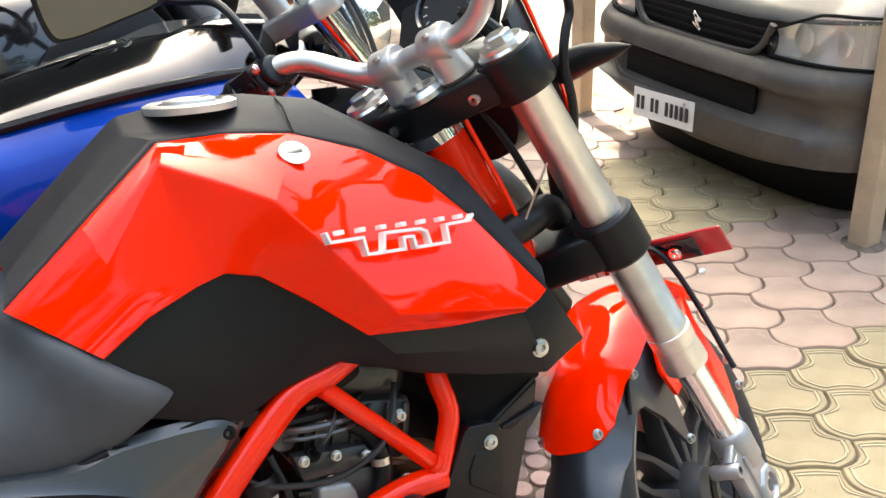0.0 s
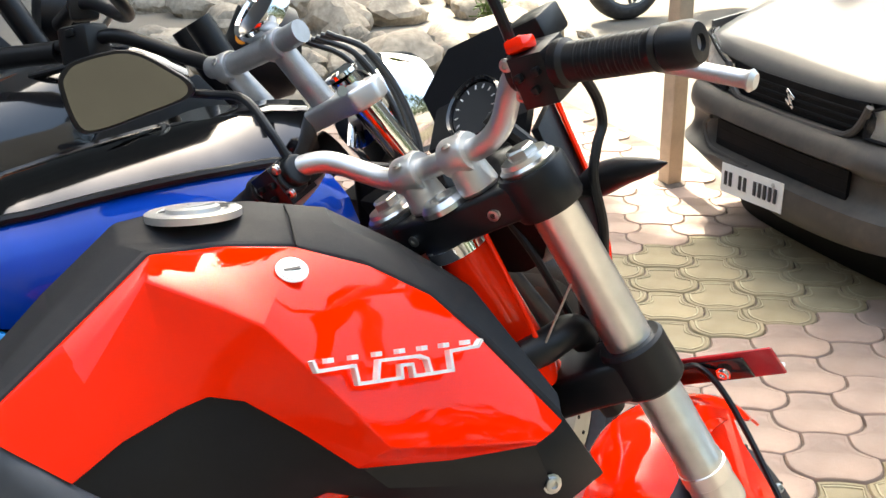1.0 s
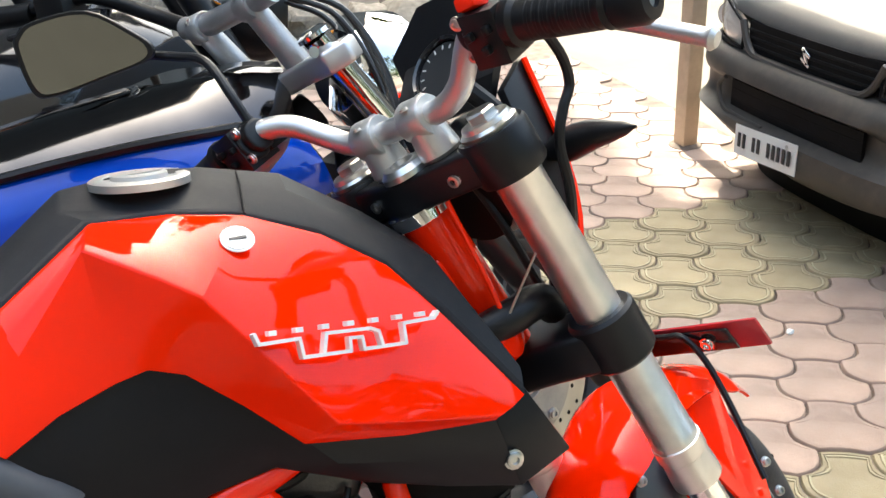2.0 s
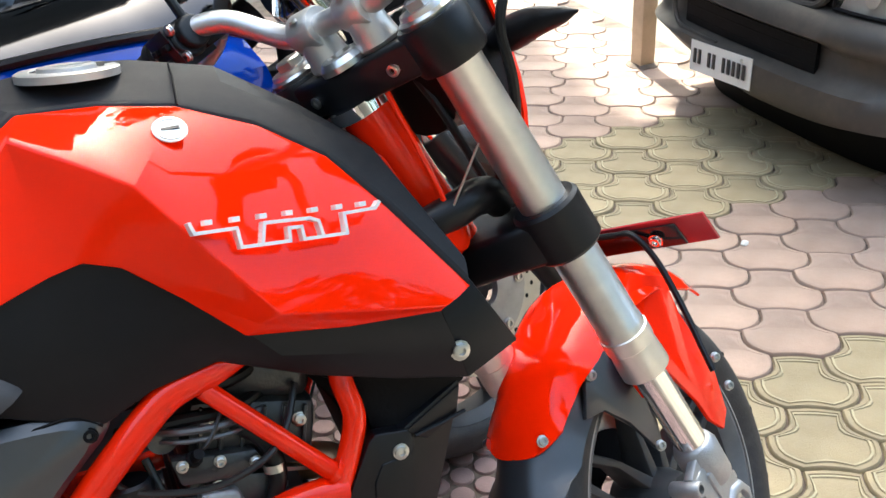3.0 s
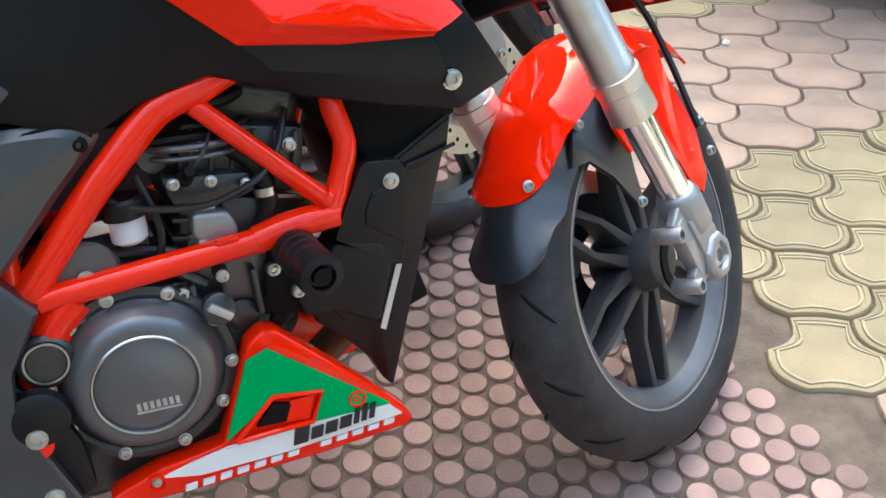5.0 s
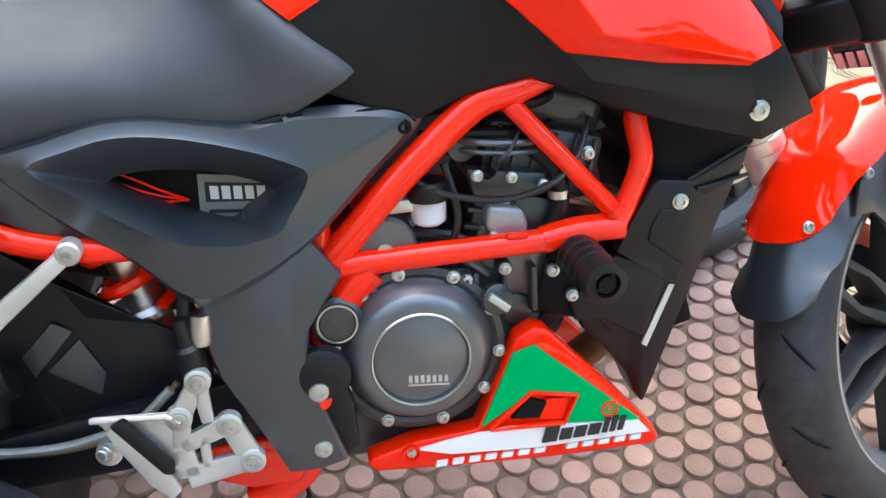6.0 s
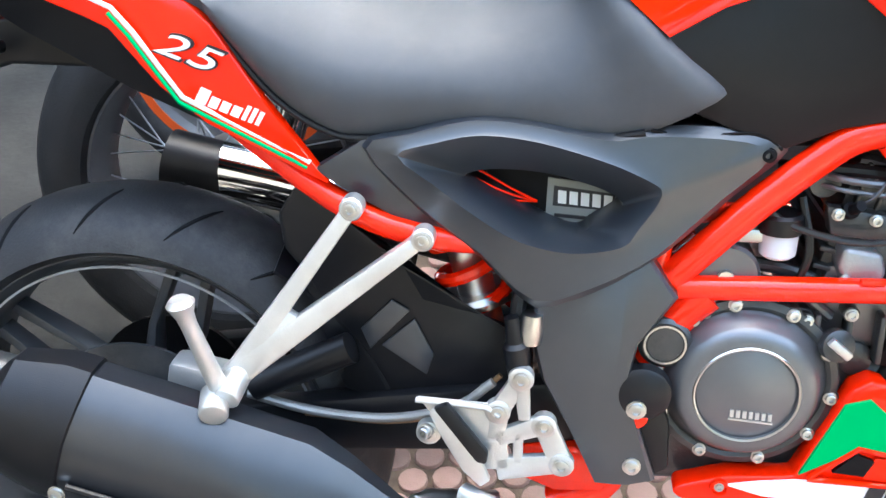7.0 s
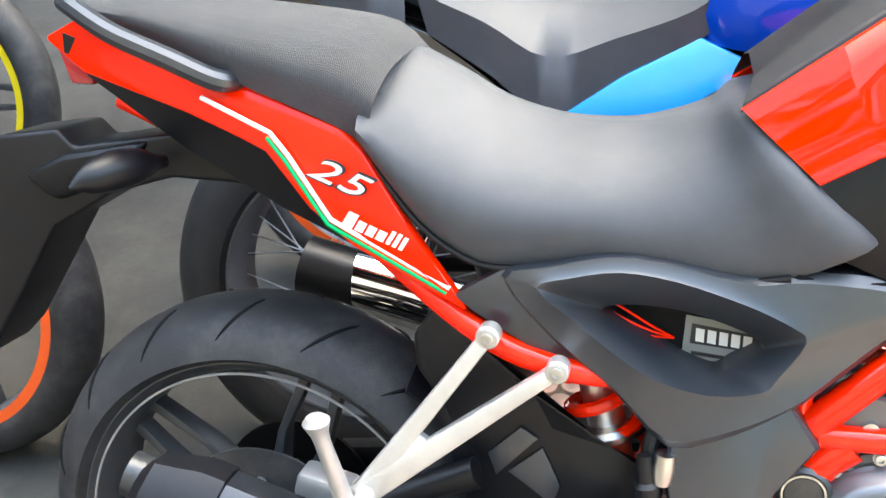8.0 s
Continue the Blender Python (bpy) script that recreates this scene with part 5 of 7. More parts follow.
hanger = part("peg_hanger", join(arm(PB1, PE, .0072, .0105, .007), arm(PB2, PE, .0072, .0135, .007),
                                slab([PE + Vector((.004, -.006, .012)), PE.lerp(PB1, .44) + Vector((0, -.006, 0)), PE.lerp(PB2, .40) + Vector((-.004, -.006, .006)), PE.lerp(PB2, .30) + Vector((0, -.006, -.004)), PE + Vector((.02, -.006, .0))], .012)), ALU, bike, "bare cast aluminium passenger peg hanger", bevel=.003)
for p in (PB1, PB2):
    part("hanger_eye", lathe([(0, .0112), (.017, .0112), (.019, .0095)], p + Vector((0, .009, 0)), (0, -1, 0), 24), ALU, hanger)
    part("hanger_bolt", bolt(p + Vector((0, -.010, 0)), (0, -1, 0), .0062, .004), STEEL, hanger)
part("peg_knuckle", join(rod(PE + Vector((.008, .004, .004)), PE + Vector((.004, -.03, -.008)), .013), rod(PE + Vector((-.012, -.012, -.010)), PE + Vector((-.006, -.040, -.020)), .0145)), ALU, hanger, bevel=.003)
part("passenger_peg", tube([PE + Vector((-.006, -.02, .002)), PE + Vector((-.020, -.04, .075)), PE + Vector((-.022, -.042, .085)), PE + Vector((-.024, -.044, .097)), PE + Vector((-.0245, -.0445, .102))], .009, 14, radii=[.0095, .008, .009, .0135, .009]), ALU, hanger, "folded aluminium passenger peg")

# rider peg bracket and rear brake pedal
def strut(a, b, w0, w1, y=-.152, th=.0045):
    return arm(Vector((a[0], y, a[1])), Vector((b[0], y, b[1])), w0, w1, th)


top_n, left_n, right_n, low_n, mid_n, foot_n = (-.234, .421), (-.254, .386), (-.211, .371), (-.193, .328), (-.258, .352), (-.257, .318)
bracket = new("peg_bracket")
bracket.parent = bike
for a, b, w0, w1 in ((top_n, left_n, .0085, .010), (top_n, (-.230, .375), .008, .006), (left_n, mid_n, .009, .009), (mid_n, right_n, .008, .011), (right_n, low_n, .011, .0115), (low_n, foot_n, .0105, .013), (mid_n, foot_n, .011, .014), ((-.236, .362), (-.236, .326), .005, .005)):
    part("bracket_arm", strut(a, b, w0, w1), ALU, bracket, "bare aluminium bracket arm", bevel=.002)
part("heel_plate", slab([(-.336, -.154, .395), (-.262, -.156, .392), (-.248, -.156, .384), (-.250, -.156, .352), (-.270, -.156, .328), (-.292, -.156, .338)], .004), ALU, bracket, "bright heel plate", bevel=.002)
part("plate_edge", tube([(-.336, -.158, .394), (-.268, -.160, .390), (-.254, -.160, .382)], .003, 8), ALU, bracket)
part("heel_rubber", slab([(-.318, -.170, .391), (-.304, -.170, .397), (-.264, -.170, .344), (-.266, -.170, .331), (-.276, -.170, .333)], .010), SOFT, bracket, "black heel rubber", bevel=.003)
part("pedal_arm", slab([(-.322, -.168, .384), (-.316, -.168, .391), (-.306, -.168, .384), (-.272, -.168, .336), (-.262, -.168, .312), (-.272, -.168, .304), (-.290, -.168, .322), (-.312, -.168, .362)], .008), ALU, bracket, "bare aluminium pedal arm", bevel=.002)
part("pedal_pin", bolt((-.324, -.166, .366), (-.4, -1, 0), .006, .010), STEEL, bracket)
for x, z in (top_n, (-.256, .384), right_n, low_n, (-.324, .357)):
    eye = part("bracket_eye", lathe([(0, .0125), (.010, .0125), (.0115, .010)], (x, -.148, z), (0, -1, 0), 20), ALU, bracket)
    part("bracket_bolt", bolt((x, -.1590, z), (0, -1, 0), .0075, .004), STEEL, eye)
part("rider_peg", tube([(-.29, -.155, .288), (-.22, -.20, .284), (-.15, -.225, .280)], .011, 12), ALU, bike, "ribbed aluminium rider peg")
for k in range(5):
    part("peg_rib", torus_ring((-.20 + .012 * k, -.207 - .0043 * k, .2825), (.07, -.025, -.004), 0, [(-.002, .011), (.002, .011), (.002, .0135), (-.002, .0135)], 14), ALU, bike)
part("low_frame_gusset", slab([(-.235, -.105, .318), (-.18, -.112, .322), (-.140, -.112, .292), (-.150, -.112, .268), (-.20, -.105, .262), (-.25, -.10, .28)], .02), RED_FRAME, bike, "red lower frame gusset", bevel=.004)
part("gusset_bolt", bolt((-.205, -.116, .303), (0, -1, 0), .0085, .008), STEEL, bike)
part("master_cylinder", lathe([(0, .012), (.03, .013), (.034, .009), (.06, .007)], (-.236, -.142, .42), (-.15, 0, 1), 16), BLACK, bike)
part("pedal_switch", lathe([(0, .011), (.014, .012), (.03, .010)], (-.228, -.138, .452), (.1, 0, 1), 14), STEEL, bike)
part("switch_cap", lathe([(0, .008), (.01, .008)], (-.226, -.1395, .467), (.1, 0, 1), 12), RED_FRAME, bike)
part("brake_hose", tube(curve_points([(-.262, -.135, .405), (-.30, -.135, .375), (-.37, -.125, .352), (-.45, -.118, .352), (-.52, -.112, .365)], 6), .005, 10), HOSE, bike, "braided brake hose")
part("wire_loom", tube(curve_points([(-.255, -.13, .41), (-.30, -.128, .368), (-.37, -.118, .344), (-.46, -.112, .345)], 6), .003, 8), COPPER, bike)
part("brake_hose", tube(curve_points([(-.24, -.13, .46), (-.235, -.12, .50), (-.20, -.09, .54)], 5), .008, 10), SOFT, bike)
part("side_stand", tube([(-.10, .09, .29), (-.17, .20, .05)], .012, 10), DARK, bike)
part("stand_foot", box((-.172, .205, .046), (.07, .04, .008), pose(0, 0, 0, LEAN_DEG)), DARK, bike)

# ---- blue motorcycle parked alongside, same lean ----
def bike_wheel(parent, c, R, w, spokes, rim_mat, m=None):
    hub = new("wheel")
    hub.parent = parent
    wheel(Matrix.Translation(c) @ (m or Matrix()), R, w, spokes, hub, "", rim_mat)
    return hub


def wire_wheel(parent, c, R, w):
    hub = new("wheel")
    hub.parent = parent
    c = Vector(c)
    part("tyre", torus_ring(c, (0, 1, 0), R, tyre_profile(R, w), 80), SHADED_TYRE, hub, "black tyre with block tread", smooth=50)
    rr = R - w * .66
    part("rim", torus_ring(c, (0, 1, 0), R, [(-w * .36, rr + .008), (-w * .36, rr - .004), (-w * .2, rr - .014), (w * .2, rr - .014), (w * .36, rr - .004), (w * .36, rr + .008), (0, rr - .004)], 72), RIM, hub, "dull grey wheel rim")
    part("hub", lathe([(-.05, .03), (-.045, .06), (-.03, .065), (.03, .065), (.045, .06), (.05, .03)], c, (0, 1, 0), 24), ALU, hub)
    for k in range(36):
        a = 2 * math.pi * k / 36
        s = 1 if k % 2 else -1
        b = a + (.5 if (k // 2) % 2 else -.5)
        p = c + Vector((math.cos(a) * (rr - .012), 0, math.sin(a) * (rr - .012)))
        q = c + Vector((math.cos(b) * .06, s * .035, math.sin(b) * .06))
        part("spoke", rod(p, q, .0014, segs=6), CAST, hub)
    return hub


def blue_bike():
    e = thing("motorcycle", pose(0, .40, 0, -16), "blue motorcycle with a chrome and black tank top", "motorcycle")
    up = [(-.20, -.085, .80), (-.159, -.112, .816), (-.118, -.112, .819), (-.04, -.118, .828), (.047, -.118, .835), (.12, -.115, .838), (.20, -.095, .838), (.26, -.07, .825)]
    low = [(-.22, -.10, .70), (-.17, -.125, .69), (-.10, -.13, .685), (-.03, -.13, .69), (.06, -.13, .70), (.14, -.125, .71), (.22, -.11, .72), (.30, -.07, .74)]
    bulge = [(a[0] * .5 + b[0] * .5, a[1] * .5 + b[1] * .5 - .035, a[2] * .5 + b[2] * .5) for a, b in zip(up, low)]
    shoulder = [(a[0] * .85 + b[0] * .15, a[1] - .016, a[2] * .85 + b[2] * .15) for a, b in zip(up, low)]
    for s in (1, -1):
        bm = loft([curve_points(r, 3) for r in (up, shoulder, bulge, low)], thick=.004)
        part("tank_side", bm if s > 0 else mirror_y(bm), BLUE, e, "glossy deep blue tank side", smooth=60)
        tr = curve_points([(x, s * (y - .003), z + .004) for x, y, z in up], 4)
        part("tank_trim", tube(tr, .007, 8), SOFT, e)
    m1 = [(x, y * .62, z + .040 + .035 * (k / 7)) for k, (x, y, z) in enumerate(up)]
    ridge2 = [(x, 0, z + .052 + .045 * (k / 7)) for k, (x, y, z) in enumerate(up)]
    rows = [up, m1, ridge2, [(x, -y, z) for x, y, z in m1], [(x, -y, z) for x, y, z in up]]
    part("tank_top", loft([curve_points(r, 3) for r in rows]), TANK_GLOSS, e, "polished black tank top reflecting the sky", smooth=50)
    part("tank_chrome", loft([curve_points([(.06, -.075, .882), (.12, -.075, .896), (.19, -.06, .895)], 4), curve_points([(.05, .0, .913), (.12, .0, .929), (.20, .0, .922)], 4), curve_points([(.06, .075, .882), (.12, .075, .896), (.19, .06, .895)], 4)], thick=.003), CHROME, e, "mirror-bright tank plate", smooth=60)
    part("filler_cap", lathe([(0, .05), (.003, .05), (.005, .044), (.003, .036), (.005, .034), (.006, 0)], (.022, -.022, .890), (-.42, -.22, 1), 36), CHROME, e, "chrome filler cap")
    part("tank_tongue", loft([[(-.20, -.05, .815), (-.12, -.075, .845), (-.03, -.06, .87)], [(-.21, 0, .825), (-.12, 0, .866), (-.03, 0, .885)], [(-.20, .05, .815), (-.12, .075, .845), (-.03, .06, .87)]], thick=.004), CHROME, e, "black chrome tank tongue", smooth=60)
    # seat and side panel
    sl = [(-.57, -.11, .70), (-.48, -.12, .648), (-.395, -.122, .592), (-.31, -.12, .655), (-.217, -.115, .702), (-.18, -.10, .74)]
    st = [(-.60, -.04, .80), (-.50, -.04, .775), (-.42, -.04, .745), (-.33, -.04, .74), (-.24, -.04, .765), (-.19, -.04, .80)]
    sm = [(a[0] * .5 + b[0] * .5, a[1] - .008, a[2] * .45 + b[2] * .55) for a, b in zip(sl, st)]
    rows = [sl, sm, st, [(x, 0, z + .008) for x, y, z in st], [(x, -y, z) for x, y, z in st], [(x, -y, z) for x, y, z in sm], [(x, -y, z) for x, y, z in sl]]
    part("seat", loft([curve_points(r, 4) for r in rows]), VINYL, e, "grey-black vinyl seat", smooth=60)
    rows = [[(-.98, y, .86 + .02 * c), (-.85, y, .85 + .03 * c), (-.72, y, .80 + .04 * c), (-.60, y, .76 + .05 * c)] for y, c in ((-.11, -1.6), (-.12, 0), (-.06, 1), (.06, 1), (.12, 0), (.11, -1.6))]
    part("rear_seat", loft([curve_points(r, 4) for r in rows]), VINYL, e, smooth=60)
    for s in (1, -1):
        part("side_panel", slab([(-.40, s * -.128, .592), (-.316, s * -.132, .580), (-.23, s * -.135, .615), (-.145, s * -.130, .672), (-.217, s * -.118, .705), (-.31, s * -.124, .655)], .02 * s), SKYBLUE, e, "light blue side panel", bevel=.005)
        part("tail_fairing", slab([(-.57, s * -.10, .70), (-.48, s * -.115, .64), (-.42, s * -.115, .59), (-.55, s * -.11, .60), (-.80, s * -.10, .72), (-.98, s * -.07, .83), (-.80, s * -.09, .79)], .02 * s), GLOSS, e, bevel=.004)
    # yokes, fork, bars
    rk = radians(26)
    ax = Vector((math.sin(rk), 0, -math.cos(rk)))
    for s in (1, -1):
        p = Vector((.295, s * .10, .945))
        foot = Vector((.740 if s < 0 else .61, .160 + s * .10, .335))
        if s > 0:
            p = Vector((.215, .10, .900))
        leg = part("fork_leg", tube([p, p.lerp(foot, .55)], .0205, 18), CHROME, e, "polished fork leg")
        part("fork_lower", tube([p.lerp(foot, .5), foot], .023, 18), BLACK, leg, "black lower fork tube")
        part("fork_cap", lathe([(0, .024), (.006, .024), (.012, .014)], p, -ax, 20), CHROME, leg)
        part("yoke_bolt", bolt(p + Vector((-.01, s * .028, -.02)), (-.3, -s, 0), .006, .005), STEEL, e)
        foot_r, head_r = (Vector((.287, -.04, .905)), Vector((.226, -.04, 1.000))) if s < 0 else (Vector((.229, .05, .898)), Vector((.170, .05, .982)))
        part("bar_riser", lathe([(0, .024), (.006, .024), (.010, .019), ((head_r - foot_r).length, .017)], foot_r, head_r - foot_r, 24), CAST, e, "grey cast bar riser")
        cd = Vector((-.58, 1.15, -.15)).normalized()
        part("riser_clamp", lathe([(0, .020), (.003, .022), (.026, .022), (.029, .020)], head_r - cd * .0145, cd, 24), CAST, e, "grey bar clamp")
        part("clamp_bolt", bolt(head_r - Vector((.016, .004, -.008)), (-.8, -.3, .5), .006, .005), STEEL, e)
    yk = [(.345, -.105), (.335, -.075), (.305, -.02), (.275, .04), (.25, .11), (.225, .135), (.19, .12), (.185, .09), (.200, .05), (.208, .0), (.243, -.045), (.275, -.085), (.29, -.13), (.325, -.135)]
    part("top_yoke", slab([(x, y, .903 + (x - .25) * .45) for x, y in yk], .032, (.41, 0, -.91)), BAR, e, "grey cast top yoke", bevel=.006, segs=3)
    part("stem_nut", lathe([(0, .021), (.005, .021), (.007, .018), (.005, .014), (.006, .0)], (.240, .005, .900), (-.41, 0, .91), 28), ALU, e, "silver stem nut")
    part("lower_yoke", box((.36, 0, .76), (.07, .24, .05), pose(0, 0, 0, 0, -26)), DARK, e, bevel=.01)
    part("clamp_bar", tube([(.252, -.082, 1.012), (.226, -.04, 1.000), (.170, .05, .982), (.152, .082, .986)], .0165, 20), CAST, e, "grey alloy bar between the clamps")
    bar = [(.158, .070, .985), (.12, .13, 1.01), (.037, .20, 1.055), (-.017, .24, 1.053), (-.156, .36, 1.052)]
    part("handlebar", tube(curve_points(bar, 5), .0115, 14), BLACK, e, "black handlebar")
    part("grip", tube([(-.050, .268, 1.046), (-.156, .36, 1.052)], .0175, 14), SOFT, e, "black rubber grip")
    part("bar_end", tube([(-.156, .36, 1.052), (-.172, .374, 1.053)], .019, 14), GLOSS, e)
    part("switch_housing", box((-.012, .236, 1.050), (.065, .05, .06), pose(0, 0, 0, 0, 0, -49)), BLACK, e, bevel=.008)
    part("switch_button", box((-.030, .220, 1.068), (.02, .012, .012), pose(0, 0, 0, 0, 0, -49)), SOFT, e, bevel=.003)
    part("lever", tube(curve_points([(.02, .225, 1.04), (.0, .29, 1.03), (-.10, .38, 1.02)], 4), .006, 8), BLACK, e)
    for k in range(5):
        part("cable", tube(curve_points([(.30, .09 - .03 * k, 1.01), (.36, .07 - .03 * k, .97 + .01 * (k % 2)), (.40, .03 - .025 * k, .86), (.39, .0 - .02 * k, .74), (.32, .0 - .01 * k, .66)], 5), .0045, 8), CABLE, e)
    part("dial", lathe([(0, .045), (.02, .048), (.026, .046), (.022, .041), (.016, .040), (.016, 0)], (.232, .015, 1.040), (-.75, -.25, .60), 32), CHROME, e, "round chrome-rimmed speedometer")
    part("dial_face", lathe([(0, .040), (.001, .0)], Vector((.232, .015, 1.040)) + Vector((-.75, -.25, .60)).normalized() * .0165, (-.75, -.25, .60), 32), DIAL, e)
    part("headlight", lathe([(0, .02), (.01, .06), (.04, .085), (.10, .09), (.105, .088)], (.345, .05, .900), (1, .45, -.1), 32), CHROME, e, "round chrome headlight shell")
    part("mirror_lamp", rod((.215, .16, 1.03), (.225, .185, 1.032), .010), AMBER, e)
    # machinery between tank and ground
    part("engine", box((.03, 0, .38), (.34, .24, .28)), ENGINE, e, bevel=.03, segs=3)
    part("cylinder", box((.12, 0, .58), (.15, .16, .16), pose(0, 0, 0, 0, 15)), ENGINE, e, bevel=.015)
    for k in range(5):
        part("cooling_fin", box((.12 + .006 * k, 0, .53 + .025 * k), (.18, .20, .007), pose(0, 0, 0, 0, 15)), ENGINE, e)
    part("frame_spine", tube(curve_points([(.30, 0, .85), (.1, 0, .72), (-.2, 0, .66), (-.5, 0, .66), (-.85, 0, .74)], 4), .03, 12), DARK, e)
    part("down_tube", tube(curve_points([(.34, 0, .80), (.32, 0, .5), (.2, 0, .22), (-.15, 0, .22)], 4), .02, 12), DARK, e)
    part("side_box", box((-.30, 0, .50), (.26, .2, .26)), DARK, e, bevel=.03)
    part("silencer", tube(curve_points([(.05, -.11, .24), (-.25, -.14, .26), (-.50, -.15, .325), (-.66, -.155, .362), (-.735, -.155, .38)], 5), .042, 16, radii=None), BLACK, e, "black silencer")
    part("heat_shield", loft([[(x, -.155 - .045 * math.cos(a), z + .047 * math.sin(a)) for a in (-.9, -.3, .3, .9, 1.4)] for x, z in ((-.50, .325), (-.58, .345), (-.655, .361))], thick=.003), CHROME, e, "chrome heat shield", smooth=50)
    part("swingarm", join(tube([(-.2, -.10, .36), (-.70, -.10, .31)], .02, 10), tube([(-.2, .10, .36), (-.70, .10, .31)], .02, 10)), DARK, e)
    part("shock", tube([(-.60, -.11, .36), (-.50, -.11, .64)], .026, 14), CHROME, e, "chrome shock absorber")
    part("rear_mudguard", loft([[(-.70 + .33 * math.cos(a), y, .31 + .33 * math.sin(a) - abs(y) * .3) for a in [radians(q) for q in range(60, 112, 10)]] for y in (-.06, -.03, 0, .03, .06)], thick=.004), BLACK, e, smooth=40)
    wire_wheel(e, (-.705, 0, .305), .303, .145)
    turn = Matrix.Translation((.588, .160, .345)) @ Matrix.Rotation(radians(25), 4, "Z")
    fw = bike_wheel(e, (0, 0, 0), .302, .10, 5, SPOKE, turn)
    disc = part("brake_disc", moved(torus_ring((0, -.068, 0), (0, 1, 0), .1, [(-.0025, .098), (.0025, .098), (.0025, .148), (-.0025, .148)], 56), turn), STEEL, fw, "drilled brake disc")
    for k in range(32):
        a = 2 * math.pi * k / 32
        r = .112 + .022 * (k % 3) / 2
        part("disc_hole", moved(rod((r * math.cos(a), -.070, r * math.sin(a)), (r * math.cos(a), -.0712, r * math.sin(a)), .0042, segs=8), turn), DARK, disc)
    part("disc_carrier", moved(torus_ring((0, -.066, 0), (0, 1, 0), .1, [(-.006, .03), (.006, .03), (.006, .102), (-.006, .102)], 32), turn), CAST, fw, "dull alloy disc carrier")
    for k in range(6):
        a = 2 * math.pi * k / 6
        part("disc_bolt", moved(bolt((.085 * math.cos(a), -.073, .085 * math.sin(a)), (0, -1, 0), .009, .006), turn), STEEL, fw)
    cal = part("caliper", moved(join(box((-.075, -.085, .105), (.085, .05, .065), pose(0, 0, 0, 0, 40)), rod((-.09, -.10, .13), (-.09, -.118, .13), .022), rod((-.045, -.10, .10), (-.045, -.118, .10), .022)), turn), ALU, e, "silver brake caliper", bevel=.008)
    part("caliper_bolt", moved(bolt((-.09, -.118, .13), (0, -1, 0), .010, .006), turn), STEEL, cal)
    part("caliper_bolt", moved(bolt((-.045, -.118, .10), (0, -1, 0), .010, .006), turn), STEEL, cal)
    return e


blue_bike()


# ---- black and orange motorcycle beyond the blue one ----
def black_bike(x, y, rim, accent, shroud, label, group="", z=0.0):
    e = thing("motorcycle", pose(x, y, z, -14), label, "motorcycle", group)
    prof = [(-.24, .10, .80), (-.10, .14, .88), (.05, .15, .93), (.18, .12, .93), (.26, .06, .88)]
    rows = [[(px_, w * math.cos(a), .74 + (z - .74) * max(0, math.sin(a)) - .10 * max(0, -math.sin(a))) for a in [math.pi * (q / 10 * 1.4 - .2) for q in range(11)]] for px_, w, z in prof]
    part("tank", loft(rows), GLOSS, e, "gloss black tank", smooth=50)
    for s in (1, -1):
        part("shroud", slab([(.26, s * .15, .86), (.10, s * .165, .80), (.02, s * .16, .70), (.20, s * .16, .66), (.34, s * .13, .76)], -.02 * s), shroud, e, "side shroud", bevel=.006)
        part("fork_leg", tube([(.28, s * .10, .95), (.60, s * .10, .30)], .024, 14), BLACK, e)
        part("grip", tube([(.10, s * .27, 1.02), (.07, s * .39, 1.0)], .0165, 14), SOFT, e)
        part("switch_housing", box((.115, s * .235, 1.02), (.055, .05, .06)), BLACK, e, bevel=.008)
        part("lever", tube(curve_points([(.15, s * .21, 1.01), (.165, s * .26, 1.0), (.15, s * .38, .98)], 4), .0065, 8), ALU, e)
        part("swingarm", tube([(-.15, s * .10, .38), (-.70, s * .10, .31)], .022, 10), DARK, e)
    rows = [[(-.98, yy, .88 + .02 * c), (-.70, yy, .82 + .04 * c), (-.45, yy, .77 + .04 * c), (-.22, yy, .80 + .03 * c)] for yy, c in ((-.12, -1.8), (-.13, 0), (-.06, 1), (.06, 1), (.13, 0), (.12, -1.8))]
    part("seat", loft([curve_points(r, 4) for r in rows]), VINYL, e, "black vinyl seat", smooth=60)
    part("handlebar", tube(curve_points([(.07, -.39, 1.0), (.12, -.2, 1.02), (.17, -.06, .98), (.17, .06, .98), (.12, .2, 1.02), (.07, .39, 1.0)], 5), .012, 12), BLACK, e)
    part("tail_cowl", slab([(-.30, .10, .96), (-.12, .10, 1.0), (-.06, .10, 1.05), (-.20, .10, 1.06), (-.36, .10, 1.0)], .06), accent, e, "bright accent cowl", bevel=.01)
    part("engine", box((.05, 0, .42), (.38, .24, .30)), ENGINE, e, bevel=.03, segs=3)
    part("mid_body", box((-.20, 0, .60), (.40, .2, .30)), DARK, e, bevel=.03)
    part("tail", box((-.85, 0, .80), (.34, .14, .08), pose(0, 0, 0, 0, 14)), BLACK, e, bevel=.02)
    part("headlight", lathe([(0, .03), (.02, .08), (.09, .09), (.12, .08)], (.34, 0, .90), (1, 0, -.15), 28), BLACK, e, "black headlight")
    for cx, R, w in ((.62, .295, .10), (-.72, .30, .13)):
        hub = bike_wheel(e, (cx, 0, R), R, w, 5, RIM)
        rr = R - w * .60
        part("rim_tape", torus_ring((cx, 0, R), (0, 1, 0), R, [(-w * .40 - .002, rr + .003), (-w * .40 - .002, rr - .016), (-w * .40 - .004, rr - .016), (-w * .40 - .004, rr + .003)], 72), rim, hub, "bright rim band")
    return e


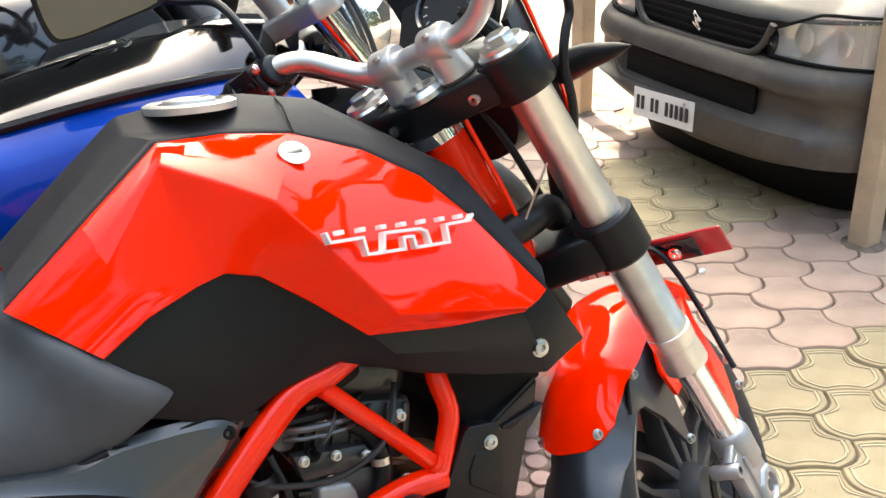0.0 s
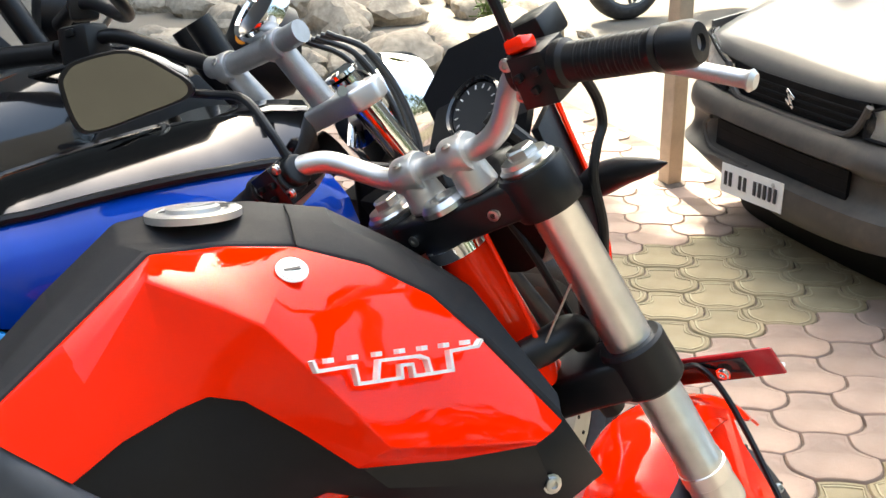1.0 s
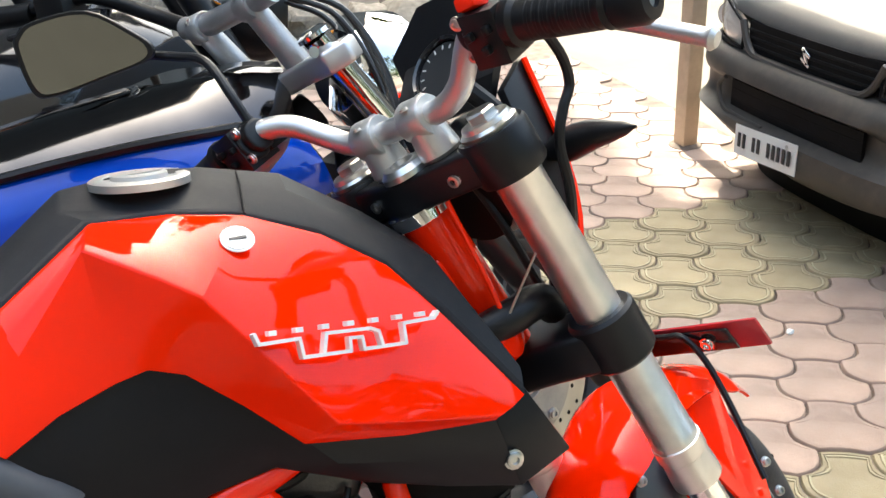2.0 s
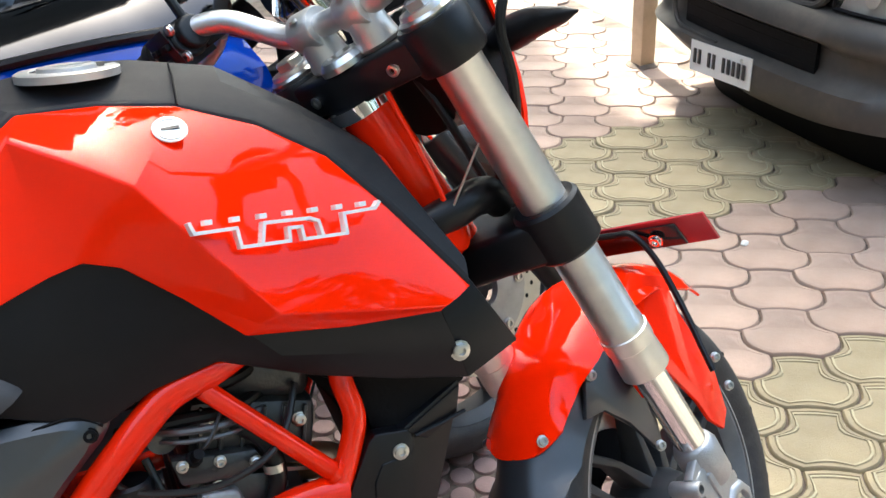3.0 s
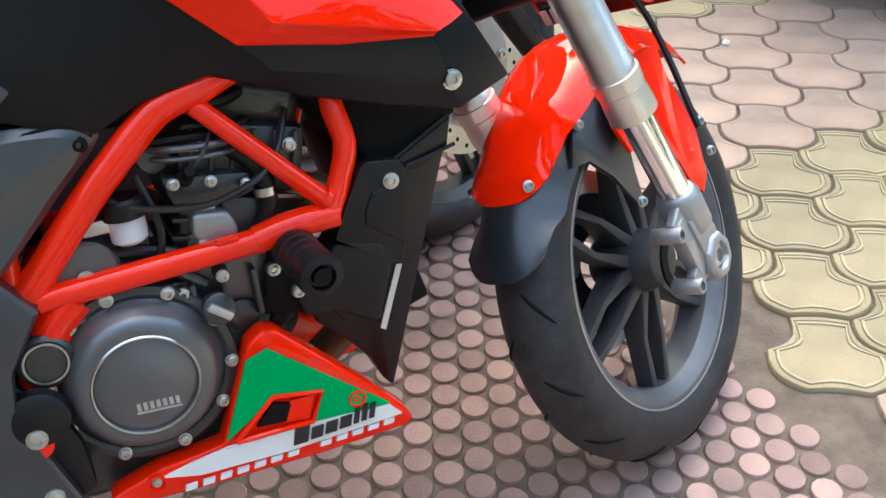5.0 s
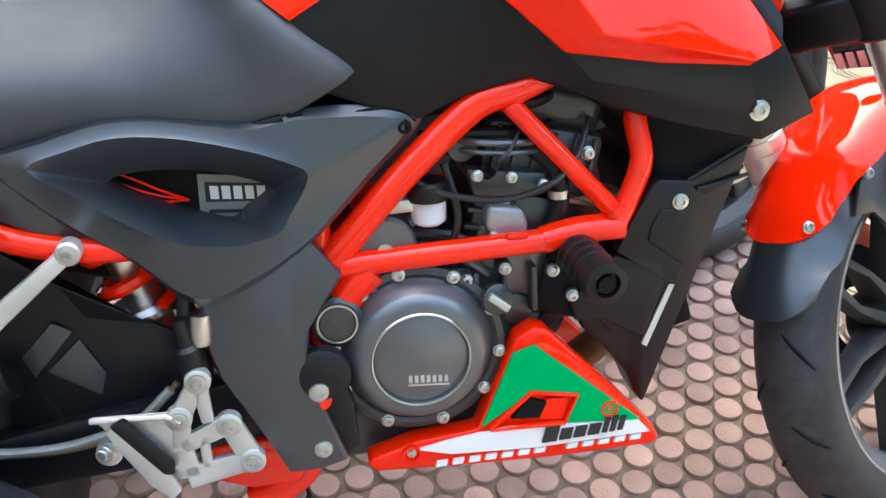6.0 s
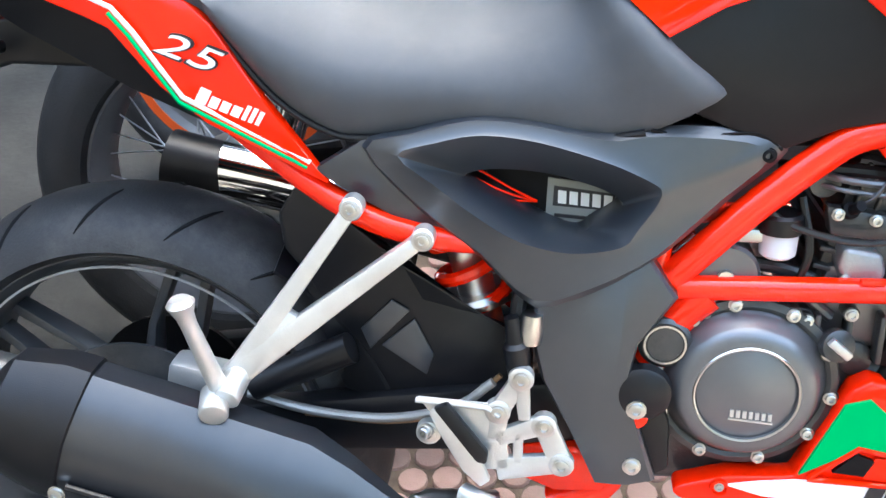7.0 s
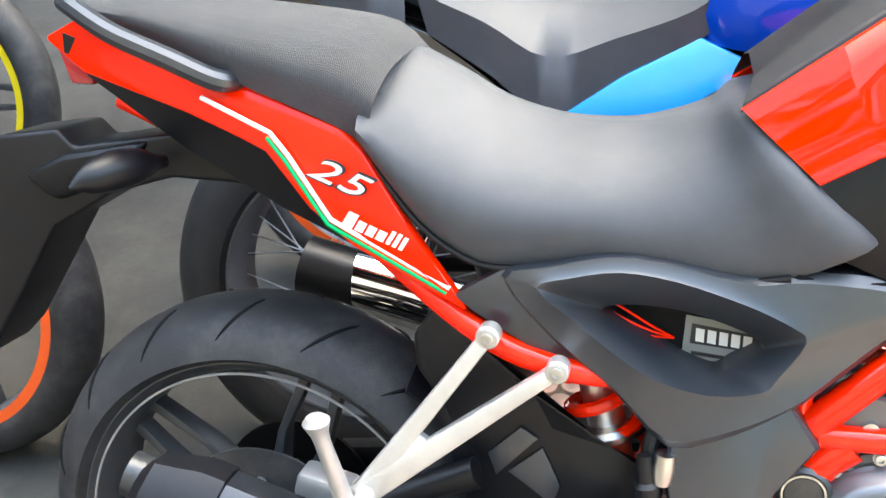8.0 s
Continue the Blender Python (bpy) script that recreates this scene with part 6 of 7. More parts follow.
black_bike(-.10, .90, ORANGE_RIM, ORANGE, BLACK, "black and orange motorcycle with bare alloy levers")
black_bike(-2.02, .30, ORANGE_RIM, ORANGE, BLACK, "black motorcycle with orange wheel rims")
black_bike(-2.55, 1.05, YELLOW, YELLOW, BLACK, "black motorcycle with a yellow wheel rim")
black_bike(-.42, 1.50, ORANGE_RIM, ORANGE, BLACK, "black motorcycle standing in the back row")
black_bike(4.33, 5.15, RIM, BLACK, BLACK, "dusty black motorcycle parked on the earth by the rubble", z=-.05)

# ---- fork, bars and front wheel, built straight and turned with the steering ----
for s in (-1, 1):
    leg = new("fork_leg")
    leg.parent = bike
    part("outer_tube", moved(lathe([(0, .0255), (.004, .0268), (.035, .0268), (.037, .0258), (.40, .0258), (.402, .0268), (.412, .0268), (.413, .0285), (.43, .0285), (.432, .0268), (.455, .0285), (.468, .0285), (.470, .022)], (0, s * .1, -.02), (0, 0, -1), 32), FORK), BRUSHED, leg, "brushed silver fork tube")
    part("inner_tube", moved(rod((0, s * .1 + (.012 if s > 0 else 0), -.46), (0, s * .1 + (.014 if s > 0 else 0), -.64), .0190, segs=24), FORK), CHROME, leg, "polished fork slider")
    part("fork_cap", moved(lathe([(0, .030), (.006, .031), (.009, .028), (.009, .0165)], (0, s * .1, -.034), (0, 0, 1), 32), FORK), STEEL, leg, "silver fork cap")
    part("cap_nut", moved(lathe([(0, .0165), (.014, .0165), (.016, .014)], (0, s * .1, -.026), (0, 0, 1), 6), FORK), STEEL, leg)
    yf = s * .1 + (.014 if s > 0 else 0)
    foot = join(lathe([(0, .022), (.008, .026), (.05, .027), (.062, .022)], (0, yf, -.665), (0, 0, 1), 24),
                box((-.004, yf, -.668), (.044, .036, .070)), box((-.030, yf + s * .004, -.662), (.030, .020, .080)))
    part("fork_foot", moved(foot, FORK), CAST, leg, "cast aluminium fork foot", bevel=.004)
    part("axle_clamp", moved(lathe([(0, .026), (.012, .030), (.034, .030), (.038, .026), (.039, .018), (.028, .016), (.028, 0)], (-.004, yf - s * .016, -.706), (0, s, 0), 8), FORK), CAST, leg, "cast axle clamp", bevel=.002)
    part("axle_end", moved(lathe([(0, .014), (.006, .014), (.007, .009), (.001, .008), (.001, 0)], (-.004, yf + s * .012, -.706), (0, s, 0), 6), FORK), STEEL, leg)
    for dz in (.020, -.016):
        part("pinch_bolt", moved(bolt((.024, yf + s * .006, -.706 + dz), (.5, s, 0), .005, .005), FORK), STEEL, leg)
    for dx, dz in ((-.052, -.628), (-.062, -.700)):
        part("caliper_lug", moved(lathe([(0, .0085), (.002, .0098), (.036, .0098), (.038, .0085), (.038, .0055), (.022, .005), (.022, 0)], (dx, yf - s * .018, dz), (0, s, 0), 20), FORK), CAST, leg)
        part("lug_web", moved(slab([(dx + .004, yf + s * .012, dz + .011), (-.012, yf + s * .012, dz + .020), (-.012, yf + s * .012, dz - .014), (dx + .004, yf + s * .012, dz - .011)], .012, (0, -s, 0)), FORK), CAST, leg, bevel=.002)

# top yoke with bar clamps, lower yoke
top = [(.030, -.115), (.036, -.09), (.02, -.05), (.022, 0), (.02, .05), (.036, .09), (.030, .115), (.0, .133), (-.028, .118), (-.033, .09), (-.040, .045), (-.052, 0), (-.040, -.045), (-.033, -.09), (-.028, -.118), (0, -.133)]
fork_part("top_yoke", slab([(x, y, -.036) for x, y in top], .040, (0, 0, -1)), BLACK, label="black cast top yoke", bevel=.006, segs=3)
for s in (-1, 1):
    fork_part("yoke_collar", lathe([(0, .0355), (.004, .0375), (.046, .0375), (.05, .035)], (0, s * .1, -.082), (0, 0, 1), 32), BLACK)
    fork_part("yoke_bolt", bolt((-.036, s * .058, -.058), (-1, s * .1, 0), .0065, .005), STEEL)
fork_part("stem_nut", lathe([(0, .027), (.006, .027), (.012, .022), (.013, .014), (.008, .012), (.008, 0)], (-.028, 0, -.036), (0, 0, 1), 28), STEEL, label="silver steering stem nut")
low = [(.036, -.10), (.02, -.04), (.024, 0), (.02, .04), (.036, .10), (-.036, .10), (-.045, .04), (-.055, 0), (-.045, -.04), (-.036, -.10)]
fork_part("lower_yoke", slab([(x, y, -.262) for x, y in low], .050, (0, 0, -1)), BLACK, label="black cast lower yoke", bevel=.008, segs=3)
for s in (-1, 1):
    fork_part("lower_collar", lathe([(0, .034), (.004, .0375), (.056, .0375), (.06, .034)], (0, s * .1, -.315), (0, 0, 1), 32), BLACK)
    for dz in (-.278, -.295):
        fork_part("collar_bolt", bolt((.034, s * .108, dz), (.8, s * .6, 0), .006, .006), STEEL)
for s in (-1, 1):
    c = Vector((-.008, s * .036, 0))
    fork_part("bar_riser", lathe([(0, .021), (.004, .0235), (.02, .021), (.036, .0195)], c + Vector((0, 0, -.036)), (0, 0, 1), 24), ALU, label="cast aluminium bar riser")
    fork_part("bar_clamp", lathe([(0, .0205), (.003, .022), (.030, .022), (.033, .0205)], c + Vector((0, -.0165, .006)), (0, 1, 0), 28), ALU)
    for dx in (-.015, .015):
        fork_part("clamp_bolt", bolt(c + Vector((dx, 0, .023)), (0, 0, 1), .0045, .003), STEEL)
BARP = [(-.055, -.345, .034), (-.050, -.25, .050), (-.040, -.20, .062), (-.022, -.165, .066), (-.008, -.135, .052), (-.004, -.10, .020), (-.007, -.07, .007), (-.008, -.035, .006), (-.008, .035, .006), (-.007, .07, .009), (-.004, .10, .026), (-.008, .135, .054), (-.022, .165, .066), (-.040, .20, .066), (-.050, .25, .056), (-.055, .345, .040)]
fork_part("handlebar", tube(curve_points(BARP, 5), .0125, 18), BAR, label="sand-blasted alloy handlebar")
for s in (-1, 1):
    g0, g1 = Vector((-.042, s * .215, .060)), Vector((-.054, s * .34, .035))
    d = g1 - g0
    grip = [(0, .0215), (.003, .0225), (.010, .0225), (.014, .0185)]
    for k in range(9):
        grip += [(.022 + .0080 * k, .0184), (.026 + .0080 * k, .0184), (.0265 + .0080 * k, .0180), (.0295 + .0080 * k, .0180)]
    grip += [(.098, .0195), (.103, .0165)]
    fork_part("grip", lathe(grip, g0, d, 24), SOFT, label="ribbed black rubber grip")
    fork_part("bar_end", lathe([(0, .0175), (.003, .0200), (.026, .0200), (.033, .0165), (.034, .0075), (.028, .007), (.028, .0)], g0 + d.normalized() * .103, d, 24), BLACK, label="black bar-end weight")
    fork_part("switch_housing", join(moved(box((0, 0, 0), (.046, .036, .05)), Matrix.Translation((-.034, s * .192, .058)) @ Matrix.Rotation(radians(-s * 8), 4, "X")), rod((-.034, s * .17, .063), (-.034, s * .176, .062), .022)), BLACK, label="black switch housing", bevel=.006)
    for k in range(3):
        fork_part("switch_button", moved(box((-.060, s * (.182 + .010 * k), .066 - .016 * (k % 2)), (.008, .008, .008)), Matrix()), DARK if s > 0 else SOFT, bevel=.002)
    fork_part("lever_clamp", join(rod((-.03, s * .160, .066), (-.03, s * .182, .064), .019), box((.002, s * .176, .052), (.05, .022, .02))), BLACK, label="black lever clamp", bevel=.003)
    for dz in (.016, -.016):
        fork_part("clamp_bolt", bolt((-.05, s * .171, .064 + dz), (-1, 0, 0), .0055, .005), STEEL)
    lv = [(.018, s * .185, .044), (.026, s * .22, .030), (.016, s * .27, .012), (.002, s * .33, -.018), (-.002, s * .352, -.030)]
    lvp = curve_points(lv, 5)
    fork_part("brake_lever" if s < 0 else "clutch_lever", tube(lvp, .006, 12, radii=[.0082] * (len(lvp) - 2) + [.0105, .007]), ALU, label="bare aluminium hand lever")
fork_part("kill_switch", box((-.040, -.188, .090), (.024, .022, .014), pose(0, 0, 0, 0, 20)), RED_FRAME, bevel=.004, label="red kill switch")
fork_part("master_cylinder", box((.03, -.165, .085), (.05, .045, .03)), BLACK, bevel=.005)
# left mirror and stem, right mirror stem
fork_part("mirror_stem", tube(curve_points([(-.026, .172, .07), (-.020, .178, .115), (-.002, .205, .160), (.002, .25, .182), (-.012, .285, .205)], 6), .0055, 10), BLACK, label="black mirror stem")
mirror_out = [(x, .30 - .95 * (x + .06), z) for x, z in ((-.107, .279), (-.098, .293), (-.081, .296), (-.04, .275), (-.017, .225), (-.012, .203), (-.022, .194), (-.06, .203), (-.101, .215), (-.115, .231))]
mc = sum((Vector(p) for p in mirror_out), Vector()) / len(mirror_out)
mn = (Vector(mirror_out[3]) - Vector(mirror_out[0])).cross(Vector(mirror_out[6]) - Vector(mirror_out[0])).normalized()
if mn.x > 0:
    mn = -mn
shell = [[mc + (Vector(p) - mc) * k - mn * d for p in curve_points(mirror_out, 4, True)] for k, d in ((.97, -.003), (1.0, 0), (.96, .016), (.7, .032), (.2, .036))]
fork_part("mirror_shell", loft(shell, close=True, cap=True), BLACK, label="black rear-view mirror shell", smooth=50)
fork_part("mirror_glass", slab([mc + (Vector(p) - mc) * .90 + mn * .0045 for p in curve_points(mirror_out, 4, True)], .002, tuple(-mn)), MIRROR, label="mirror glass")
fork_part("mirror_stem", tube(curve_points([(-.03, -.17, .07), (-.03, -.178, .12), (-.028, -.185, .20), (-.02, -.20, .26)], 5), .0055, 10), BLACK)
# brake hose, clutch cable and wiring round the head
fork_part("brake_hose", tube(curve_points([(.045, -.165, .075), (.080, -.158, .0), (.086, -.148, -.04), (.066, -.140, -.058), (.045, -.130, -.085), (.038, -.115, -.14), (.035, -.07, -.22), (.03, -.04, -.28)], 6), .0055, 10), SOFT, label="black front brake hose")
fork_part("cable", tube(curve_points([(.02, .17, .05), (.05, .12, .01), (.05, .03, -.03), (.03, -.02, -.12), (.02, -.03, -.25)], 6), .005, 8), CABLE)
fork_part("cable", tube(curve_points([(.02, .19, .05), (.07, .15, -.02), (.05, .07, -.10), (.02, .02, -.25)], 6), .0045, 8), CABLE)
fork_part("loom", tube(curve_points([(.05, -.05, .02), (.06, -.075, -.06), (.05, -.065, -.16), (.02, -.04, -.26)], 6), .011, 10), SOFT)
part("red_wire", tube(curve_points([(.318, -.045, .885), (.345, -.060, .80), (.358, -.065, .755), (.368, -.06, .735), (.375, -.05, .705)], 6), .003, 8), RED_FRAME, bike)
part("horn", lathe([(0, .024), (.008, .027), (.016, .023), (.02, .01)], (.359, -.045, .722), (.6, -.7, .25), 24), RED_FRAME, bike, "red horn disc")
part("ignition_boot", tube(curve_points([(.335, -.055, .735), (.372, -.06, .748), (.405, -.05, .755), (.43, -.03, .74)], 5), .019, 12, radii=None), SOFT, bike, "crumpled black rubber boot")
part("zip_tie", tube([(.362, -.075, .755), (.395, -.085, .815)], .0014, 6), STEEL, bike)
# dash and headlight
fork_part("dash_shell", loft([[(x, y * w, z) for y in (-.075, -.05, 0, .05, .075)] for x, z, w in ((.070, -.025, .8), (.080, .000, 1), (.13, .030, 1), (.155, .035, .9))], thick=.01), BLACK, label="black instrument shell")
dn = Vector((-.62, 0, .78)).normalized()
DC = Vector((.100, -.004, .014))
fork_part("dial", lathe([(0, .040), (.012, .042), (.016, .039), (.014, .036), (.008, .035), (.008, 0)], DC, tuple(dn), 36), GLOSS, label="round tachometer")
fork_part("dial_face", lathe([(0, .034), (.001, .034), (.001, 0)], DC + dn * .0085, tuple(dn), 36), DIAL)
for k in range(11):
    a = radians(-120 + 24 * k)
    e = Vector((.78, 0, .62)) * math.cos(a) + Vector((0, 1, 0)) * math.sin(a)
    fork_part("dial_tick", tube([DC + dn * .0102 + e * .026, DC + dn * .0102 + e * .031], .0009, 4), WHITE)
fork_part("fly_screen", loft([[(x, y * w, z) for y in (-.085, -.05, 0, .05, .085)] for x, z, w in ((.125, .010, .95), (.150, .045, 1.15), (.176, .082, .55))], thick=.004), BLACK, label="small matt black fly screen")
hl = []
for x, w, z0, z1 in ((.03, .050, -.16, -.04), (.075, .062, -.175, -.03), (.108, .058, -.165, -.035), (.128, .035, -.14, -.05)):
    zc, hz = (z0 + z1) / 2, (z1 - z0) / 2
    hl.append([(x, w * math.cos(a) * (1 - .15 * math.sin(a)), zc + hz * math.sin(a)) for a in [2 * math.pi * k / 20 for k in range(20)]])
fork_part("headlight", loft(hl, close=True, cap=True), BLACK, label="black headlight housing", smooth=40)
for s in (-1, 1):
    edge_line = [(.136, -.012), (.131, -.045), (.122, -.10), (.113, -.13), (.103, -.155), (.084, -.184), (.058, -.210)]
    cowl = [[(x - .003, s * .0765, z) for x, z in edge_line], [(x, s * .080, z) for x, z in edge_line], [(x - .005 - .004 * k / 6, s * .0845, z + .002) for k, (x, z) in enumerate(edge_line)], [(x - .013 - .003 * k / 6, s * .0855, z + .004) for k, (x, z) in enumerate(edge_line)]]
    fork_part("headlight_cowl", loft(cowl, thick=.003), RED, label="red headlight cowl edge", smooth=35)
    fork_part("cowl_inner", slab([(x - .010, s * .080, z + .003) for x, z in edge_line] + [(.035, s * .080, -.175), (.06, s * .080, -.10), (.075, s * .080, -.02)], .010, (0, -s, 0)), BLACK, label="black inner cowl plate", bevel=.002)
    ip = curve_points([(.085, s * .06, -.105), (.089, s * .085, -.105), (.092, s * .104, -.105), (.091, s * .135, -.103), (.088, s * .168, -.106), (.086, s * .191, -.108)], 5)
    ir = [.007, .007, .007, .008, .010, .0125, .0145, .016, .017, .018, .0185, .0185, .0182, .0178, .017, .0162, .015, .0138, .0125, .011, .0095, .0085, .007, .005, .003, .0015]
    fork_part("indicator", tube(ip, .01, 14, radii=ir[:len(ip)]), BLACK, label="slim black turn indicator")

# front mudguard: red upper over a black inner
WC = Vector((.046, .0455, -.754))


def lerp_table(rows, a):
    for p, q in zip(rows, rows[1:]):
        if p[0] <= a <= q[0]:
            t = (a - p[0]) / (q[0] - p[0])
            t = t * t * (3 - 2 * t)
            return [u + (v - u) * t for u, v in zip(p, q)]
    return rows[-1]


def guard(table, n, tip):
    """Rows of (degrees, crown radius, side drop, half width); the tip is rounded back by some degrees."""
    rows = []
    for k in range(n):
        a0 = table[0][0] + (table[-1][0] - table[0][0]) * k / (n - 1)
        _, R, drop, hw = lerp_table(table, a0)
        row = []
        for q in range(13):
            b = -1 + 2 * q / 12
            a = radians(a0 - tip * abs(b) ** 3 * (k / (n - 1)) ** 2)
            rr = R - drop * abs(b) ** 2.6
            row.append(WC + Vector((math.cos(a) * rr, hw * b * (1.05 - .05 * abs(b)), math.sin(a) * rr)))
        rows.append(row)
    return rows


fork_part("front_mudguard", loft(guard([(26, .316, .020, .042), (45, .318, .042, .070), (75, .321, .044, .086), (98, .306, .036, .076), (112, .294, .022, .062), (123, .290, .012, .057)], 22, 7), thick=.004), RED, label="glossy red front mudguard", smooth=40)
fork_part("mudguard_inner", loft(guard([(84, .288, .060, .055), (104, .287, .058, .056), (126, .286, .048, .056), (135, .286, .026, .056), (141, .286, .014, .055)], 20, 6), thick=.004), GREY, label="dark grey inner mudguard", smooth=40)


def polar(deg, r, y):
    return WC + Vector((math.cos(radians(deg)) * r, y, math.sin(radians(deg)) * r))


for s in (-1, 1):
    fork_part("mudguard_bracket", slab([polar(d, r, s * .061) for d, r in ((101, .262), (110, .243), (103, .215), (98, .165), (93, .100), (86, .098), (82, .13), (80, .20), (78, .262))], .006, (0, -s, 0)), GREY, bevel=.002)
    fork_part("mudguard_stay", slab([(.156, s * .055 + .0255, -.463), (.214, s * .055 + .0255, -.517), (.200, s * .057 + .0255, -.566), (.203, s * .060 + .0255, -.662), (.176, s * .062 + .0255, -.722), (.150, s * .062 + .0255, -.732), (.134, s * .062 + .0255, -.70), (.131, s * .062 + .0255, -.662), (.110, s * .061 + .0255, -.585), (.05, s * .061 + .0255, -.578), (.045, s * .060 + .0255, -.531), (.09, s * .055 + .0255, -.48)], .007, (0, -s, 0)), RED, label="red mudguard side blade", bevel=.002)
    for p in (polar(94, .108, s * .068), polar(99, .262, s * .064), polar(119, .291, s * .040), Vector((.205, s * .066 + .0255, -.653)), Vector((.200, s * .066 + .0255, -.700))):
        fork_part("mudguard_bolt", bolt(p, (-.3, s, .2), .0058, .006), STEEL)
# front wheel
front = new("front_wheel")
front.parent = bike
FW = FORK @ Matrix.Translation(WC)
wheel(FW, .268, .095, 6, front, "front", RIM, -.015)
tread_cuts(FW, .268, .095, 15, front)
for s in (1,):
    part("brake_disc", moved(torus_ring((0, s * .062, 0), (0, 1, 0), .1, [(-.002, .095), (.002, .095), (.002, .13), (-.002, .13)], 56), FW), STEEL, front, "steel brake disc")
    part("disc_carrier", moved(torus_ring((0, s * .060, 0), (0, 1, 0), .1, [(-.003, .04), (.003, .04), (.003, .098), (-.003, .098)], 40), FW), DARK, front)
part("sensor_ring", moved(torus_ring((0, -.070, 0), (0, 1, 0), .1, [(-.002, .030), (.002, .030), (.002, .044), (-.002, .044)], 40), FW), DARK, front)

# front plate carrier seen from behind, on a thin rod
fork_part("plate_carrier", slab([(.213, -.125, -.435), (.213, .12, -.425), (.221, .12, -.472), (.221, -.125, -.482)], .006, (1, 0, 0)), TAIL_RED, label="red-edged front plate carrier", bevel=.003)
fork_part("carrier_back", slab([(.209, -.085, -.440), (.209, .11, -.430), (.216, .11, -.468), (.216, -.085, -.477)], .004, (1, 0, 0)), GLOSS, label="black carrier back plate", bevel=.002)
fork_part("carrier_bolt", bolt((.206, -.052, -.456), (-1, 0, 0), .008, .006), CHROME)
fork_part("carrier_rod", tube(curve_points([(.208, .04, -.434), (.206, .0, -.436), (.205, -.025, -.44), (.195, -.045, -.475), (.165, -.066, -.53), (.125, -.088, -.585), (.115, -.094, -.60)], 5), .0042, 8), BLACK, label="bent black carrier rod")
for k in range(3):
    fork_part("carrier_mark", box((.2065, .07 + .016 * k, -.452), (.002, .010, .022)), SILVER)

# ---- paving blocks ----
def shared(name, bm, mat):
    bmesh.ops.recalc_face_normals(bm, faces=bm.faces)
    me = bpy.data.meshes.new(name)
    bm.to_mesh(me)
    bm.free()
    me.materials.append(mat)
    return me


def round_block(r=0.0222, segs=14):
    return lathe([(0.0, r), (0.010, r), (0.0125, r * 0.93), (0.0135, r * 0.6)], (0, 0, -0.012), (0, 0, 1), segs)


round_me = shared("round_block", round_block(), PAVER_PINK)
U = Vector((-0.01876, -0.04562, 0))
W = Vector((-U.y, U.x, 0)) * 0.866
rng = random.Random(9)
far = bmesh.new()
disc = [(math.cos(2 * math.pi * k / 12), math.sin(2 * math.pi * k / 12)) for k in range(12)]
near_count = 0
for i in range(-45, 46):
    for j in range(-60, 61):
        p = Vector((0.4738, 0.1525, 0)) + W * i + U * (j + (0.5 if i % 2 else 0))
        edge = 0.852 - 0.12 * p.y - 0.022
        if not (-0.44 < p.x < edge and -0.9 < p.y < 1.9):
            continue
        dz, turn = rng.uniform(-0.0012, 0.0012), rng.uniform(0, 60)
        if 0.18 < p.x and -0.12 < p.y < 0.34 and near_count < 300:
            o = new("paving_block", round_me)
            o.parent = bed
            o.matrix_world = pose(p.x, p.y, dz - .0036, rng.uniform(-1.2, 1.2), rng.uniform(-1.2, 1.2), turn)
            near_count += 1
        else:
            rings = []
            for z, k in ((-0.0156, 1.0), (-0.0056, 1.0), (-0.0031, 0.93), (-0.0021, 0.6)):
                rings.append([far.verts.new((p.x + a * 0.0222 * k, p.y + b * 0.0222 * k, z + dz)) for a, b in disc])
            for ra, rb in zip(rings, rings[1:]):
                for k in range(12):
                    far.faces.new((ra[k], ra[(k + 1) % 12], rb[(k + 1) % 12], rb[k]))
            far.faces.new(rings[-1])
rest = part("round_blocks", far, PAVER_PINK_FAR, bed)
tagged(rest, "pink round concrete paving blocks in dark joints", kind="stuff")


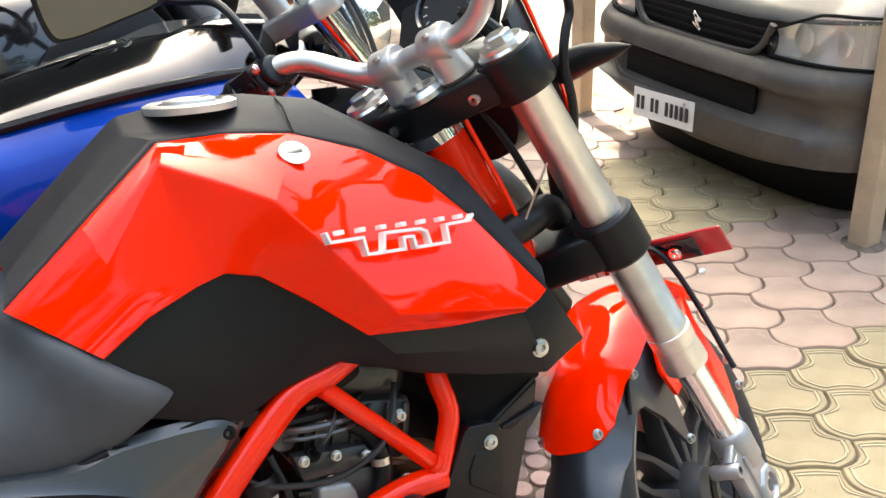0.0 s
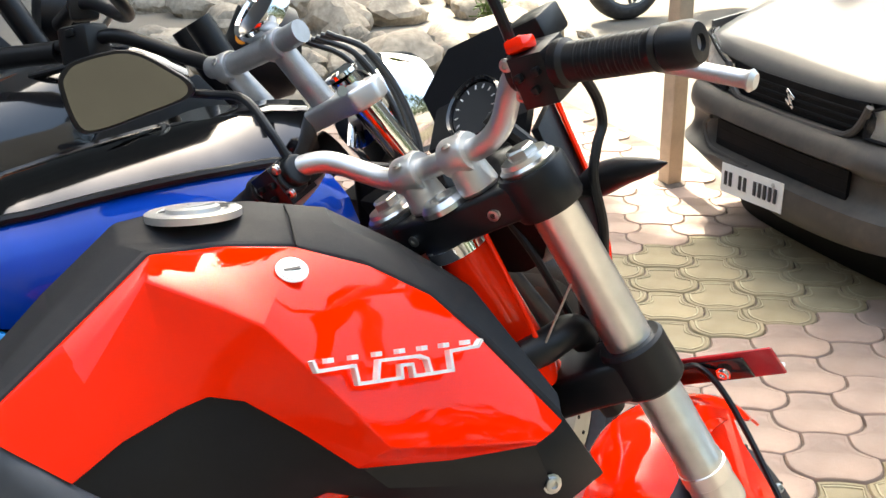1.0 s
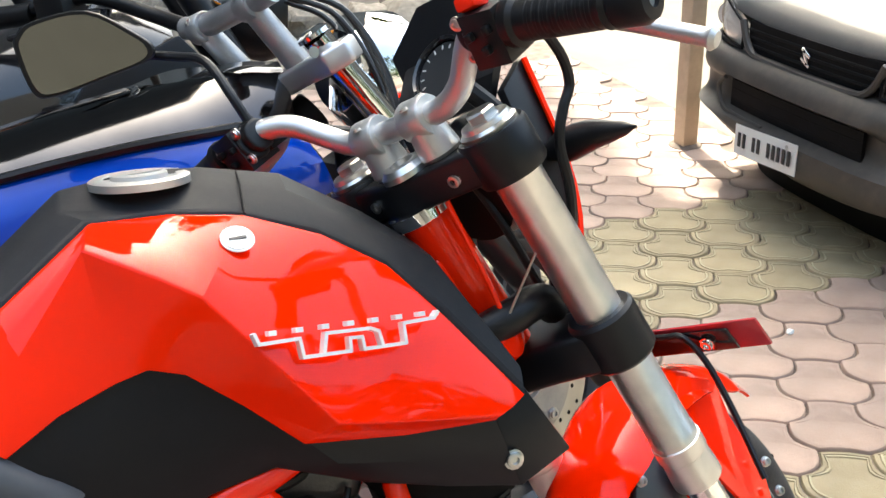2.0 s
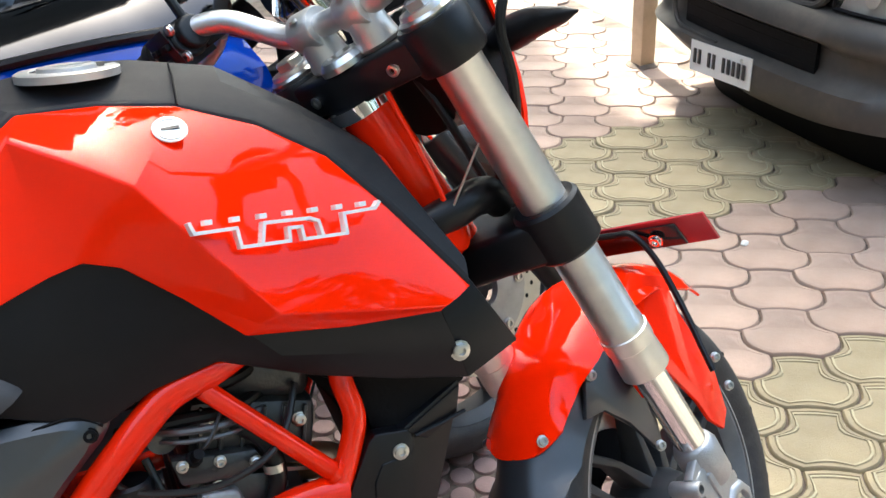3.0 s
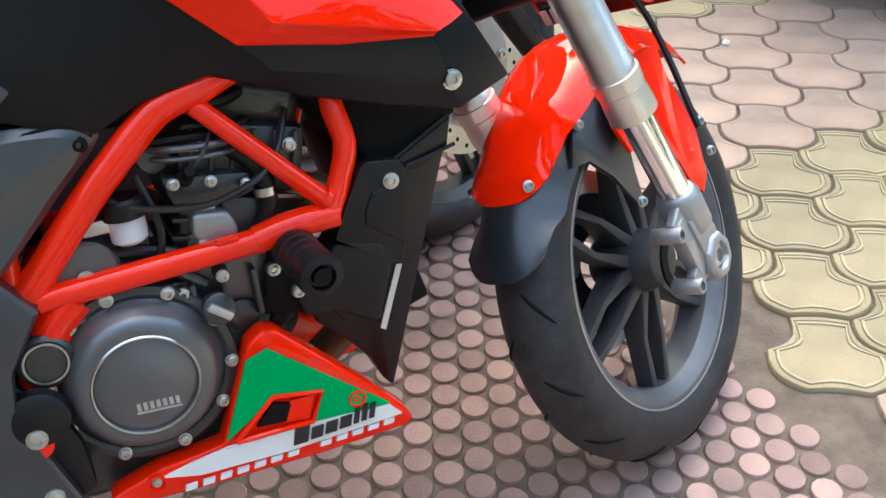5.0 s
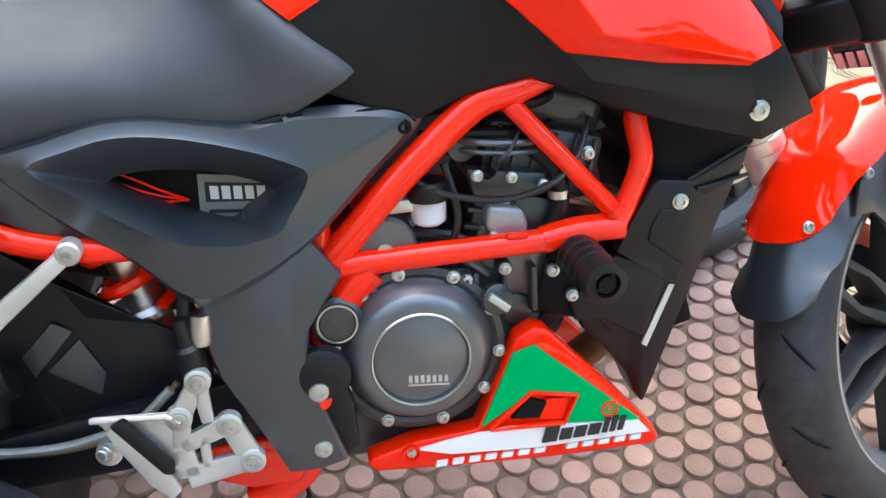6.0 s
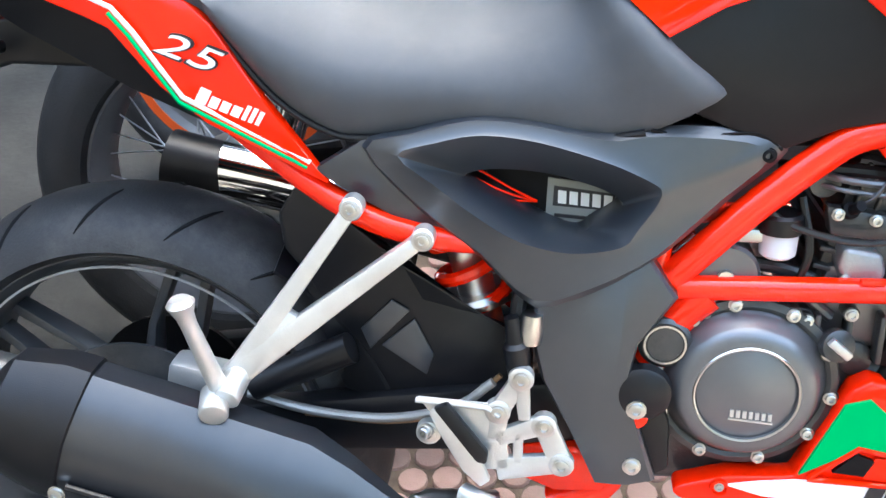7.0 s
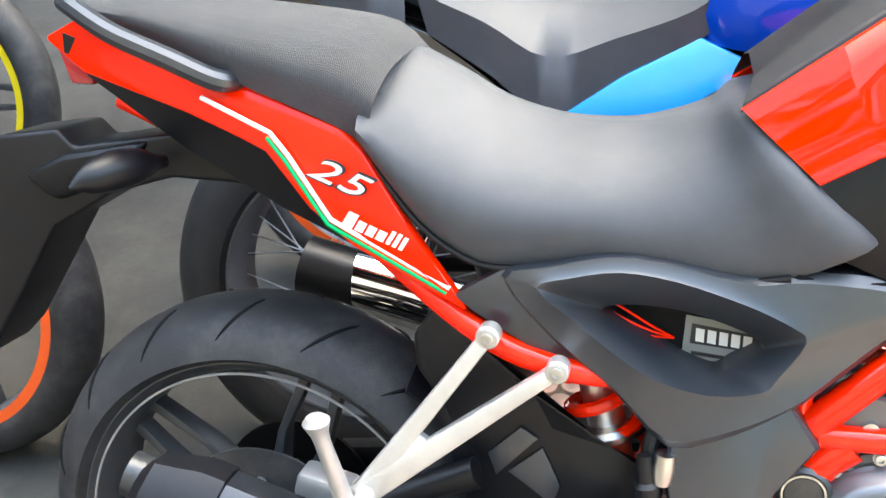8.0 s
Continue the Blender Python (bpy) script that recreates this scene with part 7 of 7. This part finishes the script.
def scalloped():
    """Outline of a six-cornered block with hollow and full sides."""
    s = 0.0985
    c = [Vector((0, s)), Vector((0.8660 * s, s / 2)), Vector((0.8660 * s, -s / 2)), Vector((0, -s)), Vector((-0.8660 * s, -s / 2)), Vector((-0.8660 * s, s / 2))]
    bulge = [0.006, -0.020, 0.020, -0.006, 0.020, -0.020]
    out = []
    for k in range(6):
        a, b = c[k], c[(k + 1) % 6]
        d = (b - a).normalized()
        nrm = Vector((-d.y, d.x))
        for q in range(5):
            t = q / 5
            out.append(a.lerp(b, t) + nrm * bulge[k] * math.sin(math.pi * t))
    return out


def curved_block(grooved):
    base = scalloped()

    def shrink(m):
        return [p * (1 - m / max(p.length, 0.03)) for p in base]
    steps = [(0.0030, -0.012), (0.0030, -0.003), (0.0055, 0.0)]
    if grooved:
        steps += [(0.0125, 0.0), (0.0140, -0.0022), (0.0160, -0.0022), (0.0175, 0.0006), (0.0215, 0.0006), (0.0235, -0.002)]
    else:
        steps += [(0.016, 0.0), (0.0175, -0.001)]
    rows = [[(p.x, p.y, z) for p in shrink(m)] for m, z in steps]
    return loft(rows, close=True, cap=True)


yellow_me = shared("curved_block_yellow", curved_block(True), PAVER_YELLOW)
rose_me = shared("curved_block_rose", curved_block(False), PAVER_ROSE)
yellow_me.materials.append(PAVER_RIM)
for p in yellow_me.polygons:
    if all(yellow_me.vertices[v].co.z > 0.0003 for v in p.vertices):
        p.material_index = 1
for me in (yellow_me, rose_me, round_me):
    for p in me.polygons:
        p.use_smooth = True
    me.set_sharp_from_angle(angle=radians(40))
for j in range(-8, 24):
    for i in range(-4, 10):
        x = 1.060 + 0.1706 * i + (0.0853 if j % 2 else 0)
        y = 0.163 + 0.1478 * j
        if not (0.91 - 0.12 * y < x < 2.12 and -0.85 < y < 3.55):
            continue
        yellow = -0.05 < y < 0.52 or 1.12 < y < 1.78
        o = new("paving_block", yellow_me if yellow else rose_me)
        o.parent = bed
        o.matrix_world = pose(x, y, rng.uniform(-0.002, 0.002), rng.uniform(-0.7, 0.7), rng.uniform(-0.7, 0.7), 0)
